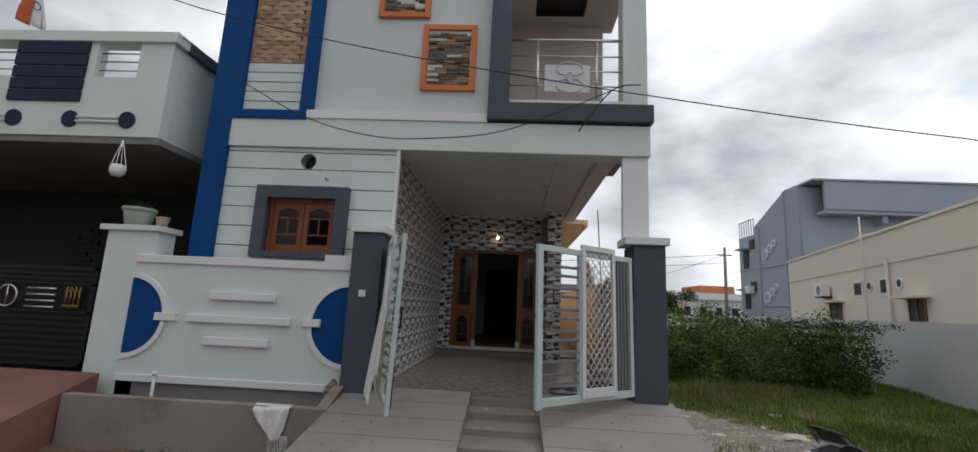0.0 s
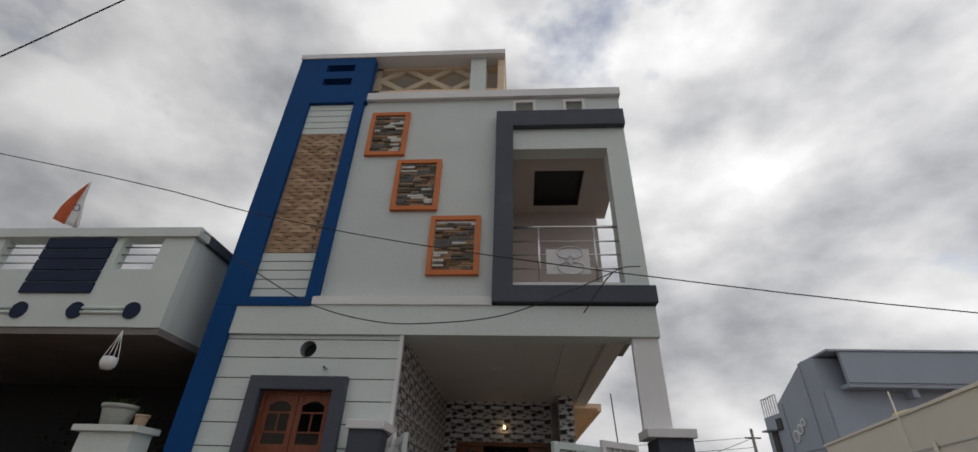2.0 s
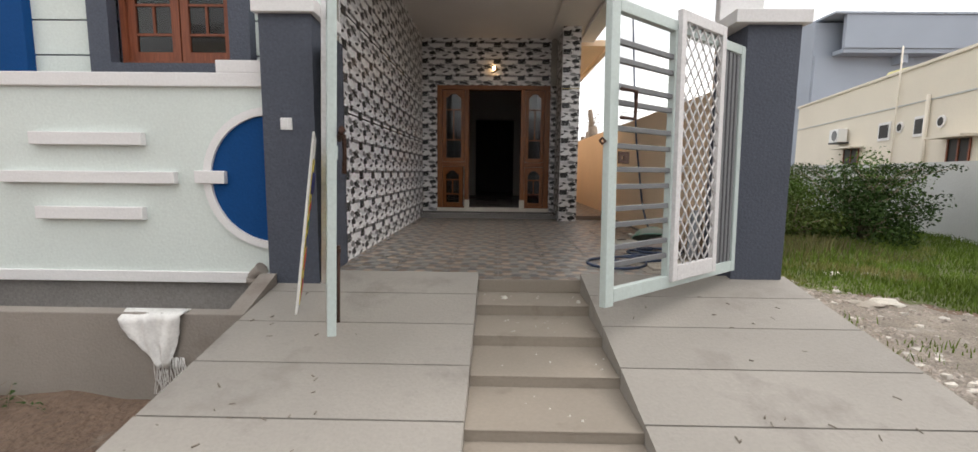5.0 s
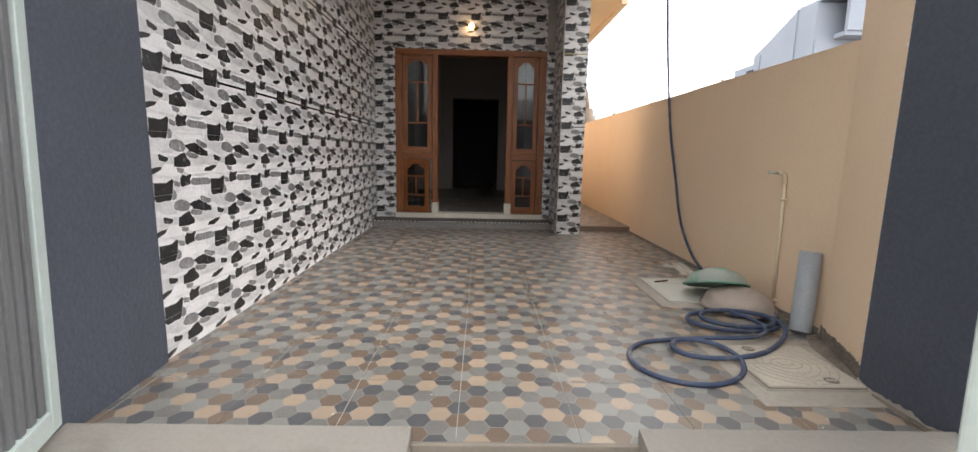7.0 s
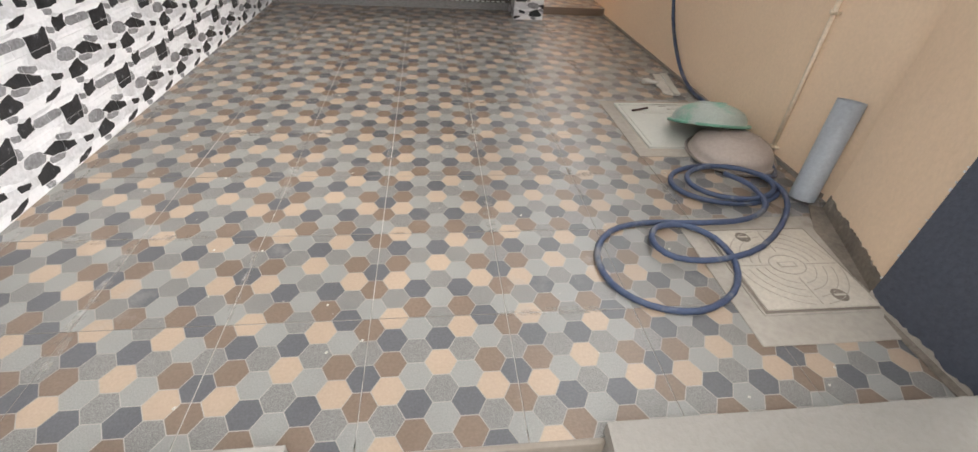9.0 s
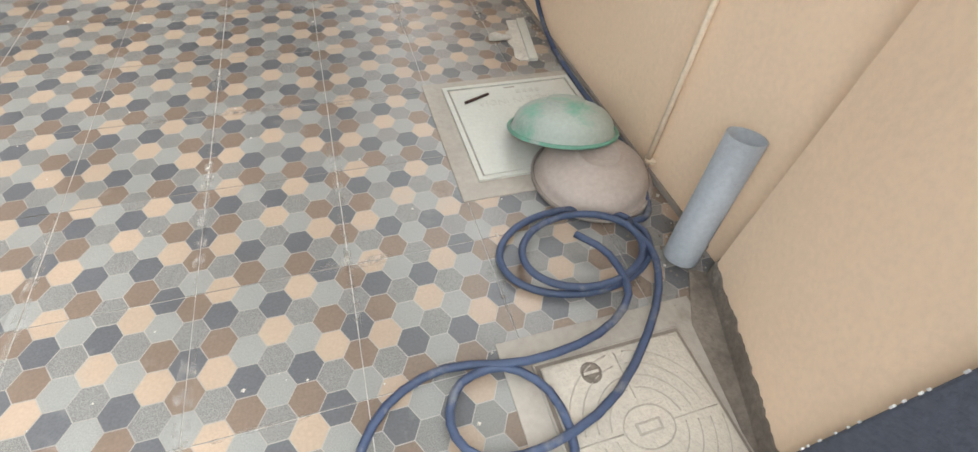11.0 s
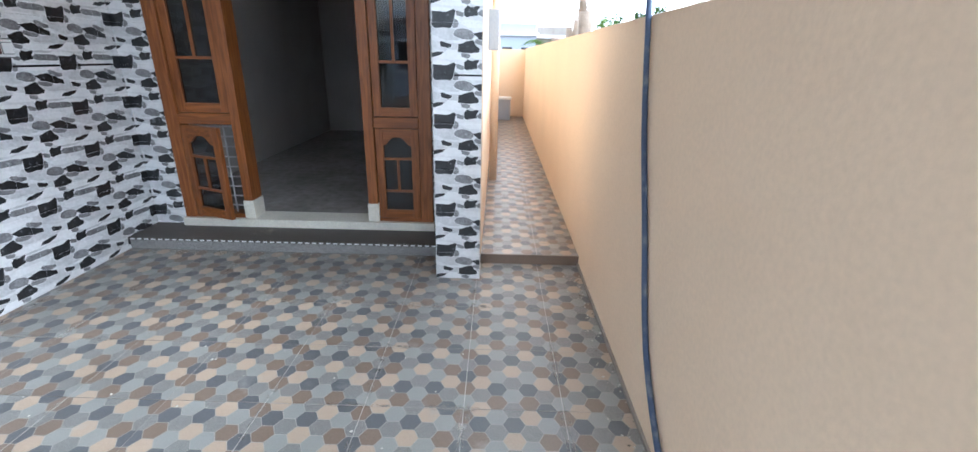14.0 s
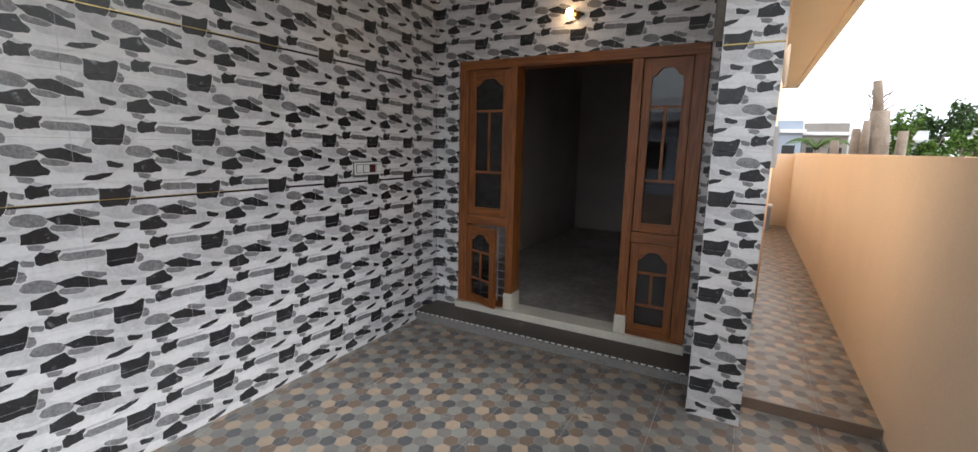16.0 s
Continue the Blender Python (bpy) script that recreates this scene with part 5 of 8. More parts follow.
run += [(1.93, -3.02, 0.05), (1.95, -3.14, 0.045), (1.86, -3.30, 0.035), (1.64, -3.49, 0.03), (1.42, -3.56, 0.03), (1.26, -3.54, 0.03), (1.21, -3.45, 0.03), (1.26, -3.36, 0.03), (1.38, -3.35, 0.03), (1.47, -3.44, 0.03), (1.48, -3.58, 0.022), (1.40, -3.71, R), (1.24, -3.785, R), (1.08, -3.75, R), (0.985, -3.64, R), (0.98, -3.49, R), (1.07, -3.36, R), (1.23, -3.305, R), (1.44, -3.355, 0.045), (1.66, -3.33, 0.04), (1.80, -3.24, 0.045), (1.80, -3.10, 0.06), (1.73, -3.00, 0.06)]
hose = thing("garden_hose", (1.6, -3.1, 0), "dusty blue garden hose hanging down and coiled on floor", "hose")
bm = bmesh.new()
tube(bm, smooth(hang, 4), R, 10)
part("hanging_length", bm, HOSE, hose)
bm = bmesh.new()
tube(bm, smooth(run, 3), R, 10)
part("coil", bm, HOSE, hose)

# dust, grit and plaster crumbs along the foot of the walls
rs = random.Random(44)
for nm, mt, lab, cnt in (("floor_grit", MANG, "brown grit swept along the foot of the wall", 420), ("plaster_crumbs", PLASTERW, "white plaster crumbs scattered on the floor tiles", 420)):
    bm = bmesh.new()
    for k in range(cnt):
        if k % 3 == 0:
            x, y = rs.uniform(-1.0, 1.15), 0.335 - abs(rs.gauss(0, 0.05))
        elif k % 3 == 1:
            x, y = XR - 0.012 - abs(rs.gauss(0, 0.05)), rs.uniform(-3.3, 0.1)
        else:
            x, y = 2.05 + rs.gauss(0, 0.07) if nm == "floor_grit" else rs.uniform(-1.0, 2.0), rs.gauss(-3.15, 0.15) if nm == "floor_grit" else rs.uniform(-4.1, 0.2)
        if x > XR - 0.008:
            continue
        q = rs.uniform(0.0015, 0.0065)
        vs = [bm.verts.new((x + q * dx * rs.uniform(0.6, 1.5), y + q * dy * rs.uniform(0.6, 1.5), 0.0012 + q * 0.7 * dz)) for dx, dy, dz in ((-1, -0.4, 0), (0.2, -1, 0), (1, 0.3, 0), (-0.2, 1, 0), (0, 0, 1))]
        for i in range(4):
            bm.faces.new((vs[i], vs[(i + 1) % 4], vs[4]))
    single(nm, bm, mt, lab, "grit", kind="stuff")

# ---------------------------------------------------------------- planter kerb in front of the compound wall
pl = thing("wall_planter", (-2.8, -4.8, G), "low cement kerb wall in front of the compound wall", "kerb wall", kind="structure")
part("kerb", boxes((-4.25, -1.39, -4.85, -4.74, G, -0.087), bev=0.008), CEMENT, pl)
bm = bmesh.new()
slab(bm, [(-4.84, G), (-4.40, G), (-4.40, 0.07), (-4.84, -0.087)], -1.50, -1.385, "x")
part("kerb_return", bm, CEMENT, pl)
part("channel_floor", boxes((-4.2, -1.5, -4.74, -4.24, G, -0.45)), CEMENT, pl)
pp = thing("waste_pipe", (-3.66, -4.33, -0.4), "thin white waste pipe with collar at the compound wall", "pipe")
bm = bmesh.new()
tube(bm, [(-3.66, -4.33, -0.45), (-3.66, -4.33, 0.07)], 0.018, 10)
part("pipe_length", bm, WHITEPL, pp)
bm = bmesh.new()
tube(bm, [(-3.66, -4.33, 0.05), (-3.66, -4.33, 0.10)], 0.026, 10)
part("collar", bm, WHITEPL, pp)
vp = thing("drain_stub", (-1.55, -4.36, -0.1), "short grey drain stub with collar beside the pillar", "pipe")
bm = bmesh.new()
tube(bm, [(-1.56, -4.36, -0.45), (-1.56, -4.36, 0.05), (-1.50, -4.37, 0.10)], 0.05, 14)
part("pipe_length", bm, CEMENT, vp)
bm = bmesh.new()
tube(bm, [(-1.56, -4.36, -0.01), (-1.56, -4.36, 0.03)], 0.06, 14)
part("collar", bm, CEMENT, vp)
# earth banked against the kerb, with weeds and a dry leaf
bm = bmesh.new()
bank = {}
for i in range(45):
    for j in range(12):
        x, v = -4.6 + i * 0.074, j / 11
        hgt = (0.115 - 0.022 * (x + 4.6)) * (1 - v) ** 1.6 + 0.05 * (1 - v) * noise.noise((x * 2.2, v * 3, 4.0)) + 0.014 * noise.noise((x * 9, v * 9, 1.0))
        bank[i, j] = bm.verts.new((x, -4.846 - 1.05 * v, G - 0.012 + max(0.0, hgt) * (1.0 if i < 44 else 0.3) + (0.0 if v == 1 else 0.016)))
for i in range(44):
    for j in range(11):
        f = bm.faces.new((bank[i, j], bank[i, j + 1], bank[i + 1, j + 1], bank[i + 1, j]))
        f.smooth = True
single("earth_bank", bm, EARTH, "brown earth banked against the cement kerb", "earth", kind="stuff")
rs = random.Random(31)
weed = thing("weed_clump", (-2.95, -5.0, G), "low dull green weed clump at the kerb foot", "weed")
bm = bmesh.new()
bl = bmesh.new()
for k in range(46):
    a, ln = rs.uniform(0, 6.28), rs.uniform(0.06, 0.20)
    o = Vector((-2.95 + rs.gauss(0, 0.20), -5.02 + rs.gauss(0, 0.05), G + 0.05))
    tip = o + Vector((math.cos(a) * ln * 0.8, math.sin(a) * ln * 0.5, ln * 0.7))
    tube(bm, [o, o.lerp(tip, 0.5) + Vector((0, 0, 0.02)), tip], [0.003, 0.0025, 0.0015], 4)
    for q in range(4):
        p = o.lerp(tip, 0.35 + 0.2 * q)
        d = Vector((rs.uniform(-1, 1), rs.uniform(-1, 1), rs.uniform(-0.2, 0.6))).normalized() * rs.uniform(0.02, 0.045)
        s_ = d.cross(Vector((0, 0, 1))) * 0.35
        bl.faces.new([bl.verts.new(c) for c in (p, p + d * 0.5 + s_, p + d, p + d * 0.5 - s_)])
part("stem", bm, BARK, weed)
part("foliage", bl, LEAF2, weed)
bm = bmesh.new()
lv = []
for k in range(9):
    q = k / 8
    w_ = 0.045 * math.sin(math.pi * min(1, 0.12 + q * 0.9)) + 0.004
    c = Vector((-3.62 + 0.34 * q, -5.22 + 0.10 * q, G + 0.06 + 0.05 * math.sin(q * 3.0)))
    lv.append([bm.verts.new(c + Vector((-0.3 * w_, w_, 0.018))), bm.verts.new(c), bm.verts.new(c + Vector((0.3 * w_, -w_, 0.022)))])
for a, b in zip(lv, lv[1:]):
    for i in range(2):
        bm.faces.new((a[i], a[i + 1], b[i + 1], b[i]))
DRYLEAF = material("dry_leaf", (0.33, 0.24, 0.13), 0.8, bump=0.2, big=9, big_amt=0.3)
dl = single("dry_leaf", bm, DRYLEAF, "large curled yellow-brown dry leaf on the earth", "leaf", at=(-3.45, -5.17, G))
sol = dl.modifiers.new("thick", "SOLIDIFY")
sol.thickness = 0.003
bm = bmesh.new()
for k in range(46):
    x, y = rs.choice((rs.uniform(-1.3, -0.5), rs.uniform(0.95, 2.2))), rs.uniform(-6.0, -4.4)
    a, ln = rs.uniform(0, 6.28), rs.uniform(0.008, 0.04)
    x2, y2 = x + math.cos(a) * ln, y + math.sin(a) * ln
    tube(bm, [(x, y, ramp_z(y) + 0.003), (x2, y2, ramp_z(y2) + 0.004)], rs.uniform(0.0015, 0.004), 5)
single("twig_litter", bm, MANG, "small dry twigs and grit strewn on the ramp", "litter", kind="stuff")
bm = bmesh.new()
for k in range(34):
    j = rs.choice((1, 1, 2, 2, 3, 4))
    x, y, q = rs.uniform(0.06, 0.77), NOSE[j][0] + rs.uniform(0.05, 0.30), rs.choice((0.004, 0.006, 0.009))
    if k == 0:
        x, y, q, j = 0.23, -4.36, 0.026, 1
    if k == 1:
        x, y, q, j = 0.74, -4.44, 0.020, 1
    vs = [bm.verts.new((x + q * dx * rs.uniform(0.7, 1.4), y + q * dy * rs.uniform(0.7, 1.4), NOSE[j][1] + q * 0.9 * dz)) for dx, dy, dz in ((-1, -0.4, 0), (0.2, -1, 0), (1, 0.3, 0), (-0.2, 1, 0), (0.3, 0.1, 1), (-0.4, 0, 0.8))]
    for f in ((0, 1, 5), (1, 4, 5), (1, 2, 4), (2, 3, 4), (3, 5, 4), (3, 0, 5)):
        bm.faces.new([vs[i] for i in f])
single("step_grit", bm, PLASTERW, "small stones and plaster crumbs on the steps", "grit", kind="stuff")
# torn sack over the kerb
sack = thing("torn_sack", (-1.95, -4.86, -0.3), "torn white woven sack with frayed threads over the kerb", "sack")
bm = bmesh.new()
nx, nz = 14, 12
rs = random.Random(8)
grid = []
for j in range(nz + 1):
    v = j / nz
    row = []
    for i in range(nx + 1):
        u = i / nx
        wl_ = 0.175 * (1 - v) ** 0.8 + 0.03
        x = -1.95 + 0.07 * v + (u - 0.5) * 2 * wl_
        z = -0.080 - 0.34 * v + 0.03 * (u - 0.3) * (1 - v)
        y = -4.858 - 0.016 * math.sin(u * 15 + v * 5) - 0.018 - (0.014 * rs.random())
        if j == 0:
            y, z = -4.79, -0.076
        row.append(bm.verts.new((x, y, z)))
    grid.append(row)
for j in range(nz):
    for i in range(nx):
        f = bm.faces.new((grid[j][i], grid[j][i + 1], grid[j + 1][i + 1], grid[j + 1][i]))
        f.smooth = True
sk = part("cloth", bm, SACK, sack)
sol = sk.modifiers.new("thick", "SOLIDIFY")
sol.thickness = 0.004
bm = bmesh.new()
for k in range(34):
    x = -1.895 + 0.085 * (k / 15 - 0.5)
    pts = [(x + 0.012 * rs.uniform(-1, 1) * q, -4.875 + 0.008 * rs.uniform(-1, 1), -0.36 - 0.045 * q - 0.035 * q * rs.random()) for q in range(5)]
    tube(bm, pts, 0.0022, 4)
part("fringe", bm, SACK, sack)
for x, y, s_ in ((-1.47, -6.02, 0.11), (-3.1, -6.1, 0.07)):
    bm = bmesh.new()
    bmesh.ops.create_icosphere(bm, subdivisions=2, radius=s_)
    for v in bm.verts:
        v.co = Vector((v.co.x * 1.1, v.co.y * 0.8, max(-0.02, v.co.z * 0.5))) * (0.8 + 0.4 * rs.random())
    bmesh.ops.translate(bm, verts=bm.verts[:], vec=(x, y, G + 0.02))
    single("paper_scrap", bm, SACK, "crumpled white paper scrap on the earth", "litter", at=(x, y, G))

# ---------------------------------------------------------------- neighbour on the left
nb = thing("neighbour_house", (-7.5, -1.5, G), "pale grey-green neighbour house with deep dark porch and parapet", "house", kind="structure")
LY = -4.25
for x0, x1, z0, z1 in ((-13.0, -6.40, 2.99, 3.82), (-6.40, -5.37, 2.99, 4.32), (-5.37, -4.20, 2.99, 3.82), (-4.66, -4.20, 3.82, 4.32), (-5.37, -5.26, 3.82, 4.32), (-7.9, -7.1, 3.82, 4.32), (-13.0, -8.6, 3.82, 4.32)):
    part("parapet_block", boxes((x0, x1, LY, LY + 0.15, z0, z1)), MINT, nb)
part("parapet_side", boxes((-4.35, -4.20, LY + 0.15, 4.0, 2.99, 4.32)), MINT_DARK, nb)
part("parapet_coping", boxes((-13, -4.13, LY - 0.05, LY + 0.2, 4.32, 4.47), bev=0.005), MINT, nb)
part("parapet_coping", boxes((-4.38, -4.13, LY + 0.2, 4.0, 4.32, 4.47), bev=0.005), SLATE, nb)
for x0, x1 in ((-6.40, -5.37), (-9.6, -8.6)):
    for k in range(5):
        z = 3.46 + 0.172 * k
        part("blue_panel_board", boxes((x0, x1, LY - 0.03, LY, z, z + 0.155), bev=0.003), NAVY, nb)
for x0, x1 in ((-5.26, -4.66), (-7.1, -6.40)):
    for z in (3.95, 4.08, 4.2):
        bm = bmesh.new()
        tube(bm, [(x0, LY + 0.07, z), (x1, LY + 0.07, z)], 0.012, 8)
        part("parapet_bar", bm, STEEL, nb)
for cx in (-7.05, -6.255, -5.455, -4.665):
    bm = bmesh.new()
    tube(bm, [(cx, LY + 0.01, 3.215), (cx, LY - 0.02, 3.215)], 0.115, 24)
    part("blue_disc", bm, NAVY, nb)
for x0, x1 in ((-7.05, -6.255), (-5.455, -4.665)):
    for z in (3.185, 3.245):
        bm = bmesh.new()
        tube(bm, [(x0 + 0.1, LY - 0.015, z), (x1 - 0.1, LY - 0.015, z)], 0.022, 10)
        part("relief_rod", bm, MINT, nb)
# dark slab and black floor put the deep porch's shade into their colour
part("porch_slab", boxes((-13, -4.20, LY + 0.02, 4.0, 2.90, 2.99)), PLINTH, nb)
part("porch_back_wall", boxes((-13, -3.8, -1.2, -1.0, G, 2.95)), BLACKTILE, nb)
part("porch_floor", boxes((-13, -3.85, LY + 0.1, -1.0, G, 0.02)), BLACKTILE, nb)
part("porch_side_wall", boxes((-4.05, -3.85, -3.2, -1.0, 0.02, 2.95)), BLACKTILE, nb)
part("porch_far_wall", boxes((-13.2, -13.0, LY, 4.0, G, 4.3)), MINT_DARK, nb)
part("house_body", boxes((-13, -4.4, -1.0, 4.0, G, 2.9)), MINT_DARK, nb)
BT = [mesh_of("cladding_stone", boxes((0, w, -0.02 - d, 0, 0, 0.07), bev=0.004), BLACKTILE) for w, d in ((0.28, 0.0), (0.40, 0.012), (0.2, 0.02))]
for r in range(30):
    x = -8.2 + 0.1 * (r % 3)
    while x < -5.6:
        k = rs.randrange(3)
        ob = new("cladding_stone", BT[k])
        ob.parent = nb
        ob.location = Vector((x, -1.2, 0.02 + r * 0.08)) - Vector((-7.5, -1.5, G))
        x += (0.29, 0.41, 0.21)[k]
# its gate pier with flower pots
pier = thing("pillar_neighbour", (-4.45, -4.35, 0), "pale mint gate pier with a wide cap", "gate pillar", kind="structure")
part("shaft", boxes((-4.64, -3.99, -4.24, -3.92, -0.2, 1.76), bev=0.006), MINT, pier)
part("cap", boxes((-4.72, -3.94, -4.29, -3.87, 1.76, 1.83), bev=0.006), MINT, pier)
def pot(name, x, y, z, r, h, mat, label, plant):
    p = thing(name, (x, y, z), label, "flower pot")
    bm = bmesh.new()
    lathe(bm, [(0.001, 0.0), (r * 0.72, 0.0), (r * 0.9, h * 0.75), (r * 0.88, h * 0.8), (r, h * 0.82), (r * 1.03, h), (r * 0.93, h), (r * 0.85, h * 0.85), (0.001, h * 0.82)], (x, y, z), 26)
    part("pot", bm, mat, p)
    bm = bmesh.new()
    for k in range(plant):
        a, q = rs.uniform(0, 6.28), rs.uniform(0.2, 1)
        tip = Vector((math.cos(a) * r * 1.5 * q, math.sin(a) * r * 1.5 * q, h + rs.uniform(0.0, 0.10)))
        base = Vector((math.cos(a) * r * 0.3, math.sin(a) * r * 0.3, h * 0.8))
        side = Vector((-math.sin(a), math.cos(a), 0)) * 0.008
        o = Vector((x, y, z))
        bm.faces.new([bm.verts.new(o + c) for c in (base - side, base + side, tip + side * 0.4, tip - side * 0.4)])
    part("plant", bm, LEAF2, p, "sparse dry stems")
pot("flower_pot", -4.40, -4.09, 1.83, 0.19, 0.24, TERRA, "large pale green flower pot with sparse dry stems", 60)
ap = thing("potted_palm", (-5.35, -2.2, 0.02), "potted palm with arching fronds in the shaded porch", "plant")
bm = bmesh.new()
lathe(bm, [(0.11, 0.0), (0.16, 0.26), (0.175, 0.27), (0.175, 0.30), (0.15, 0.30), (0.14, 0.24), (0.001, 0.24)], (-5.35, -2.2, 0.02), 20)
part("pot", bm, TERRA2, ap)
rs = random.Random(12)
bm = bmesh.new()
for k in range(11):
    a, ln = k * 0.571 + rs.uniform(-0.2, 0.2), rs.uniform(0.6, 0.95)
    rib = [Vector((-5.35 + math.cos(a) * ln * 0.75 * q, -2.2 + math.sin(a) * ln * 0.75 * q, 0.02 + 1.30 + 1.35 * ln * q - 0.85 * ln * q * q)) for q in (0, 0.2, 0.4, 0.6, 0.8, 1.0)]
    tube(bm, rib, [0.010, 0.008, 0.006, 0.005, 0.003, 0.002], 5)
    for q in range(1, 18):
        i_, f_ = min(4, int(q / 18 * 5)), q / 18 * 5 % 1
        p = rib[i_].lerp(rib[i_ + 1], f_)
        for s_ in (-1, 1):
            d = Vector((-math.sin(a) * s_ * 0.8 + math.cos(a) * 0.5, math.cos(a) * s_ * 0.8 + math.sin(a) * 0.5, -0.25)) * 0.2 * (1.15 - q / 18)
            n_ = Vector((math.cos(a), math.sin(a), 0)) * 0.014
            bm.faces.new([bm.verts.new(c) for c in (p, p + d * 0.5 + n_, p + d, p + d * 0.5 - n_)])
part("frond_crown", bm, LEAF, ap)
bm = bmesh.new()
for k in range(5):
    tube(bm, [(-5.35 + 0.05 * math.cos(k * 1.3), -2.2 + 0.05 * math.sin(k * 1.3), 0.02 + 0.2), (-5.35 + 0.02 * math.cos(k * 1.3), -2.2, 0.02 + 0.8), (-5.35, -2.2, 0.02 + 1.36)], [0.022, 0.018, 0.012], 7)
part("stem", bm, BARK, ap)
pot("flower_pot_small", -4.10, -4.06, 1.83, 0.08, 0.14, TERRA2, "small peach flower pot on the pier cap", 14)
# hanging pot
hp = thing("hanging_pot", (-4.62, -4.30, 2.48), "white pot hanging in a white rope sling under eaves", "hanging pot")
bm = bmesh.new()
lathe(bm, [(0.001, 0.0), (0.05, 0.003), (0.085, 0.05), (0.09, 0.10), (0.07, 0.15), (0.06, 0.155), (0.001, 0.15)], (-4.62, -4.30, 2.44), 22)
part("pot", bm, WHITEPL, hp)
for k in range(4):
    a = k * math.pi / 2 + 0.4
    bm = bmesh.new()
    tube(bm, [(-4.62, -4.30, 2.93), (-4.62 + 0.03 * math.cos(a), -4.30 + 0.03 * math.sin(a), 2.80), (-4.62 + 0.092 * math.cos(a), -4.30 + 0.092 * math.sin(a), 2.54), (-4.62 + 0.05 * math.cos(a), -4.30 + 0.05 * math.sin(a), 2.44)], 0.005, 6)
    part("rope", bm, WHITEPL, hp)
# black gate with brass bars
ng = thing("neighbour_gate", (-5.6, -4.4, 0.08), "black iron gate with brass bars and stacked slats", "gate")
for x0, x1 in ((-6.3, -4.66),):
    part("frame", boxes((x0, x0 + 0.05, -4.42, -4.38, 0.08, 1.28), (x1 - 0.05, x1, -4.42, -4.38, 0.08, 1.28), (x0, x1, -4.42, -4.38, 1.23, 1.28), (x0, x1, -4.42, -4.38, 0.08, 0.13), (x0, x1, -4.42, -4.38, 0.70, 0.73), (x0, x1, -4.42, -4.38, 1.05, 1.08)), IRON, ng)
    for k in range(7):
        part("slat", boxes((x0 + 0.05, x1 - 0.05, -4.41, -4.395, 0.155 + 0.078 * k, 0.20 + 0.078 * k), bev=0.004), IRON, ng)
    for k in range(2):
        part("slat", boxes((x0 + 0.05, x1 - 0.05, -4.41, -4.395, 1.10 + 0.06 * k, 1.14 + 0.06 * k), bev=0.004), IRON, ng)
    part("back_sheet", boxes((x0 + 0.03, x1 - 0.03, -4.385, -4.38, 0.1, 1.25)), IRON, ng)
for k in range(4):
    bm = bmesh.new()
    tube(bm, [(-5.00 + 0.055 * k, -4.43, 0.75), (-5.00 + 0.055 * k, -4.43, 1.03)], 0.012, 8)
    part("brass_bar", bm, BRASS, ng, "brass bar")
for z in (0.80, 0.98):
    part("brass_bar", boxes((-5.02, -4.81, -4.445, -4.43, z - 0.012, z + 0.012)), BRASS, ng)
for k in range(4):
    bm = bmesh.new()
    z = 0.77 + 0.075 * k
    tube(bm, [(-5.52, -4.43, z), (-5.14, -4.43, z)], 0.013, 8)
    part("steel_bar", bm, STEEL, ng, "bright steel bar")
bm = bmesh.new()
tube(bm, [(-5.78 + 0.13 * math.cos(a), -4.43, 0.89 + 0.13 * math.sin(a)) for a in [2 * math.pi * k / 24 for k in range(24)]], 0.012, 6, closed=True)
tube(bm, [(-5.78, -4.43, 0.76), (-5.78, -4.43, 1.02)], 0.01, 6)
part("ring_ornament", bm, STEEL, ng)
part("gate_extension", boxes((-9.5, -6.35, -4.42, -4.39, 0.08, 1.28)), IRON, ng)
ng.location.y += 0.17
# red-oxide ramp of the neighbour
nr = thing("ramp_neighbour", (-6.5, -5.5, G), "red oxide cement ramp of the neighbour house", "ramp", kind="structure")
bm = bmesh.new()
slab(bm, [(-4.40, 0.06), (-6.7, G + 0.01), (-6.7, G - 0.1), (-4.40, G)], -9.5, -4.27, "x")
part("ramp_body", bm, PINK, nr)
# flag on the parapet
fl = thing("flag", (-6.40, -4.1, 4.47), "saffron and white cloth flag with blue wheel drooping from pole", "flag")
bm = bmesh.new()
tube(bm, [(-6.30, -4.1, 4.40), (-6.50, -4.1, 5.46)], 0.008, 6)
part("pole", bm, STEEL, fl)
SAFF = material("saffron_cloth", (0.55, 0.12, 0.045), 0.8, bump=0.1, big=6, big_amt=0.2)
WHITEC = material("white_cloth", (0.66, 0.64, 0.62), 0.85, bump=0.1, big=6, big_amt=0.15)
def fold(u, v):
    """A place on the drooping cloth: u across, v down from the tip."""
    left = Vector((-6.51 - 0.20 * v - 0.075 * math.sin(math.pi * v) , 0, 5.45 - 0.72 * v))
    right = Vector((-6.50 + 0.20 * v, 0, 5.44 - 0.86 * v))
    p = left.lerp(right, u)
    p.y = -4.105 - 0.05 * v * math.sin(u * 9.0 + v * 2.0)
    return p
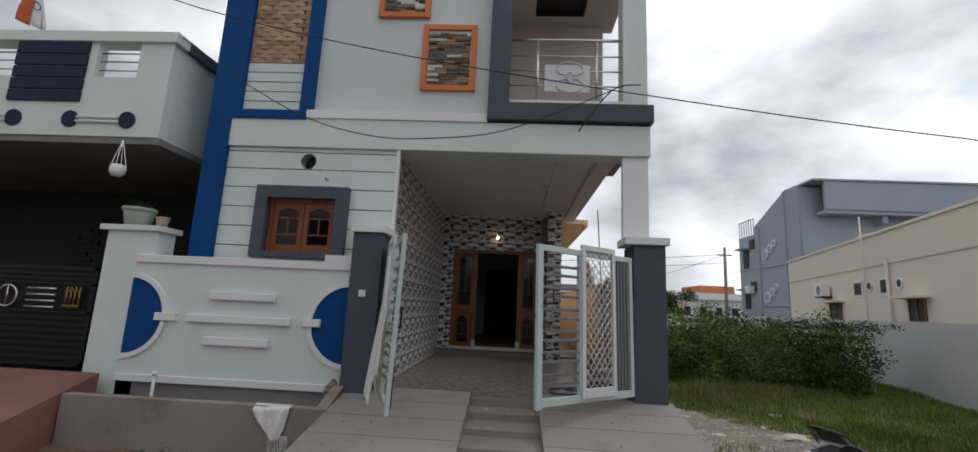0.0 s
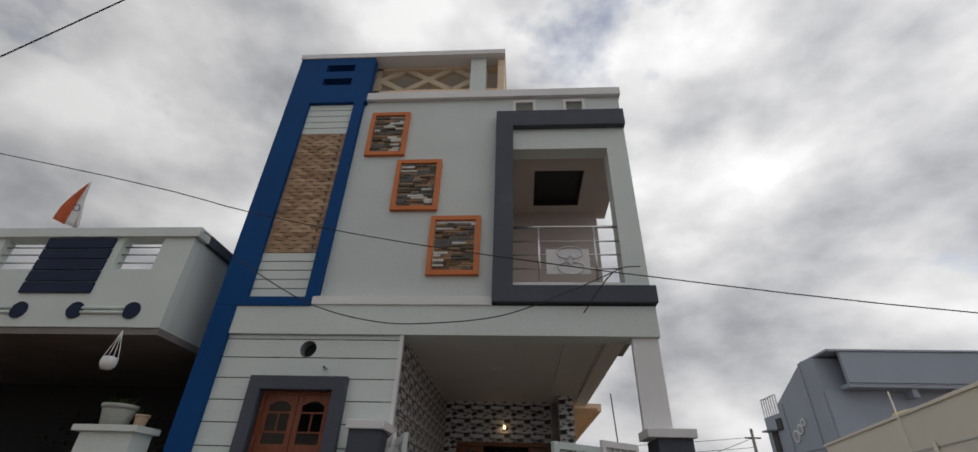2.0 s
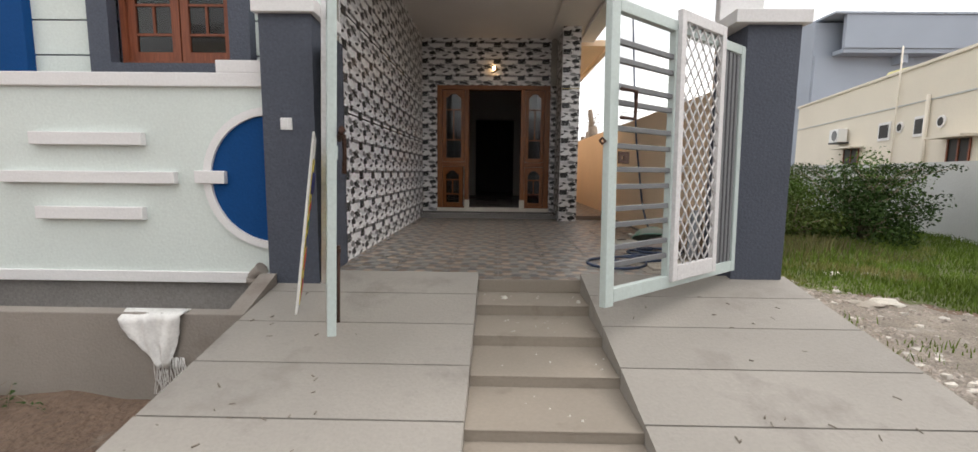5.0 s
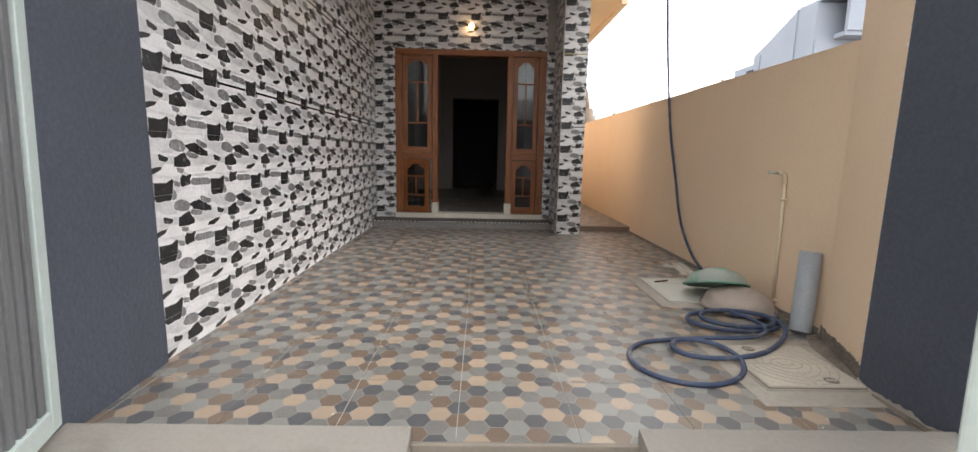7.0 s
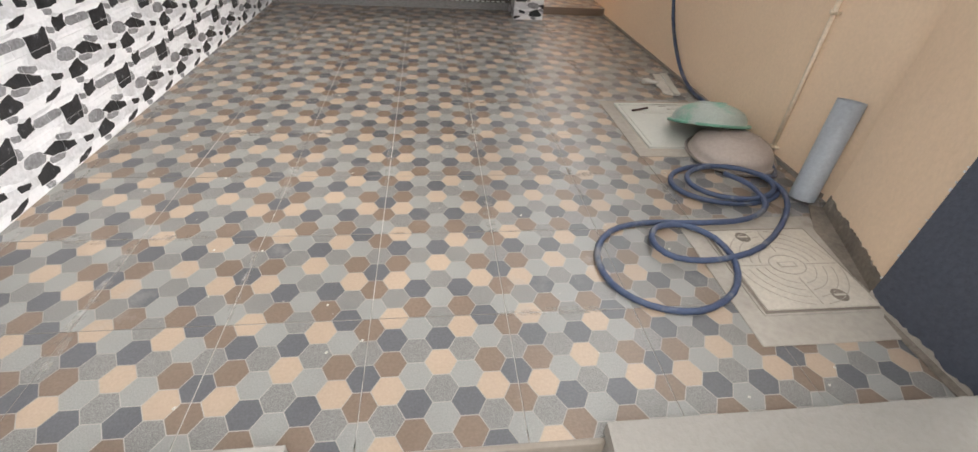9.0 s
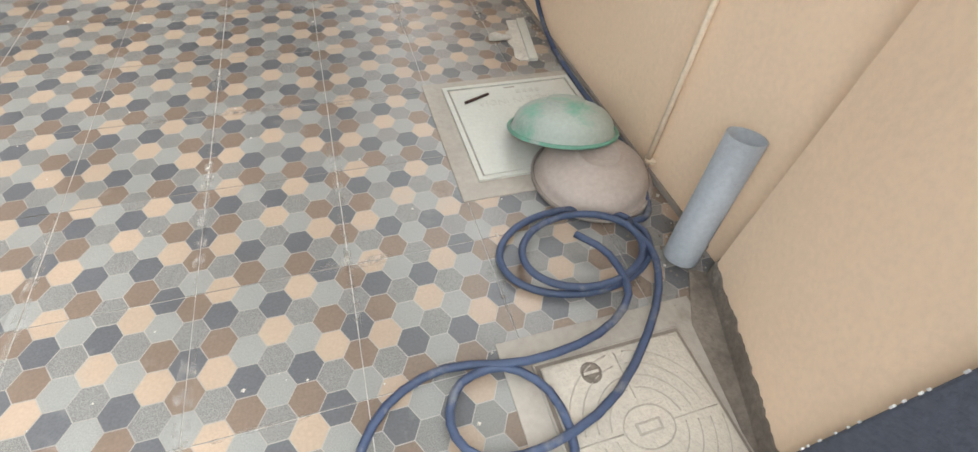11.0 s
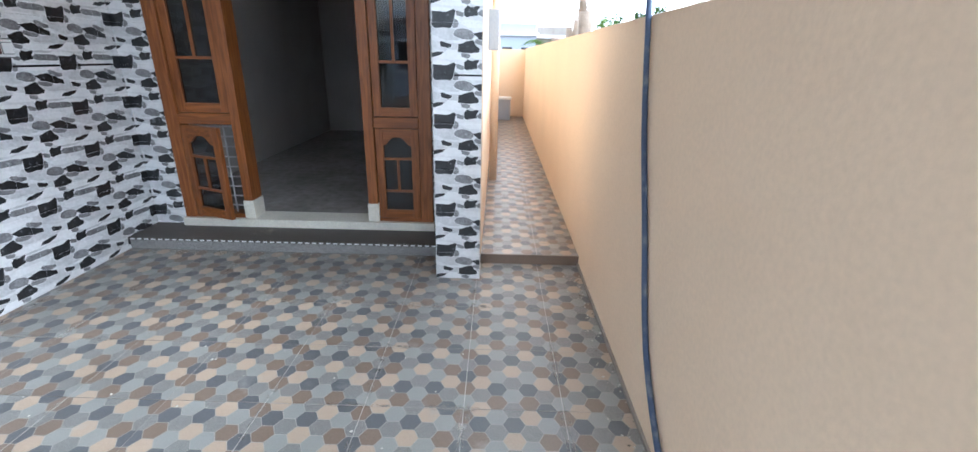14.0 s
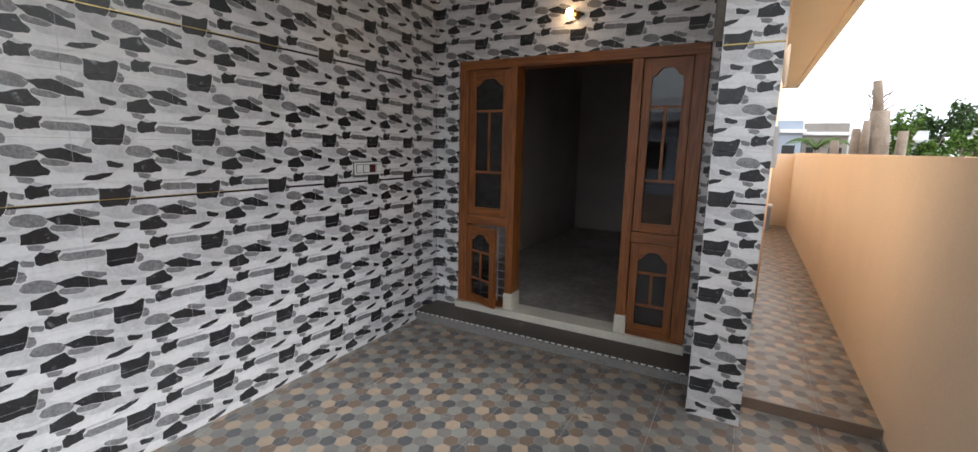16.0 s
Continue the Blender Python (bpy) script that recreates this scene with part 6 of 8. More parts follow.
for u0, u1, mt in ((0.0, 0.50, SAFF), (0.50, 1.0, WHITEC)):
    bm = bmesh.new()
    g_ = [[bm.verts.new(fold(u0 + (u1 - u0) * i / 6, 0.02 + 0.98 * j / 9)) for i in range(7)] for j in range(10)]
    for j in range(9):
        for i in range(6):
            f = bm.faces.new((g_[j][i], g_[j][i + 1], g_[j + 1][i + 1], g_[j + 1][i]))
            f.smooth = True
    o = part("cloth_band", bm, mt, fl)
    md = o.modifiers.new("thick", "SOLIDIFY")
    md.thickness = 0.003
bm = bmesh.new()
tube(bm, [fold(0.78 + 0.13 * math.cos(a), 0.60 + 0.075 * math.sin(a)) + Vector((0, -0.006, 0)) for a in [2 * math.pi * k / 20 for k in range(20)]], 0.007, 5, closed=True)
part("wheel_mark", bm, SIGNB, fl)

# ---------------------------------------------------------------- open lot, boundary wall and houses to the right
def fence_x(y):
    return 10.0 + 0.30 * y
bw = thing("wall_lot_boundary", (10.0, 3.0, G), "weathered grey plaster boundary wall of the open lot", "wall", kind="structure")
for ya, yb, h in ((-14, 2.0, 1.14), (2.0, 9.5, 1.16), (9.5, 15.0, 1.20), (15.0, 34.0, 1.22)):
    bm = bmesh.new()
    slab(bm, [(fence_x(ya), ya), (fence_x(yb), yb), (fence_x(yb) + 0.2, yb), (fence_x(ya) + 0.2, ya)], G, h, "z")
    part("wall_length", bm, FENCE, bw)

def oriented(m, *rows, bev=0.0):
    bm = boxes(*rows, bev=bev)
    bm.transform(m)
    return bm
# cream house: local x runs along its wall, -y faces the lot
CH = pose(13.8, 5.3, 0, 0, 0, math.degrees(math.atan2(1, 0.25)))
ch = thing("house_cream", (15, 12, G), "long single-storey cream painted house behind the lot wall", "house", kind="structure")
def chp(name, mat, *rows, label="", bev=0.0):
    return part(name, oriented(CH, *rows, bev=bev), mat, ch, label)
# along: 0 at the near reference, 14.8 at the far corner; local +y points to the lot
chp("wall", CREAM2, (-16, 14.8, -6, 0, G, 4.55))
chp("coping", CREAM2, (-16, 14.9, -0.1, 0.06, 4.55, 4.66), bev=0.01)
chp("string_course", FENCE, (-16, 14.8, 0, 0.03, 3.32, 3.36))
for a, z0, z1, w in ((5.75, 2.25, 2.75, 0.62), (3.62, 2.25, 2.75, 0.42)):
    chp("window_trim", WHITE, (a - w * 0.65, a + w * 0.65, 0, 0.04, z0 - 0.1, z1 + 0.1))
    chp("window_dark", DARK, (a - w / 2, a + w / 2, 0.04, 0.05, z0, z1))
    for k in range(3):
        chp("window_bar", IRON, (a - w / 2, a + w / 2, 0.05, 0.06, z0 + 0.11 + 0.14 * k, z0 + 0.13 + 0.14 * k))
for a, w in ((8.2, 1.3), (1.58, 0.95)):
    chp("window_dark", DARK, (a - w / 2, a + w / 2, 0.0, 0.02, 1.0, 1.95))
    chp("sunshade", CREAM2, (a - w / 2 - 0.35, a + w / 2 + 0.3, 0.0, 0.5, 1.97, 2.05))
    for k in range(3):
        chp("window_post", REDWOOD, (a - w / 2 + w * k / 2 - 0.03, a - w / 2 + w * k / 2 + 0.03, 0.02, 0.05, 1.0, 1.95))
for a, z in ((4.73, 2.57), (2.50, 2.55)):
    bm = bmesh.new()
    tube(bm, [(a, 0.0, z), (a, 0.05, z)], 0.20, 22)
    bm.transform(CH)
    part("round_vent", bm, WHITE, ch)
    bm = bmesh.new()
    tube(bm, [(a, 0.045, z), (a, 0.056, z)], 0.14, 22)
    bm.transform(CH)
    part("vent_dark", bm, DARK, ch)
for a in (4.95, 3.15):
    bm = bmesh.new()
    tube(bm, [(a, 0.09, G), (a, 0.09, 5.5 if a > 4 else 3.5)], 0.03 if a > 4 else 0.06, 8)
    bm.transform(CH)
    part("down_pipe", bm, CREAM2, ch)
ac = thing("air_conditioner", (15.9, 14.0, 2.2), "white outdoor air conditioner unit on a wall bracket", "air conditioner")
part("casing", oriented(CH, (8.55, 9.45, 0.08, 0.45, 2.28, 2.88), bev=0.03), WHITEPL, ac)
bm = bmesh.new()
tube(bm, [(8.9, 0.45, 2.58), (8.9, 0.47, 2.58)], 0.23, 24)
bm.transform(CH)
part("fan_grille", bm, GATEG, ac)
part("bracket", oriented(CH, (8.55, 9.45, 0.0, 0.45, 2.22, 2.28)), IRON, ac)
bm = bmesh.new()
lathe(bm, [(0.9, 0), (0.95, 0.5), (0.75, 0.85), (0.2, 1.0), (0.001, 1.0)], tuple(CH @ Vector((8.5, -2.0, 4.4))), 24)
single("water_tank", bm, material("tank_yellow", (0.55, 0.50, 0.20), 0.6), "pale yellow plastic roof water tank", "water tank")

# tall grey house
gh = thing("house_grey", (30, 32, G), "three-storey blue-grey house with deep roof overhang", "house", kind="structure")
bm = bmesh.new()
slab(bm, [(37.5, G), (27.5, G), (27.5, 11.7), (29.2, 11.9), (34.5, 9.6), (34.5, 8.9), (37.5, 8.9)], 23.0, 32.0, "x")
part("wall_side", bm, GREYPAINT, gh)
part("wall_front", boxes((23.04, 46.0, 27.3, 27.48, G, 9.3)), GREYPAINT, gh)
part("overhang", boxes((24.2, 46.0, 26.2, 27.3, 9.3, 9.6), (24.2, 46, 26.1, 26.4, 9.6, 11.85), bev=0.02), GREYPAINT, gh)
part("roof_edge", boxes((23.3, 46.0, 26.0, 29.2, 11.86, 12.0)), GREYPAINT, gh)
for x in (28.5, 33.5):
    part("bracket", boxes((x, x + 0.4, 26.4, 27.6, 8.7, 9.3)), GREYPAINT, gh)
part("string_course", boxes((22.93, 23.0, 27.6, 37.5, 5.6, 5.72)), GREYPAINT, gh)
part("string_course", boxes((22.93, 23.0, 27.6, 37.5, 2.2, 2.3)), GREYPAINT, gh)
for y in (29.4, 33.6):
    part("down_pipe", boxes((22.9, 23.0, y, y + 0.12, G, 11.8 if y < 30 else 9.5)), GREYPAINT, gh)
for z in (3.0, 6.8):
    for k, y in enumerate((32.7, 31.9, 31.25)):
        bm = bmesh.new()
        tube(bm, [(23.0, y, z + 0.42 * k), (22.9, y, z + 0.42 * k)], 0.46 - 0.08 * k, 20)
        part("round_window_rim", bm, WHITEPL, gh)
        bm = bmesh.new()
        tube(bm, [(22.92, y, z + 0.42 * k), (22.88, y, z + 0.42 * k)], 0.34 - 0.07 * k, 20)
        part("round_window_dark", bm, GREYPAINT, gh)
for y, z in ((35.7, 5.9), (35.7, 2.0), (34.5, 7.6), (34.5, 3.6)):
    hh = 1.7 if y > 35 else 0.9
    part("window_dark", boxes((22.9, 23.0, y, y + 0.9, z, z + hh)), DARK, gh)
    if y > 35:
        part("sunshade", boxes((22.2, 23.0, y - 0.3, y + 1.2, z + hh, z + hh + 0.12)), GREYPAINT, gh)
part("ac_unit", boxes((22.4, 22.9, 34.7, 35.6, 3.4, 4.1), bev=0.05), WHITEPL, gh)
for k in range(7):
    part("roof_rail", boxes((23.0, 23.08, 34.6 + 0.45 * k, 34.68 + 0.45 * k, 8.9, 10.4)), WHITE, gh)
part("roof_rail", boxes((23.0, 23.08, 34.6, 37.5, 10.4, 10.5)), WHITE, gh)

# utility pole, far orange house
up_ = thing("utility_pole", (18.2, 30.0, G), "grey concrete utility pole with cross arm and wires", "utility pole")
bm = bmesh.new()
tube(bm, [(18.2, 30, G), (18.2, 30, 6.9)], [0.17, 0.11], 8)
part("pole", bm, CEMENT, up_)
part("cross_arm", boxes((17.6, 18.8, 29.95, 30.05, 6.2, 6.3)), IRON, up_)
for z, x1, y1 in ((6.3, -10, 44), (6.25, 20, 90), (5.6, -4, 40)):
    bm = bmesh.new()
    pts = [(18.2 + (x1 - 18.2) * k / 12, 30 + (y1 - 30) * k / 12, z - 1.6 * (k / 12) * (1 - k / 12)) for k in range(13)]
    tube(bm, pts, 0.022, 4)
    part("wire", bm, CABLE, up_)
oh = thing("house_orange", (27, 62, G), "far two-storey house with orange corner and small windows", "house", kind="structure")
ORH = material("orange_house_paint", (0.50, 0.17, 0.07), 0.8, bump=0.1)
part("wall", boxes((22.5, 32.0, 62, 70, G, 4.6)), WHITE, oh)
part("orange_wing", boxes((28.0, 33.0, 60.5, 68, G, 5.6)), ORH, oh)
part("balcony", boxes((28.0, 33.0, 59.8, 60.5, 1.8, 2.6)), CREAM2, oh)
for k in range(5):
    part("window_dark", boxes((23.0 + k * 1.0, 23.5 + k * 1.0, 61.9, 62, 2.6, 3.4)), DARK, oh)
part("window_dark", boxes((29.2, 30.4, 60.4, 60.5, 2.7, 4.3)), DARK, oh)

# ---------------------------------------------------------------- plants
def leaves(bm, rnd, centre, spread, count, size, droop=0.2):
    c, sp = Vector(centre), Vector(spread)
    for _ in range(count):
        d = Vector((rnd.gauss(0, 1), rnd.gauss(0, 1), rnd.gauss(0, 1)))
        d = d.normalized() * (rnd.random() ** 0.45)
        p = c + Vector((d.x * sp.x, d.y * sp.y, d.z * sp.z))
        a = Vector((rnd.uniform(-1, 1), rnd.uniform(-1, 1), rnd.uniform(-0.8, 0.5) - droop)).normalized()
        b = a.cross(Vector((rnd.uniform(-1, 1), rnd.uniform(-1, 1), rnd.uniform(-1, 1)))).normalized()
        l = size * rnd.uniform(0.6, 1.3)
        v = [bm.verts.new(p), bm.verts.new(p + a * l * 0.5 + b * l * 0.28), bm.verts.new(p + a * l), bm.verts.new(p + a * l * 0.5 - b * l * 0.28)]
        bm.faces.new(v)
LEAF3 = material("olive_leaf", (0.075, 0.105, 0.026), 0.75, sheen=0.15, bump=0.0, big=0.7, big_amt=0.4, fine=12, fine_amt=0.4)
def shrub(name, x, y, h, r, seed, mat, label, n=1500, size=0.085, clumps=9):
    rnd = random.Random(seed)
    t = thing(name, (x, y, G), label, "shrub", "shrubs in the open lot")
    bm, bl = bmesh.new(), bmesh.new()
    for k in range(clumps):
        a = rnd.uniform(0, 6.28)
        q = rnd.uniform(0.15, 1.0)
        tip = Vector((x + math.cos(a) * r * q, y + math.sin(a) * r * q, G + h * rnd.uniform(0.10, 1.0) * (1.1 - 0.40 * q)))
        mid = Vector((x, y, G)).lerp(tip, 0.5) + Vector((0, 0, h * 0.12))
        tube(bm, [(x, y, G), mid, tip], [0.03, 0.018, 0.006], 5)
        leaves(bl, rnd, tip, (r * 0.42, r * 0.42, h * 0.24), n // clumps, size)
    part("stem", bm, BARK, t)
    part("foliage", bl, mat, t)
    return t
for i, (x, y, h, r) in enumerate(((4.6, 3.6, 1.0, 1.0), (6.0, 4.4, 1.35, 1.1), (7.3, 3.6, 0.95, 1.2), (8.4, 3.0, 1.45, 1.15), (9.3, 4.0, 2.1, 1.0), (5.3, 6.4, 1.35, 1.2), (6.9, 6.6, 1.2, 1.4), (8.6, 6.0, 1.6, 1.2), (9.6, 7.6, 2.0, 1.2), (4.4, 7.4, 1.95, 1.1), (7.6, 9.3, 1.9, 1.5), (5.2, 10.5, 2.0, 1.6), (9.9, 10.5, 1.9, 1.4), (7.0, 14.0, 2.2, 1.8), (10.5, 15.0, 2.2, 1.7), (5.5, 18.0, 2.4, 2.0), (9.0, 20.0, 2.5, 2.2), (12.5, 21.0, 2.6, 2.0))):
    shrub("shrub", x, y, h, r, 20 + i, (LEAF2, LEAF, LEAF3)[i % 3], "wild green shrub with small leaves in the lot" if i % 3 else "dark green wild shrub in the open lot", n=5200 if y < 9 else 1300, size=0.078 if y < 9 else 0.16, clumps=20)
# thorny bush with long arching twigs
th = thing("thorn_bush", (8.6, 3.4, G), "tall feathery thorn bush with long arching twigs", "shrub")
rnd = random.Random(77)
bm, bl = bmesh.new(), bmesh.new()
for k in range(26):
    a = rnd.uniform(0, 6.28)
    ln = rnd.uniform(1.0, 2.1)
    o = Vector((8.6 + rnd.uniform(-0.5, 0.5), 3.4 + rnd.uniform(-0.4, 0.4), G + 0.7))
    d = Vector((math.cos(a), math.sin(a), 0))
    pts = [o + d * ln * q * 0.7 + Vector((0, 0, 1.75 * q - 0.75 * q * q)) for q in (0, 0.25, 0.5, 0.75, 1.0)]
    tube(bm, pts, [0.014, 0.010, 0.007, 0.005, 0.003], 4)
    for q in range(1, 5):
        leaves(bl, rnd, pts[q], (0.20, 0.20, 0.08), 34, 0.055)
part("twig_cluster", bm, BARK, th)
part("foliage", bl, LEAF2, th)

# grass and litter on the lot
rnd = random.Random(5)
def turf_limit(x):
    return max(-3.3, 0.1 - 0.95 * (x - 2.7)) - 0.1 * max(0, x - 6.3)
turf = bmesh.new()
cell, tv = 0.22, {}
def turf_vert(i, j):
    if (i, j) not in tv:
        tv[i, j] = turf.verts.new((2.4 + i * cell + 0.06 * noise.noise((i * 0.7, j * 0.7, 1.0)), -4.2 + j * cell + 0.06 * noise.noise((i * 0.7, j * 0.7, 5.0)), G + 0.006))
    return tv[i, j]
for i in range(76):
    for j in range(130):
        x, y = 2.4 + (i + 0.5) * cell, -4.2 + (j + 0.5) * cell
        if y > turf_limit(x) + 0.5 * noise.noise((x * 0.9, y * 0.9, 0)) + 0.25 * noise.noise((x * 3, y * 3, 0)) and x < fence_x(y) + 0.1:
            turf.faces.new((turf_vert(i, j), turf_vert(i + 1, j), turf_vert(i + 1, j + 1), turf_vert(i, j + 1)))
TURF = material("grassy_soil", (0.095, 0.11, 0.038), 0.95, bump=0.8, bump_scale=18, big=0.9, big_amt=0.35, fine=20, fine_amt=0.35, far=0.05)
single("grass_ground", turf, TURF, "rough green turf under tall grass", "grass", kind="stuff")
bm = bmesh.new()
def blade(x, y, h, w):
    a = rnd.uniform(0, 6.28)
    lean = Vector((math.cos(a), math.sin(a), 0)) * h * rnd.uniform(0.1, 0.5)
    s_ = Vector((-math.sin(a), math.cos(a), 0)) * w
    o = Vector((x, y, G))
    v = [bm.verts.new(o - s_), bm.verts.new(o + s_), bm.verts.new(o + lean * 0.4 + Vector((0, 0, h * 0.6)) + s_ * 0.6), bm.verts.new(o + lean + Vector((0, 0, h)))]
    bm.faces.new((v[0], v[1], v[2]))
    bm.faces.new((v[0], v[2], v[3]))
for _ in range(42000):
    y = -3.6 + 11 * rnd.random() ** 1.5
    x = rnd.uniform(2.6, fence_x(y))
    lim = turf_limit(x)
    if y < lim + 0.5 * noise.noise((x * 0.9, y * 0.9, 0)):
        continue
    k = 0.5 + 0.8 * noise.noise((x * 0.6, y * 0.6, 3.0))
    blade(x, y, max(0.05, (0.06 + 0.085 * k) * rnd.uniform(0.4, 1.5) * min(1, 0.35 + (y - lim) * 0.5)), 0.009)
for _ in range(420):
    cx, cy = rnd.choice(((3.4, -3.9), (4.1, -3.6), (5.3, -4.4), (3.0, -3.3), (6.4, -4.6), (3.6, -3.0), (3.0, -3.6)))
    blade(cx + rnd.gauss(0, 0.22), cy + rnd.gauss(0, 0.10), rnd.uniform(0.03, 0.11), 0.007)
single("grass", bm, GRASS, "tall uneven green grass of the open lot", "grass", kind="stuff")
bm = bmesh.new()
for _ in range(17000):
    x = 2.37 + abs(rnd.gauss(0, 1.3))
    y = rnd.uniform(-7.5, 0.2)
    if y > turf_limit(x) + 0.35 or noise.noise((x * 1.3, y * 1.3, 8.0)) < -0.25:
        continue
    s_ = rnd.choice((0.007, 0.010, 0.014, 0.018, 0.025, 0.035, 0.05))
    a, b, c = s_ * rnd.uniform(0.6, 1.4), s_ * rnd.uniform(0.6, 1.4), s_ * rnd.uniform(0.3, 0.8)
    vs = [bm.verts.new((x + a * dx, y + b * dy, G + (0.0 if dz == 0 else c))) for dx, dy, dz in ((-1, -0.4, 0), (0.2, -1, 0), (1, 0.3, 0), (-0.2, 1, 0), (rnd.uniform(-0.4, 0.4), rnd.uniform(-0.4, 0.4), 1))]
    for i in range(4):
        bm.faces.new((vs[i], vs[(i + 1) % 4], vs[4]))
soil = bmesh.new()
sv = {}
def soil_vert(i, j):
    if (i, j) not in sv:
        sv[i, j] = soil.verts.new((2.33 + i * 0.2 + (0.07 * noise.noise((i * 0.9, j * 0.9, 2.0)) if i else 0), -8.0 + j * 0.2 + 0.07 * noise.noise((i * 0.9, j * 0.9, 7.0)), G + 0.004 + 0.012 * max(0, noise.noise((i * 0.5, j * 0.5, 4.0)))))
    return sv[i, j]
for i in range(24):
    for j in range(44):
        x, y = 2.43 + i * 0.2, -7.9 + j * 0.2
        if y < turf_limit(x) + 0.6 + 0.4 * noise.noise((x, y, 3)) and x < 5.2 + 1.4 * noise.noise((x * 0.7, y * 0.7, 9)) and y > -7.2 + 1.0 * noise.noise((x * 0.8, y * 0.8, 5)):
            f = soil.faces.new((soil_vert(i, j), soil_vert(i + 1, j), soil_vert(i + 1, j + 1), soil_vert(i, j + 1)))
            f.smooth = True
SOIL = material("gritty_rubble_soil", (0.235, 0.205, 0.172), 0.95, bump=0.9, bump_scale=30, big=2.2, big_amt=0.25, fine=45, fine_amt=0.3, stain=(0.34, 0.31, 0.275), stain_at=0.56, stain_scale=4, far=0.04)
single("rubble_soil", soil, SOIL, "grey-brown gritty soil mixed with building rubble", "soil", kind="stuff")
GRAVEL = material("gravel", (0.325, 0.285, 0.25), 0.95, bump=0.3, big=6, big_amt=0.3, fine=30, fine_amt=0.4)
single("gravel", bm, GRAVEL, "loose grey-brown gravel and building grit", "gravel", kind="stuff")
bm = bmesh.new()
for _ in range(700):
    x, y = rnd.uniform(-9, 1.0), rnd.uniform(-9, -4.9)
    if -1.45 < x < 2.4 and y > -6.2:
        continue
    s_ = rnd.choice((0.008, 0.012, 0.02))
    vs = [bm.verts.new((x + s_ * dx, y + s_ * dy, G + s_ * 0.6 * dz)) for dx, dy, dz in ((-1, -0.4, 0), (0.2, -1, 0), (1, 0.3, 0), (-0.2, 1, 0), (0, 0, 1))]
    for i in range(4):
        bm.faces.new((vs[i], vs[(i + 1) % 4], vs[4]))
single("grit", bm, GRAVEL, "scattered grit on the earth", "grit", kind="stuff")
bm = bmesh.new()
for _ in range(330):
    x, y = 2.42 + abs(rnd.gauss(0, 0.95)), rnd.uniform(-5.2, 0.0)
    if y > turf_limit(x) + 0.3:
        continue
    s_, a, h_ = rnd.uniform(0.025, 0.085), rnd.uniform(0, 6.28), rnd.uniform(0.006, 0.03)
    lo_, hi_ = [], []
    for q in range(5):
        w_ = a + q * 1.257 + rnd.uniform(-0.3, 0.3)
        rr_ = s_ * rnd.uniform(0.6, 1.1)
        lo_.append(bm.verts.new((x + rr_ * math.cos(w_), y + 0.7 * rr_ * math.sin(w_), G)))
        hi_.append(bm.verts.new((x + 0.85 * rr_ * math.cos(w_), y + 0.6 * rr_ * math.sin(w_), G + h_ * rnd.uniform(0.7, 1.4))))
    bm.faces.new(hi_)
    for q in range(5):
        bm.faces.new((lo_[q], lo_[(q + 1) % 5], hi_[(q + 1) % 5], hi_[q]))
CHIP = material("broken_plaster_chip", (0.50, 0.47, 0.43), 0.9, bump=0.3, big=4, big_amt=0.5, fine=25, fine_amt=0.2)
single("plaster_chips", bm, CHIP, "broken plaster and stone chips beside the ramp", "rubble", kind="stuff")
bm = bmesh.new()
for _ in range(3000):
    x, y = rnd.uniform(2.8, 7.6), rnd.gauss(1.7, 0.8)
    if noise.noise((x * 0.8, y * 0.8, 12.0)) < -0.1:
        continue
    blade(x, y, rnd.uniform(0.06, 0.30) * (1.0 + 0.6 * noise.noise((x, y, 2.0))), 0.007)
DRYG = material("dry_grass_blade", (0.145, 0.14, 0.055), 0.85, bump=0.0, big=1.5, big_amt=0.4, fine=9, fine_amt=0.3)
single("dry_grass", bm, DRYG, "dull olive half-dry grass before the shrubs", "grass", kind="stuff")
for k in range(14):
    x, y = ((3.2, -2.9), (3.6, -2.3), (4.4, -2.2), (4.75, -2.25), (4.5, -2.3), (2.9, -2.2), (5.3, -4.2), (5.3, -0.6), (5.85, -0.6), (6.2, -4.4), (3.0, -2.6), (4.6, -3.6), (2.8, -3.0), (3.8, -4.5))[k]
    s_ = (0.08, 0.08, 0.09, 0.15, 0.12, 0.06, 0.08, 0.10, 0.09, 0.08, 0.07, 0.05, 0.06, 0.05)[k]
    bm = bmesh.new()
    bmesh.ops.create_icosphere(bm, subdivisions=2, radius=s_)
    for v in bm.verts:
        v.co = Vector((v.co.x * 1.3, v.co.y, max(-0.1 * s_, v.co.z * 0.35))) * (0.75 + 0.5 * rnd.random())
    bmesh.ops.translate(bm, verts=bm.verts[:], vec=(x, y, G + 0.08 * s_))
    single("rubble_lump", bm, PLASTERW if k % 2 else CONC, "pale lump of broken plaster on the gravel" if k % 2 == 0 else "off-white lump of dried plaster on the gravel", "rubble", "rubble on the lot", at=(x, y, G))
# bare trunks above the passage wall
st = thing("cut_tree", (3.65, 9.5, G), "cut-off peeling tree trunk with bare stubs", "tree")
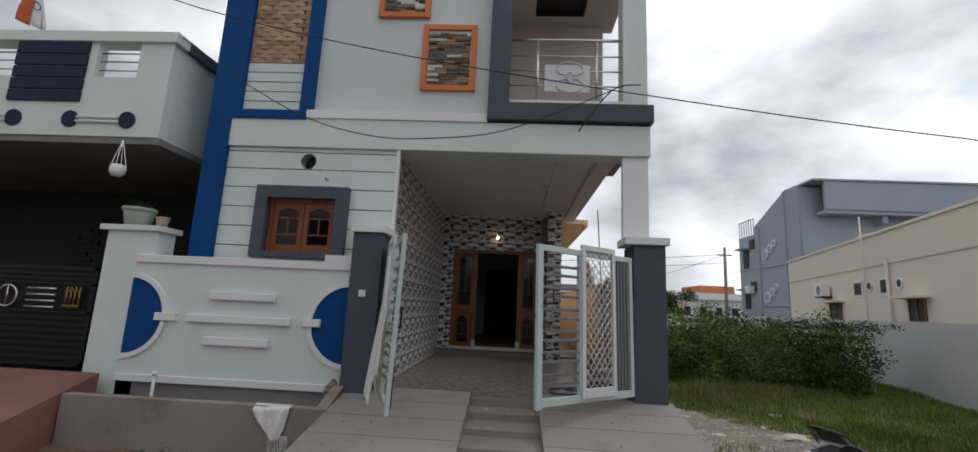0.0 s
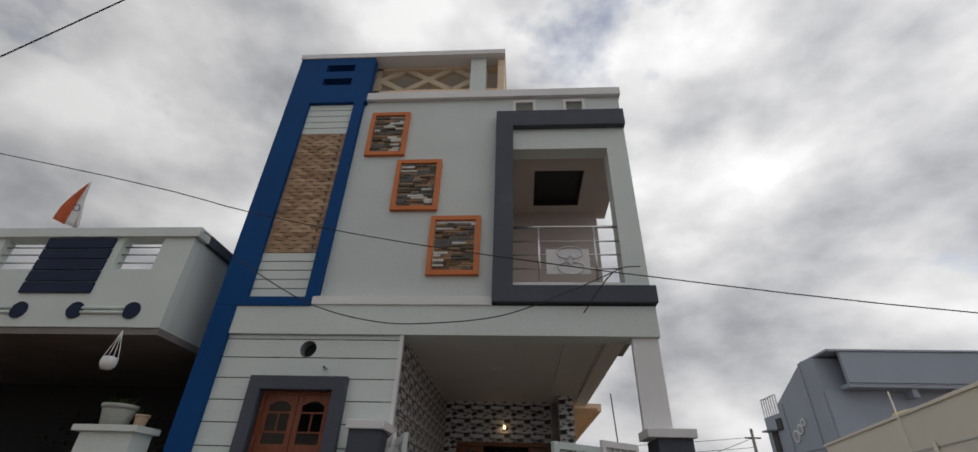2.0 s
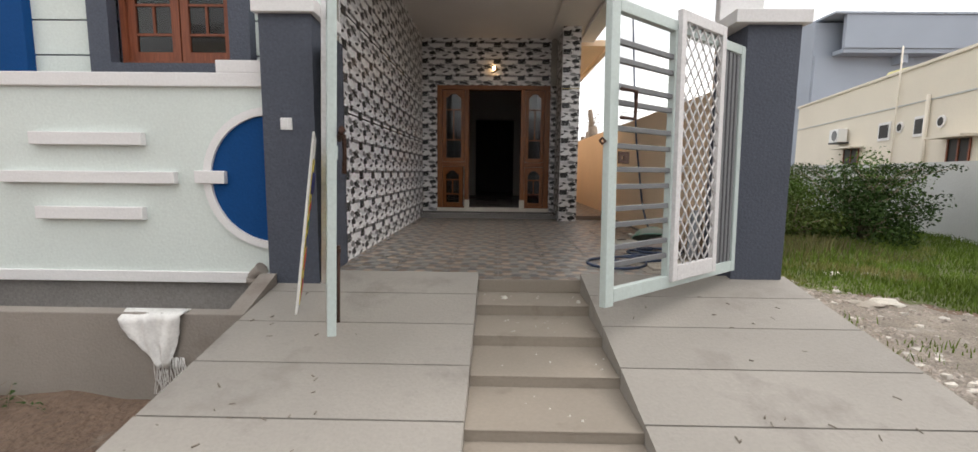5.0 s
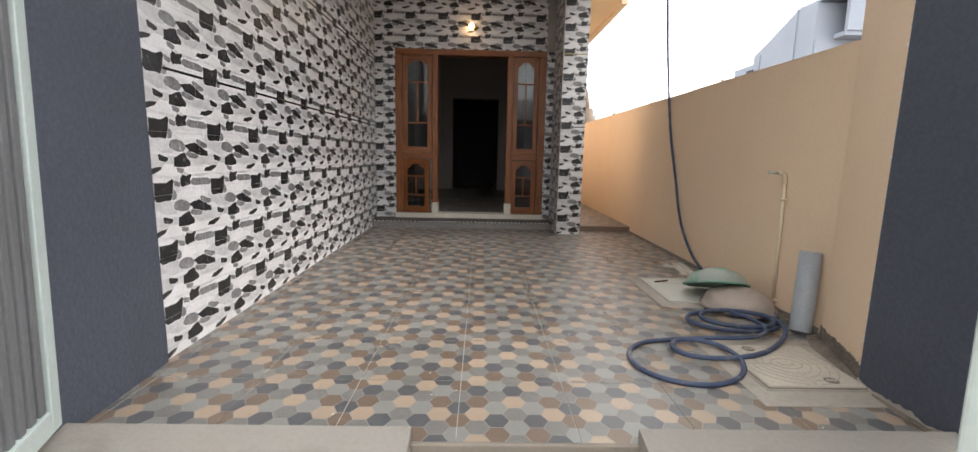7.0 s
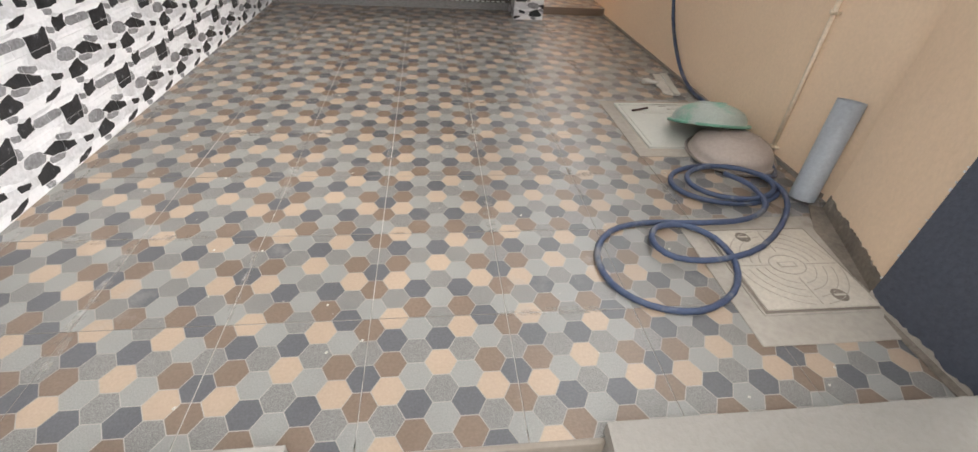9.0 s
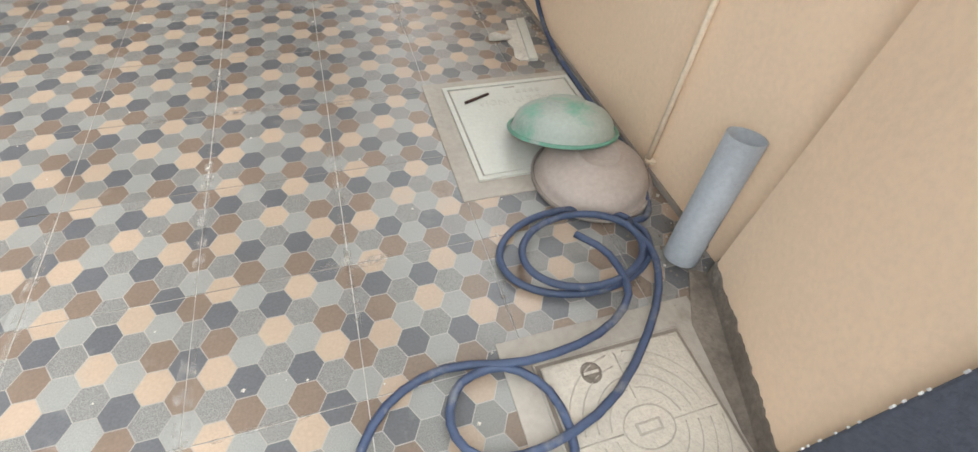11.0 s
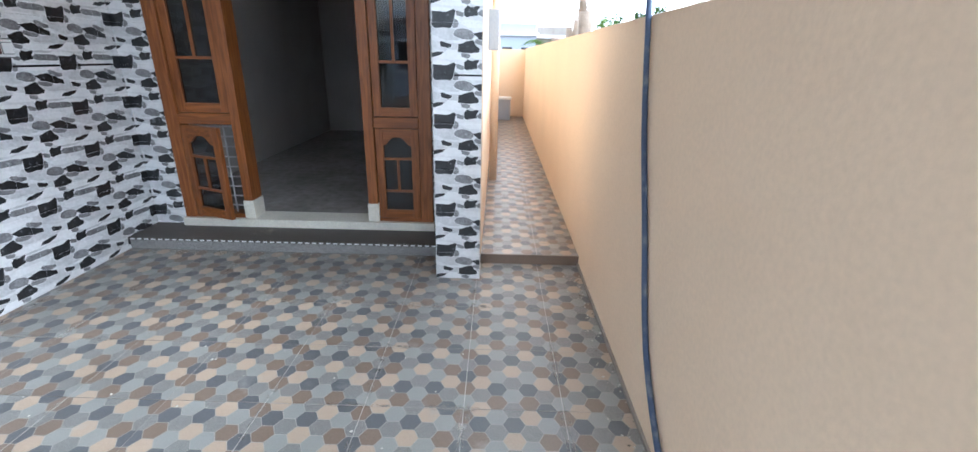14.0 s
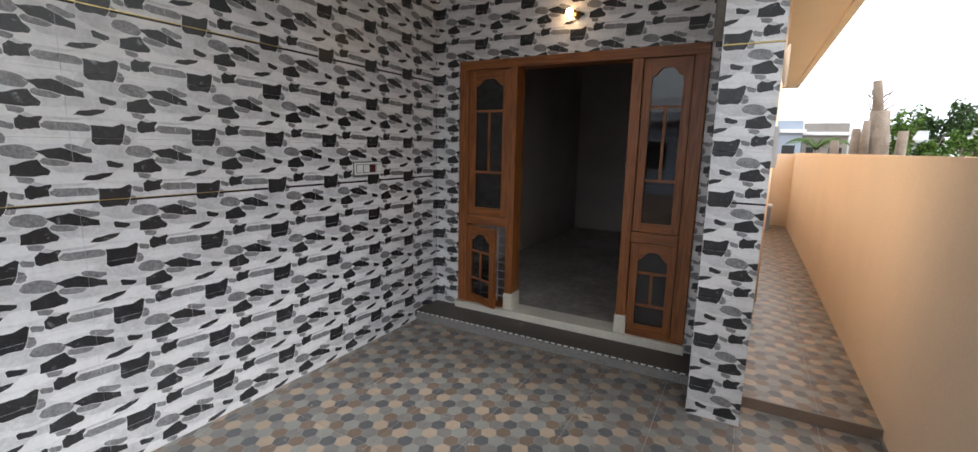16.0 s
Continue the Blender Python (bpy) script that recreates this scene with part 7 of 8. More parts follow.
for pts, rr in ((((3.65, 9.5, G), (3.66, 9.5, 1.6), (3.62, 9.5, 2.45)), (0.24, 0.21, 0.17)), (((3.60, 9.5, 2.2), (3.55, 9.48, 2.7), (3.50, 9.48, 3.05)), (0.12, 0.09, 0.08)), (((3.35, 9.55, G), (3.33, 9.55, 1.6), (3.28, 9.55, 2.1)), (0.16, 0.13, 0.07)), (((4.05, 9.6, G), (4.06, 9.6, 2.05)), (0.12, 0.09)), (((3.05, 9.6, G), (2.95, 9.6, 1.85)), (0.12, 0.08)), (((3.45, 9.4, 1.0), (3.40, 9.3, 1.9), (3.40, 9.3, 2.25)), (0.10, 0.08, 0.06))):
    bm = bmesh.new()
    tube(bm, pts, list(rr), 10)
    part("trunk", bm, BARK, st)
bm = bmesh.new()
for k in range(9):
    a = rnd.uniform(0, 6.28)
    tube(bm, [(3.6, 9.5, 2.3 + 0.05 * k), (3.6 + 0.2 * math.cos(a), 9.5 + 0.1 * math.sin(a), 2.45 + 0.05 * k), (3.6 + 0.26 * math.cos(a), 9.5, 2.6 + 0.05 * k)], [0.02, 0.014, 0.006], 5)
part("peeling_bark", bm, BARK, st)
# houses and trees beyond
def far_house(x0, x1, y, z1, mat, label):
    h = thing("far_house", ((x0 + x1) / 2, y, G), label, "house", "houses in the distance", kind="structure")
    part("wall", boxes((x0, x1, y, y + 8, G, z1)), mat, h)
    part("roof_edge", boxes((x0 - 0.2, x1 + 0.2, y - 0.3, y + 8, z1, z1 + 0.25)), WHITE, h)
    n = max(2, int((x1 - x0) / 2))
    for k in range(n):
        x = x0 + (x1 - x0) * (k + 0.5) / n
        w = part("window", boxes((x - 0.4, x + 0.4, y - 0.05, y, z1 - 2.0, z1 - 0.9)), DARK, h)
    part("parapet", boxes((x0, x1, y, y + 0.2, z1 + 0.25, z1 + 0.9)), mat, h)
far_house(1.5, 4.6, 38, 3.0, GREYPAINT, "far grey-blue house with a flat roof")
far_house(4.8, 7.6, 40, 2.9, CEMENT, "far unpainted cement house with a parapet")
far_house(8.0, 13.0, 44, 2.5, WHITE, "far white house with a flat roof")
far_house(20, 34, 52, 3.2, WHITE, "far long white house with a flat roof")
far_house(-30, -8, 60, 5.0, CREAM2, "far cream house with a flat roof")
# plain unseen houses added for door pane reflections; they also cut low sky
def unseen_opposite_house(x0, x1, z1, mat, trim, label):
    h = thing("unseen_opposite_house", ((x0 + x1) / 2, -22, G), label, "house", "houses across the street", kind="structure")
    part("wall", boxes((x0, x1, -30, -21, G, z1)), mat, h)
    part("parapet", boxes((x0 - 0.1, x1 + 0.1, -21.2, -20.9, z1, z1 + 0.8), bev=0.02), trim, h)
    for z in (0.6, 3.8):
        if z + 1.5 < z1:
            for k in range(3):
                x = x0 + (x1 - x0) * (k + 0.5) / 3
                w = part("window", boxes((x - 0.6, x + 0.6, -21.0, -20.96, z, z + 1.4)), DARK, h)
                part("frame", boxes((x - 0.68, x + 0.68, -21.0, -20.93, z + 1.4, z + 1.5), (x - 0.68, x + 0.68, -21.0, -20.93, z - 0.1, z), bev=0.01), trim, w)
    part("slab_edge", boxes((x0 - 0.3, x1 + 0.3, -21.0, -20.2, 3.0, 3.15)), trim, h)
unseen_opposite_house(-14.0, -5.0, 6.3, CREAM2, WHITE, "unseen two-storey cream house across the street")
unseen_opposite_house(-4.2, 3.4, 3.4, GREYPAINT, WHITE, "unseen single-storey blue-grey house across the street")
unseen_opposite_house(4.4, 12.0, 6.0, WHITE, GREYPAINT, "unseen two-storey white house across the street")
def tree(x, y, h, r, seed, label, mat=LEAF2, size=0.3, n=1400):
    rnd_ = random.Random(seed)
    t = thing("tree", (x, y, G), label, "tree", "trees in the distance")
    bm, bl = bmesh.new(), bmesh.new()
    tube(bm, [(x, y, G), (x + 0.1, y, G + h * 0.35), (x, y, G + h * 0.7)], [0.22, 0.16, 0.07], 8)
    for k in range(11):
        a, q = rnd_.uniform(0, 6.28), rnd_.uniform(0.3, 1.0)
        tip = Vector((x + math.cos(a) * r * q, y + math.sin(a) * r * q, G + h * rnd_.uniform(0.42, 0.95)))
        tube(bm, [(x, y, G + h * 0.35), Vector((x, y, G + h * 0.45)).lerp(tip, 0.6), tip], [0.09, 0.05, 0.02], 5)
        leaves(bl, rnd_, tip, (r * 0.42, r * 0.42, h * 0.16), n // 11, size)
    part("trunk", bm, BARK, t)
    part("crown", bl, mat, t)
for i, (x, y, h, r) in enumerate(((11.5, 42, 5.6, 0.9), (13.3, 43, 3.4, 1.0), (15.5, 44, 4.0, 1.5), (17.5, 46, 4.2, 1.6), (20.5, 47, 4.6, 1.8), (23.0, 70, 8.5, 2.4), (18.5, 72, 8.0, 2.6), (21.0, 74, 6.6, 2.5), (16.0, 75, 6.5, 2.5))):
    tree(x, y, h, r, 60 + i, "distant tree with uneven green crown", LEAF if i < 3 else LEAF2, size=0.30 if y < 60 else 0.5)
# young palm
pm = thing("palm", (4.2, 25, G), "small green palm with arching fronds", "palm")
bm, bl = bmesh.new(), bmesh.new()
tube(bm, [(4.2, 25, G), (4.2, 25, 1.75)], [0.14, 0.10], 8)
for k in range(13):
    a = 2 * math.pi * k / 13
    d = Vector((math.cos(a), math.sin(a), 0))
    pts = [Vector((4.2, 25, 1.75)) + d * 1.3 * q + Vector((0, 0, 1.5 * q - 1.25 * q * q)) for q in (0, 0.25, 0.5, 0.75, 1.0)]
    tube(bl, pts, [0.02, 0.016, 0.012, 0.008, 0.003], 4)
    for q in range(12):
        u = 0.15 + 0.07 * q
        p = pts[0].lerp(pts[-1], u) + Vector((0, 0, 0.42 * math.sin(u * math.pi)))
        for s_ in (-1, 1):
            e = p + Vector((-d.y, d.x, 0)) * s_ * 0.38 + Vector((0, 0, -0.16)) + d * 0.15
            bl.faces.new([bl.verts.new(c) for c in (p, p + d * 0.05, e)])
part("trunk", bm, BARK, pm)
part("frond_crown", bl, LEAF, pm)

# passage fittings along the house wall
mb = thing("meter_box", (1.53, 1.7, 1.6), "grey electricity meter box on the passage wall", "meter box")
part("case", boxes((1.47, 1.56, 1.55, 1.85, 1.45, 1.78), bev=0.006), PVC, mb)
part("door_panel", boxes((1.56, 1.565, 1.58, 1.82, 1.48, 1.75)), STEELG, mb)
# round dish on the passage wall
ds = thing("passage_wall_dish", (1.5, 3.0, 2.0), "pale round dish fixed on the passage wall", "dish")
bm = bmesh.new()
lathe(bm, [(0.001, 0.0), (0.09, 0.01), (0.13, 0.03), (0.135, 0.035)], (0, 0, 0), 22)
bm.transform(pose(1.49, 0.75, 2.12, 0, 90, 0))
part("dish", bm, WHITEPL, ds)
for y, z1 in ((2.4, 3.0), (4.4, 3.0)):
    bm = bmesh.new()
    tube(bm, [(1.53, y, 0.07), (1.53, y, z1)], 0.045, 12)
    single("down_pipe", bm, CREAM, "cream painted down pipe on the passage wall", "pipe", "down pipes")
wt = thing("grey_crate", (1.75, 7.7, 0.07), "grey-blue box standing at the passage end", "box")
part("body", boxes((1.58, 1.85, 7.6, 7.9, 0.07, 0.52), bev=0.01), GREYPAINT, wt)
part("lid", boxes((1.56, 1.87, 7.58, 7.92, 0.52, 0.56), bev=0.006), WHITEPL, wt)

# overhead cables
def cable(name, pts, r, label):
    bm = bmesh.new()
    tube(bm, smooth(pts, 5), r, 6)
    single(name, bm, CABLE, label, "cable", "overhead cables")
cable("cable", [(-30, -4.3, 10.9), (-8.12, -4.3, 5.915), (-3.36, -4.3, 4.683), (-1.0, -4.25, 4.2), (1.64, -4.2, 3.80)], 0.0075, "black overhead cable running to the balcony corner")
cable("cable", [(1.64, -4.2, 3.80), (5.78, -4.3, 3.225), (12.0, -4.6, 2.6), (40, -6, 3.4)], 0.0075, "black overhead cable leading away from the balcony corner")
cable("cable", [(-4.1, -4.26, 4.41), (-3.08, -4.3, 3.735), (-2.196, -4.3, 3.279), (-1.35, -4.3, 3.07), (-0.64, -4.3, 3.059), (0.206, -4.3, 3.162), (0.985, -4.25, 3.48), (1.64, -4.2, 3.80)], 0.007, "thin black cable sagging across the facade")
cable("cable", [(-9.3, -4.22, 4.46), (-9.0, -5.5, 4.1), (-8.6, -6.0, 4.1), (-6.51, -6.0, 6.17), (-5.41, -6.0, 7.27), (-1.0, -6.0, 11.7)], 0.010, "black overhead cable high above the street")
cable("cable", [(2.04, -4.05, 3.96), (1.64, -4.2, 3.80), (1.24, -4.04, 3.3)], 0.008, "short cable tie at the balcony corner")

# ---------------------------------------------------------------- motorcycle
mc = thing("motorcycle", label="red motorcycle with black grab rail, parked beside the ramp", category="motorcycle", m=pose(1.60, -6.92, G, 0, 0, 25))
def mp(n, bm, mat, label=""):
    return part(n, bm, mat, mc, label, local=True)
# own frame: x forward from the rear axle, z up
for n_, cx in (("rear_wheel", 0.0), ("front_wheel", 1.26)):
    bm = bmesh.new()
    tube(bm, [(cx + 0.255 * math.cos(a), 0, 0.30 + 0.255 * math.sin(a)) for a in [2 * math.pi * k / 32 for k in range(32)]], 0.045, 10, closed=True)
    w = mp(n_, bm, BLACKPL)
    bm = bmesh.new()
    tube(bm, [(cx + 0.215 * math.cos(a), 0, 0.30 + 0.215 * math.sin(a)) for a in [2 * math.pi * k / 32 for k in range(32)]], 0.012, 6, closed=True)
    for k in range(6):
        a = 2 * math.pi * k / 6
        tube(bm, [(cx, 0, 0.30), (cx + 0.21 * math.cos(a), 0, 0.30 + 0.21 * math.sin(a))], 0.012, 5)
    tube(bm, [(cx, -0.06, 0.30), (cx, 0.06, 0.30)], 0.05, 12)
    part("rim", bm, GATEG, w, local=True)
def loft(bm, rings_):
    vs = [[bm.verts.new(p) for p in r] for r in rings_]
    for a, b in zip(vs, vs[1:]):
        for i in range(len(a)):
            f = bm.faces.new((a[i], a[(i + 1) % len(a)], b[(i + 1) % len(a)], b[i]))
            f.smooth = True
    bm.faces.new(list(reversed(vs[0])))
    bm.faces.new(vs[-1])
    return bm
def oval(x, z, w, h, n=14):
    return [(x, w * math.cos(2 * math.pi * k / n), z + h * math.sin(2 * math.pi * k / n)) for k in range(n)]
mp("tail_fairing", loft(bmesh.new(), [oval(-0.44, 0.765, 0.035, 0.02), oval(-0.38, 0.735, 0.085, 0.06), oval(-0.15, 0.67, 0.13, 0.10), oval(0.2, 0.61, 0.13, 0.10), oval(0.42, 0.58, 0.10, 0.08)]), REDPAINT)
mp("seat", loft(bmesh.new(), [oval(-0.32, 0.80, 0.07, 0.02), oval(-0.25, 0.795, 0.11, 0.04), oval(-0.05, 0.77, 0.13, 0.05), oval(0.12, 0.73, 0.14, 0.05), oval(0.34, 0.69, 0.12, 0.05), oval(0.46, 0.69, 0.07, 0.03)]), SEAT)
mp("fuel_tank", loft(bmesh.new(), [oval(0.44, 0.63, 0.08, 0.06), oval(0.54, 0.64, 0.13, 0.08), oval(0.68, 0.645, 0.14, 0.09), oval(0.82, 0.64, 0.12, 0.08), oval(0.92, 0.63, 0.07, 0.06)]), REDPAINT)
mp("engine", boxes((0.35, 0.80, -0.14, 0.14, 0.28, 0.58), bev=0.03), IRON)
bm = bmesh.new()
tube(bm, [(0.7, -0.15, 0.3), (0.4, -0.17, 0.24), (0.0, -0.18, 0.30), (-0.3, -0.18, 0.38)], [0.02, 0.03, 0.045, 0.045], 12)
mp("exhaust", bm, STEEL)
bm = bmesh.new()
tube(bm, smooth([(0.30, -0.145, 0.62), (0.02, -0.14, 0.73), (-0.24, -0.125, 0.835), (-0.40, -0.085, 0.86), (-0.44, 0.0, 0.86), (-0.40, 0.085, 0.86), (-0.24, 0.125, 0.835), (0.02, 0.14, 0.73), (0.30, 0.145, 0.62)], 5), 0.019, 10)
for s_ in (-1, 1):
    tube(bm, [(-0.41, s_ * 0.075, 0.855), (-0.39, s_ * 0.07, 0.78)], 0.02, 8)
mp("grab_rail", bm, BLACKPL)
bm = bmesh.new()
for s_ in (-0.07, 0.07):
    tube(bm, [(1.26, s_, 0.30), (0.92, s_, 0.90)], 0.022, 10)
mp("front_fork", bm, STEEL)
bm = bmesh.new()
tube(bm, smooth([(0.685, 0.21, 0.785), (0.80, 0.10, 0.84), (0.86, 0.0, 0.86), (0.88, -0.12, 0.86), (0.86, -0.32, 0.84)], 4), 0.013, 8)
mp("handlebar", bm, IRON)
for pa, pb in (((0.66, 0.225, 0.775), (0.76, 0.135, 0.825)), ((0.855, -0.34, 0.838), (0.875, -0.20, 0.855))):
    bm = bmesh.new()
    tube(bm, [pa, pb], [0.019, 0.022], 12)
    lathe(bm, [(0.024, -0.006), (0.027, 0.0), (0.024, 0.006), (0.001, 0.007)], pa, 12)
    mp("grip", bm, BLACKPL)
    bm = bmesh.new()
    va, vb = Vector(pa), Vector(pb)
    tube(bm, [vb + Vector((0.05, 0.0, -0.005)), va.lerp(vb, 0.4) + Vector((0.055, 0, -0.025)), va + Vector((0.05, 0, -0.04))], [0.008, 0.007, 0.009], 8)
    mp("lever", bm, BLACKPL)
mp("switch_box", boxes((0.745, 0.815, 0.075, 0.145, 0.80, 0.865), bev=0.014), BLACKPL)
bm = bmesh.new()
tube(bm, [(0.88, -0.20, 0.85), (0.86, -0.27, 0.94)], 0.008, 8)
mp("mirror_stem", bm, BLACKPL)
mp("mirror", loft(bmesh.new(), [[(0.80 + 0.012 * e, -0.28 + r_ * 0.09 * math.cos(k * 0.449), 0.985 + r_ * 0.055 * math.sin(k * 0.449)) for k in range(14)] for e, r_ in ((0, 0.92), (1, 1.0), (3, 0.85), (4, 0.4))]), BLACKPL)
mp("front_cowl", loft(bmesh.new(), [oval(0.88, 0.76, 0.11, 0.08), oval(0.98, 0.79, 0.17, 0.14), oval(1.10, 0.78, 0.18, 0.17), oval(1.24, 0.72, 0.12, 0.12), oval(1.32, 0.68, 0.06, 0.06)]), BLACKPL)
bm = bmesh.new()
ws = [[bm.verts.new((1.22 - 0.18 * v - 0.08 * (1 - math.cos(u * 1.2)), 0.17 * math.sin(u * 1.2) * (1 - 0.25 * v), 0.90 + 0.15 * v)) for u in (-1, -0.6, -0.2, 0.2, 0.6, 1)] for v in (0, 0.4, 0.8, 1.0)]
for ra, rb in zip(ws, ws[1:]):
    for k in range(5):
        f = bm.faces.new((ra[k], ra[k + 1], rb[k + 1], rb[k]))
        f.smooth = True
wsc = mp("windscreen", bm, DARKGLASS, "smoked clear windscreen")
sol = wsc.modifiers.new("thick", "SOLIDIFY")
sol.thickness = 0.004
mp("headlamp", loft(bmesh.new(), [oval(1.31, 0.68, 0.065, 0.06), oval(1.345, 0.67, 0.045, 0.04)]), DARKGLASS)
mp("front_mudguard", loft(bmesh.new(), [oval(1.02, 0.52, 0.05, 0.02), oval(1.2, 0.63, 0.06, 0.03), oval(1.38, 0.58, 0.06, 0.03), oval(1.5, 0.48, 0.05, 0.02)]), REDPAINT)
mp("tail_lamp", boxes((-0.45, -0.41, -0.05, 0.05, 0.70, 0.75), bev=0.01), REDPAINT)

# ---------------------------------------------------------------- tiles, last
def clip(poly, u0, u1, v0, v1):
    """An outline cut to a rectangle."""
    for axis, lim, keep in ((0, u0, 1), (0, u1, -1), (1, v0, 1), (1, v1, -1)):
        out = []
        for i in range(len(poly)):
            a, b = poly[i - 1], poly[i]
            fa, fb = keep * (a[axis] - lim), keep * (b[axis] - lim)
            if (fa >= 0) != (fb >= 0):
                t = fa / (fa - fb)
                out.append((a[0] + (b[0] - a[0]) * t, a[1] + (b[1] - a[1]) * t))
            if fb >= 0:
                out.append(b)
        poly = out
        if len(poly) < 3:
            return []
    return poly


# printed floor tile: six columns and five rows of hexagons
TP = 0.4225
B, N, D, S, L_ = 0, 1, 2, 3, 4
HEXES = ((N, S, D, N, L_), (B, D, N, B, S, B), (L_, S, L_, D, N), (S, D, B, S, L_, S), (B, S, L_, D, N), (D, L_, N, B, S, D))
HM = [H_BEIGE, H_BROWN, H_DARK, H_GREY, H_LIGHT]
def floor_tile_mesh(u0, u1, v0, v1):
    bm = bmesh.new()
    g = 0.0014
    slab(bm, [(u0 + g, v0 + g), (u1 - g, v0 + g), (u1 - g, v1 - g), (u0 + g, v1 - g)], -0.010, -0.0010, "z")
    for f in bm.faces:
        f.material_index = 5
    cw, rh = TP / 6, TP / 5
    for c in range(7):
        col = HEXES[c % 6]
        odd = c % 2
        for r in range(6 if odd else 5):
            cx, cy = c * cw, TP - (r if odd else r + 0.5) * rh
            a, b = cw * 2 / 3 - 0.0014, rh / 2 - 0.0014
            h = [(cx - a, cy), (cx - a / 2, cy - b), (cx + a / 2, cy - b), (cx + a, cy), (cx + a / 2, cy + b), (cx - a / 2, cy + b)]
            h = clip(h, u0 + g, u1 - g, v0 + g, v1 - g)
            if len(h) > 2:
                f = bm.faces.new([bm.verts.new((x, y, 0.0)) for x, y in h])
                f.material_index = col[r]
                if f.normal.z < 0:
                    f.normal_flip()
    for f in bm.faces:
        f.normal_update()
    ups = [f for f in bm.faces if len({round(v.co.z, 4) for v in f.verts}) == 1 and abs(f.verts[0].co.z) < 1e-6 and f.normal.z < 0]
    for f in ups:
        f.normal_flip()
    return mesh_of("floor_tile", bm, *HM, GROUTL)


GROUTL = material("pale_grout", (0.37, 0.345, 0.315), 0.85, bump=0.1, big=2, big_amt=0.15)
floor_cache = {}
def lay_floor(parent, x0, x1, y0, y1, z):
    base = parent.matrix_basis.translation
    i0, i1 = math.floor((x0 - 0.183) / TP), math.ceil((x1 - 0.183) / TP)
    j0, j1 = math.floor((y0 + 3.75) / TP), math.ceil((y1 + 3.75) / TP)
    for i in range(i0, i1):
        for j in range(j0, j1):
            tx, ty = 0.183 + i * TP, -3.75 + j * TP
            u0, u1 = max(0, x0 - tx), min(TP, x1 - tx)
            v0, v1 = max(0, y0 - ty), min(TP, y1 - ty)
            if u1 - u0 < 0.01 or v1 - v0 < 0.01:
                continue
            key = tuple(round(q, 3) for q in (u0, u1, v0, v1))
            if key not in floor_cache:
                floor_cache[key] = floor_tile_mesh(u0, u1, v0, v1)
            ob = new("floor_tile", floor_cache[key])
            ob.parent = parent
            ob.location = Vector((tx, ty, z + 0.0006 * math.sin(i * 3.1 + j * 5.3))) - base
lay_floor(porch_floor, XL, XR, -4.18, 0.0, 0.0)
lay_floor(porch_floor, XL, 1.195, 0.0, 0.36, 0.0)
lay_floor(porch_floor, 1.47, XR, 0.0, 0.255, 0.0)
lay_floor(corr, 1.47, XR, 0.26, 8.35, 0.072)
part("riser_tile", boxes((1.47, XR, 0.252, 0.26, 0.0, 0.07)), H_BROWN, corr)

# printed wall tile: pale ledge stones with charcoal and grey ones
TU, TV = 0.42, 0.277
CUP = ((-0.48, 0.20), (-0.15, 0.27), (0.12, 0.30), (0.40, 0.50), (0.50, 0.44), (0.42, 0.12), (0.37, -0.20), (0.25, -0.42), (-0.05, -0.42), (-0.40, -0.50), (-0.49, -0.40), (-0.46, -0.10))
BOOT = ((-0.50, 0.06), (-0.30, 0.34), (0.10, 0.30), (0.45, 0.50), (0.50, 0.38), (0.33, 0.12), (0.38, -0.22), (0.0, -0.36), (-0.30, -0.50), (-0.48, -0.42))
LONG = ((-0.50, -0.02), (-0.30, 0.25), (-0.05, 0.50), (0.15, 0.34), (0.32, 0.12), (0.50, 0.06), (0.50, -0.38), (0.20, -0.50), (-0.10, -0.42), (-0.30, -0.46))
HOUSE = ((-0.50, -0.50), (-0.44, 0.02), (-0.12, 0.32), (0.20, 0.50), (0.32, 0.22), (0.50, -0.06), (0.44, -0.30), (0.10, -0.42))
BLOB = ((-0.50, 0.20), (-0.30, 0.42), (0.10, 0.28), (0.50, 0.20), (0.46, -0.20), (0.20, -0.50), (-0.40, -0.45))
SLANT = ((-0.50, -0.50), (-0.35, -0.08), (-0.10, 0.08), (0.20, 0.36), (0.50, 0.50), (0.42, 0.18), (0.15, -0.15), (-0.15, -0.42))
LEDGE = ((-0.50, -0.22), (-0.36, 0.16), (-0.05, 0.30), (0.30, 0.50), (0.50, 0.30), (0.36, -0.10), (0.05, -0.28), (-0.30, -0.50))
LUMP = ((-0.50, -0.15), (-0.38, 0.28), (-0.05, 0.50), (0.32, 0.42), (0.50, 0.05), (0.34, -0.36), (-0.10, -0.50), (-0.40, -0.42))
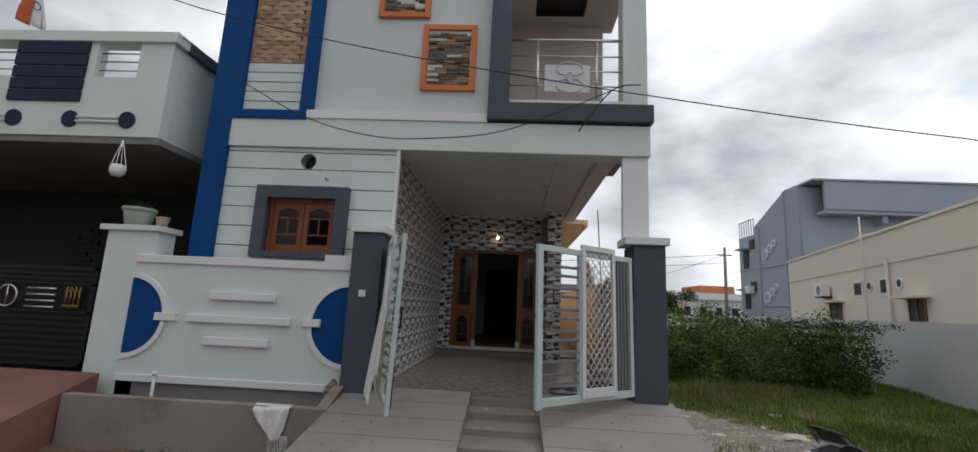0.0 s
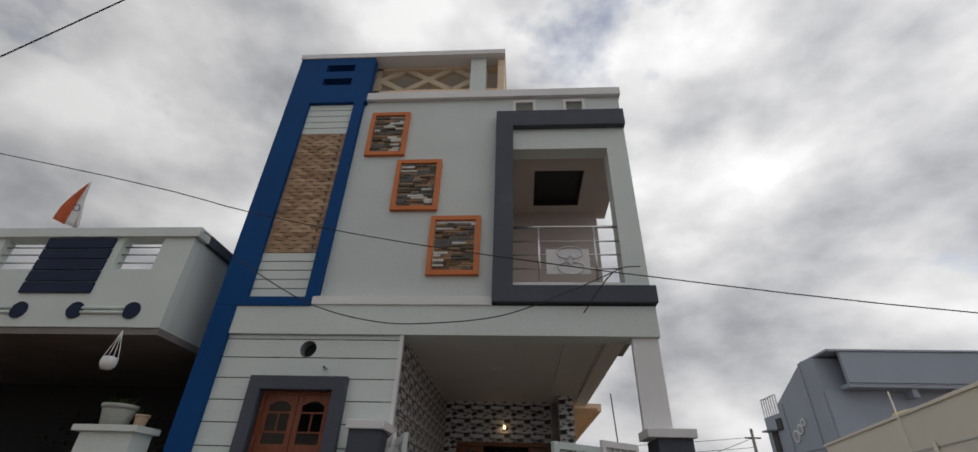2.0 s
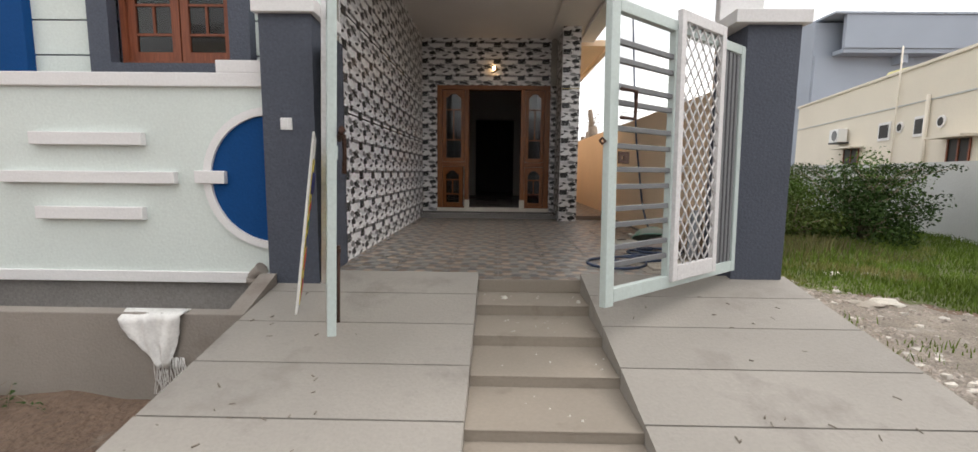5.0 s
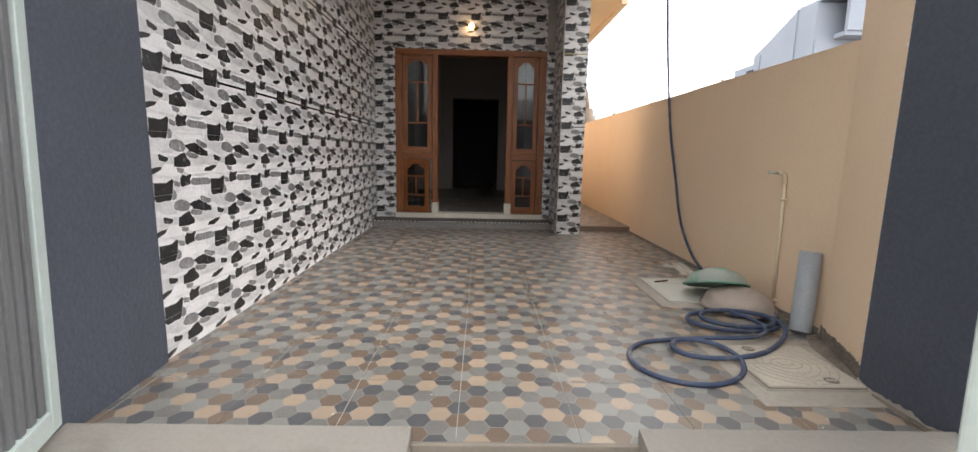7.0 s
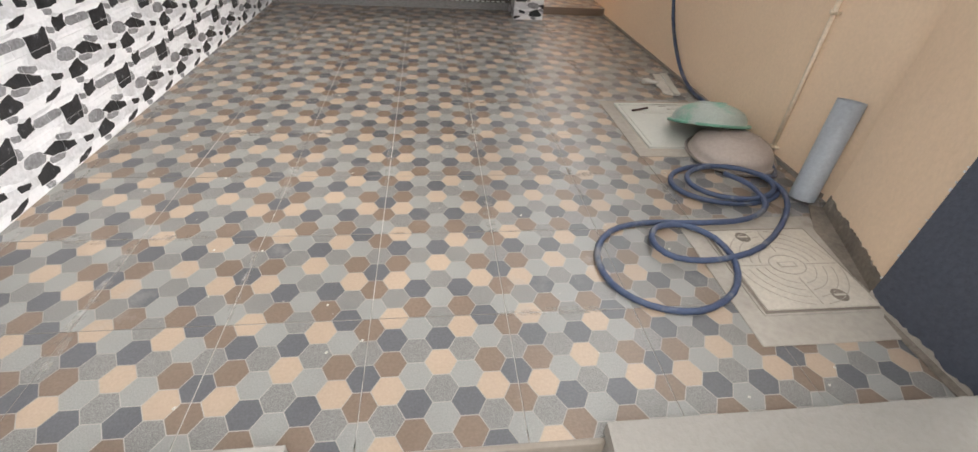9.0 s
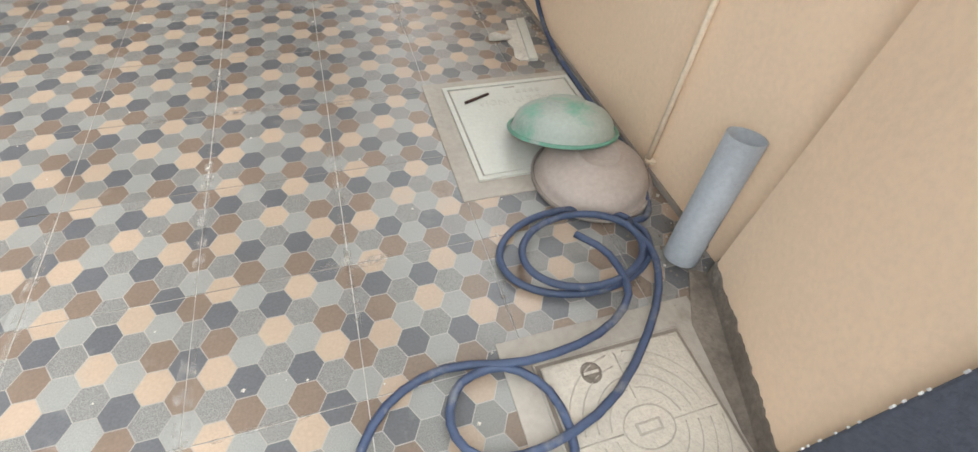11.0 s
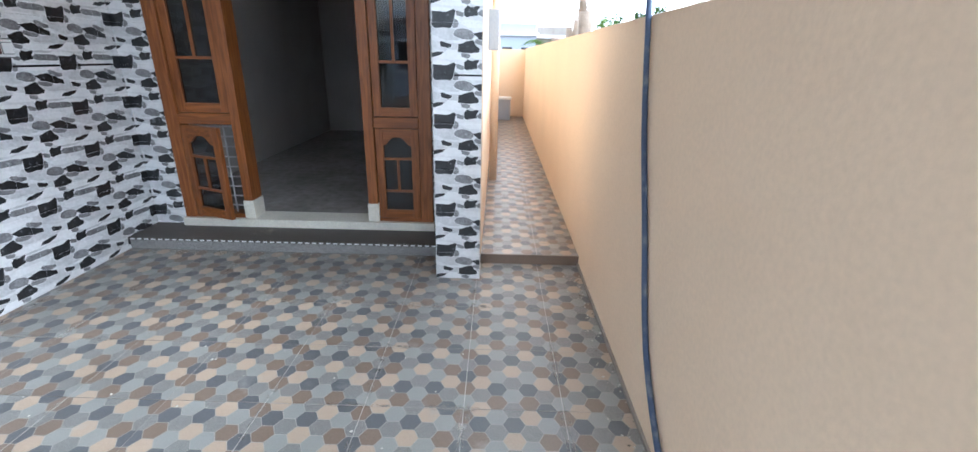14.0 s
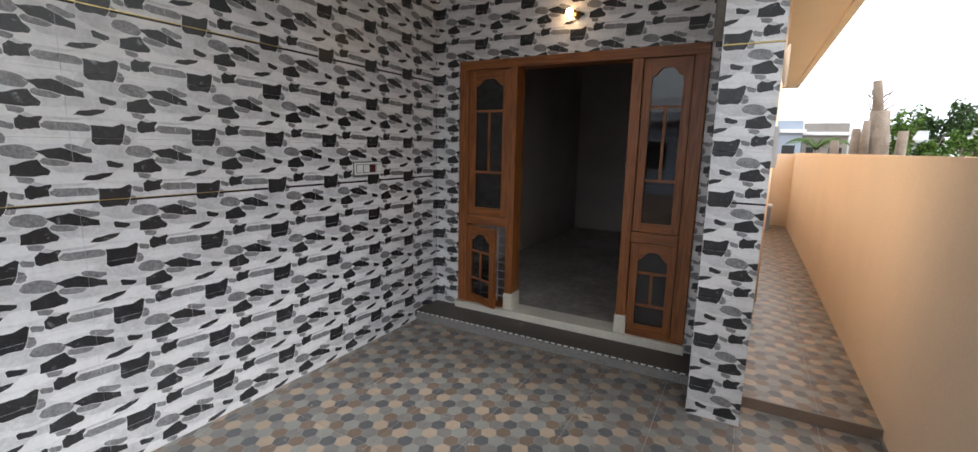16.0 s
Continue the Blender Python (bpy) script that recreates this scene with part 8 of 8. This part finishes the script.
# shape, dx, dy from the dark cup stone, width, height, material: pale bed stones, then grey and charcoal ones
MOTIF = ((LEDGE, 0.06, 0.085, 0.24, 0.060, 4), (LEDGE, 0.36, 0.035, 0.24, 0.055, 4), (LUMP, 0.03, -0.082, 0.13, 0.062, 1), (LEDGE, 0.215, 0.070, 0.22, 0.045, 1), (LUMP, 0.385, -0.055, 0.12, 0.070, 1), (LEDGE, 0.20, -0.030, 0.20, 0.050, 4),
         (LEDGE, 0.30, -0.150, 0.20, 0.050, 1), (LUMP, 0.045, -0.185, 0.13, 0.060, 4), (LEDGE, 0.24, -0.195, 0.20, 0.050, 4), (LEDGE, 0.09, 0.130, 0.20, 0.045, 1), (LUMP, 0.37, 0.130, 0.13, 0.055, 1),
         (LUMP, 0.063, -0.027, 0.036, 0.044, 2), (BLOB, 0.093, 0.024, 0.046, 0.028, 2), (LEDGE, 0.276, 0.024, 0.170, 0.046, 2), (BLOB, 0.303, -0.068, 0.085, 0.034, 2), (LUMP, 0.114, -0.080, 0.108, 0.052, 2), (LUMP, 0.221, -0.122, 0.088, 0.032, 2), (BLOB, 0.122, -0.190, 0.048, 0.028, 2),
         (CUP, 0.0, 0.0, 0.122, 0.102, 3), (BOOT, 0.157, 0.036, 0.078, 0.062, 3), (LONG, 0.255, -0.092, 0.165, 0.050, 3), (HOUSE, 0.138, -0.145, 0.112, 0.068, 3), (BLOB, 0.009, -0.136, 0.060, 0.030, 3), (SLANT, 0.358, 0.089, 0.106, 0.044, 3))
TM = [T_BASE, T_PALE2, T_GREY, T_DARK, T_WHITE]
def rugged(shape, seed):
    """An outline with a broken, angular edge."""
    rq, out = random.Random(seed), []
    span = max(abs(a - c) for a, _ in shape for c, _ in shape)
    for (a, b), (c, d) in zip(shape, shape[1:] + shape[:1]):
        out.append((a + span * rq.uniform(-0.015, 0.015), b + span * rq.uniform(-0.02, 0.02)))
        if abs(a - c) + abs(b - d) > 0.25 * span:
            q = rq.uniform(0.35, 0.65)
            out.append((a + (c - a) * q + span * rq.uniform(-0.02, 0.02), b + (d - b) * q + span * rq.uniform(-0.04, 0.04)))
    return out


def wall_tile_mesh(u0, u1, v0, v1):
    """Own frame: u along x, v up, face towards -y."""
    bm = bmesh.new()
    g = 0.0006
    slab(bm, [(u0 + g, v0 + g), (u1 - g, v0 + g), (u1 - g, v1 - g), (u0 + g, v1 - g)], 0.0, 0.012, "y")
    layer = 0
    for shape, dx, dy, w, h, mi in MOTIF:
        layer += 1
        for su in (-TU, 0, TU):
            for sv in (-TV, 0, TV):
                cu, cv = (0.14 + dx) % TU + su, (0.022 + dy) % TV + sv
                k = 1.13
                if mi in (2, 3):
                    p = clip([(cu + a * (w * k + 0.005), cv + b * (h * k + 0.005) - 0.17 * a * w * k) for a, b in rugged(shape, layer)], u0 + g, u1 - g, v0 + g, v1 - g)
                    if len(p) > 2:
                        f = bm.faces.new([bm.verts.new((x, -0.00035 - 0.0001 * layer, z)) for x, z in p])
                        f.material_index = TM.index(T_WHITE)
                        f.normal_update()
                        if f.normal.y > 0:
                            f.normal_flip()
                p = clip([(cu + a * w * k, cv + b * h * k - 0.17 * a * w * k) for a, b in rugged(shape, layer)], u0 + g, u1 - g, v0 + g, v1 - g)
                if len(p) > 2:
                    f = bm.faces.new([bm.verts.new((x, -0.0004 - 0.0001 * layer, z)) for x, z in p])
                    f.material_index = mi
                    f.normal_update()
                    if f.normal.y > 0:
                        f.normal_flip()
    return mesh_of("wall_tile", bm, *TM)


wall_cache = {}
def lay_wall(parent, m, width, z0, z1, u_start=0.0, v_base=-0.090):
    """Tiles over a wall whose own frame m has x along it; u_start: where the print begins."""
    inv = Matrix.Translation(-parent.matrix_basis.translation)
    i0, i1 = math.floor((0 - u_start) / TU), math.ceil((width - u_start) / TU)
    j0, j1 = math.floor((z0 - v_base) / TV), math.ceil((z1 - v_base) / TV)
    for i in range(i0, i1):
        for j in range(j0, j1):
            tu, tv = u_start + i * TU, v_base + j * TV
            key = tuple(round(q, 3) for q in (max(0, -tu), min(TU, width - tu), max(0, z0 - tv), min(TV, z1 - tv)))
            if key[1] - key[0] < 0.004 or key[3] - key[2] < 0.004:
                continue
            if key not in wall_cache:
                wall_cache[key] = wall_tile_mesh(*key)
            ob = new("wall_tile", wall_cache[key])
            ob.parent = parent
            ob.matrix_basis = inv @ m @ Matrix.Translation((tu, 0, tv))
lay_wall(lw, pose(XL, -3.60, 0, 0, 0, 90), 4.28, 0.0, CEIL_Z, u_start=-0.06)
lay_wall(dw, pose(XL, DY, 0, 0, 0, 0), 0.26, 0.0, CEIL_Z, u_start=-0.1)
lay_wall(dw, pose(-0.89, DY, 0, 0, 0, 0), 1.97, 2.285, CEIL_Z, u_start=-0.36)
lay_wall(dw, pose(1.08, DY, 0, 0, 0, 0), 0.115, 0.0, 2.285, u_start=-0.2)
lay_wall(dw, pose(1.183, 0, 0, 0, 0, 0), 0.287, 0.0, CEIL_Z, u_start=-0.07)
lay_wall(dw, pose(1.183, DY, 0, 0, 0, -90), 0.67, 0.0, CEIL_Z)
DUST = bpy.data.materials.new("pale_grout_dust")
DUST.use_nodes = True
dn, dl_ = DUST.node_tree.nodes, DUST.node_tree.links
db = dn["Principled BSDF"]
db.inputs["Base Color"].default_value, db.inputs["Roughness"].default_value = (0.50, 0.465, 0.42, 1), 0.95
d_geo, d_noise, d_ramp = dn.new("ShaderNodeNewGeometry"), dn.new("ShaderNodeTexNoise"), dn.new("ShaderNodeMapRange")
d_noise.inputs["Scale"].default_value, d_noise.inputs["Detail"].default_value, d_noise.inputs["Roughness"].default_value = 26.0, 7.0, 0.7
d_ramp.inputs["From Min"].default_value, d_ramp.inputs["From Max"].default_value = 0.46, 0.74
d_ramp.inputs["To Max"].default_value = 0.75
dl_.new(d_geo.outputs["Position"], d_noise.inputs["Vector"])
dl_.new(d_noise.outputs["Fac"], d_ramp.inputs["Value"])
dl_.new(d_ramp.outputs["Result"], db.inputs["Alpha"])
rs = random.Random(91)
bm = bmesh.new()
for k in range(95):
    along = rs.random() < 0.65
    x = 0.183 + TP * rs.randrange(-3, 5) if along else rs.uniform(-1.0, 2.0)
    y = rs.uniform(-4.05, 0.2) if along else -3.75 + TP * rs.randrange(0, 9)
    la, lb = rs.uniform(0.06, 0.24), rs.uniform(0.008, 0.030)
    ring = []
    for q in range(14):
        a = 2 * math.pi * q / 14
        w = rs.uniform(0.6, 1.2)
        px_, py_ = (lb * w * math.cos(a), la * w * math.sin(a)) if along else (la * w * math.cos(a), lb * w * math.sin(a))
        ring.append((x + px_, y + py_))
    if all(XL < a < XR and -4.17 < b < 0.34 for a, b in ring):
        bm.faces.new([bm.verts.new((a, b, 0.0016 + 0.00002 * k)) for a, b in ring])
single("grout_dust", bm, DUST, "pale grout dust smeared along the tile joints", "dust", kind="stuff")
GROOVES = ((1.295, 0.0), (2.126, 0.0))
for z, _ in GROOVES:
    part("groove_strip", boxes((XL, XL + 0.002, -3.60, DY, z - 0.006, z + 0.006)), IRON, lw)
    part("groove_strip", boxes((1.183, 1.47, -0.002, 0.0, z - 0.005, z + 0.005)), IRON, dw)
part("groove_gold", boxes((XL + 0.002, XL + 0.003, -2.3, -1.2, 1.298, 1.301), (XL + 0.002, XL + 0.003, -2.2, -0.9, 2.129, 2.133)), GOLD, lw, "gilt line in the groove")
part("groove_gold", boxes((1.183, 1.47, -0.003, -0.002, 2.124, 2.130)), GOLD, dw, "gilt line in the groove")
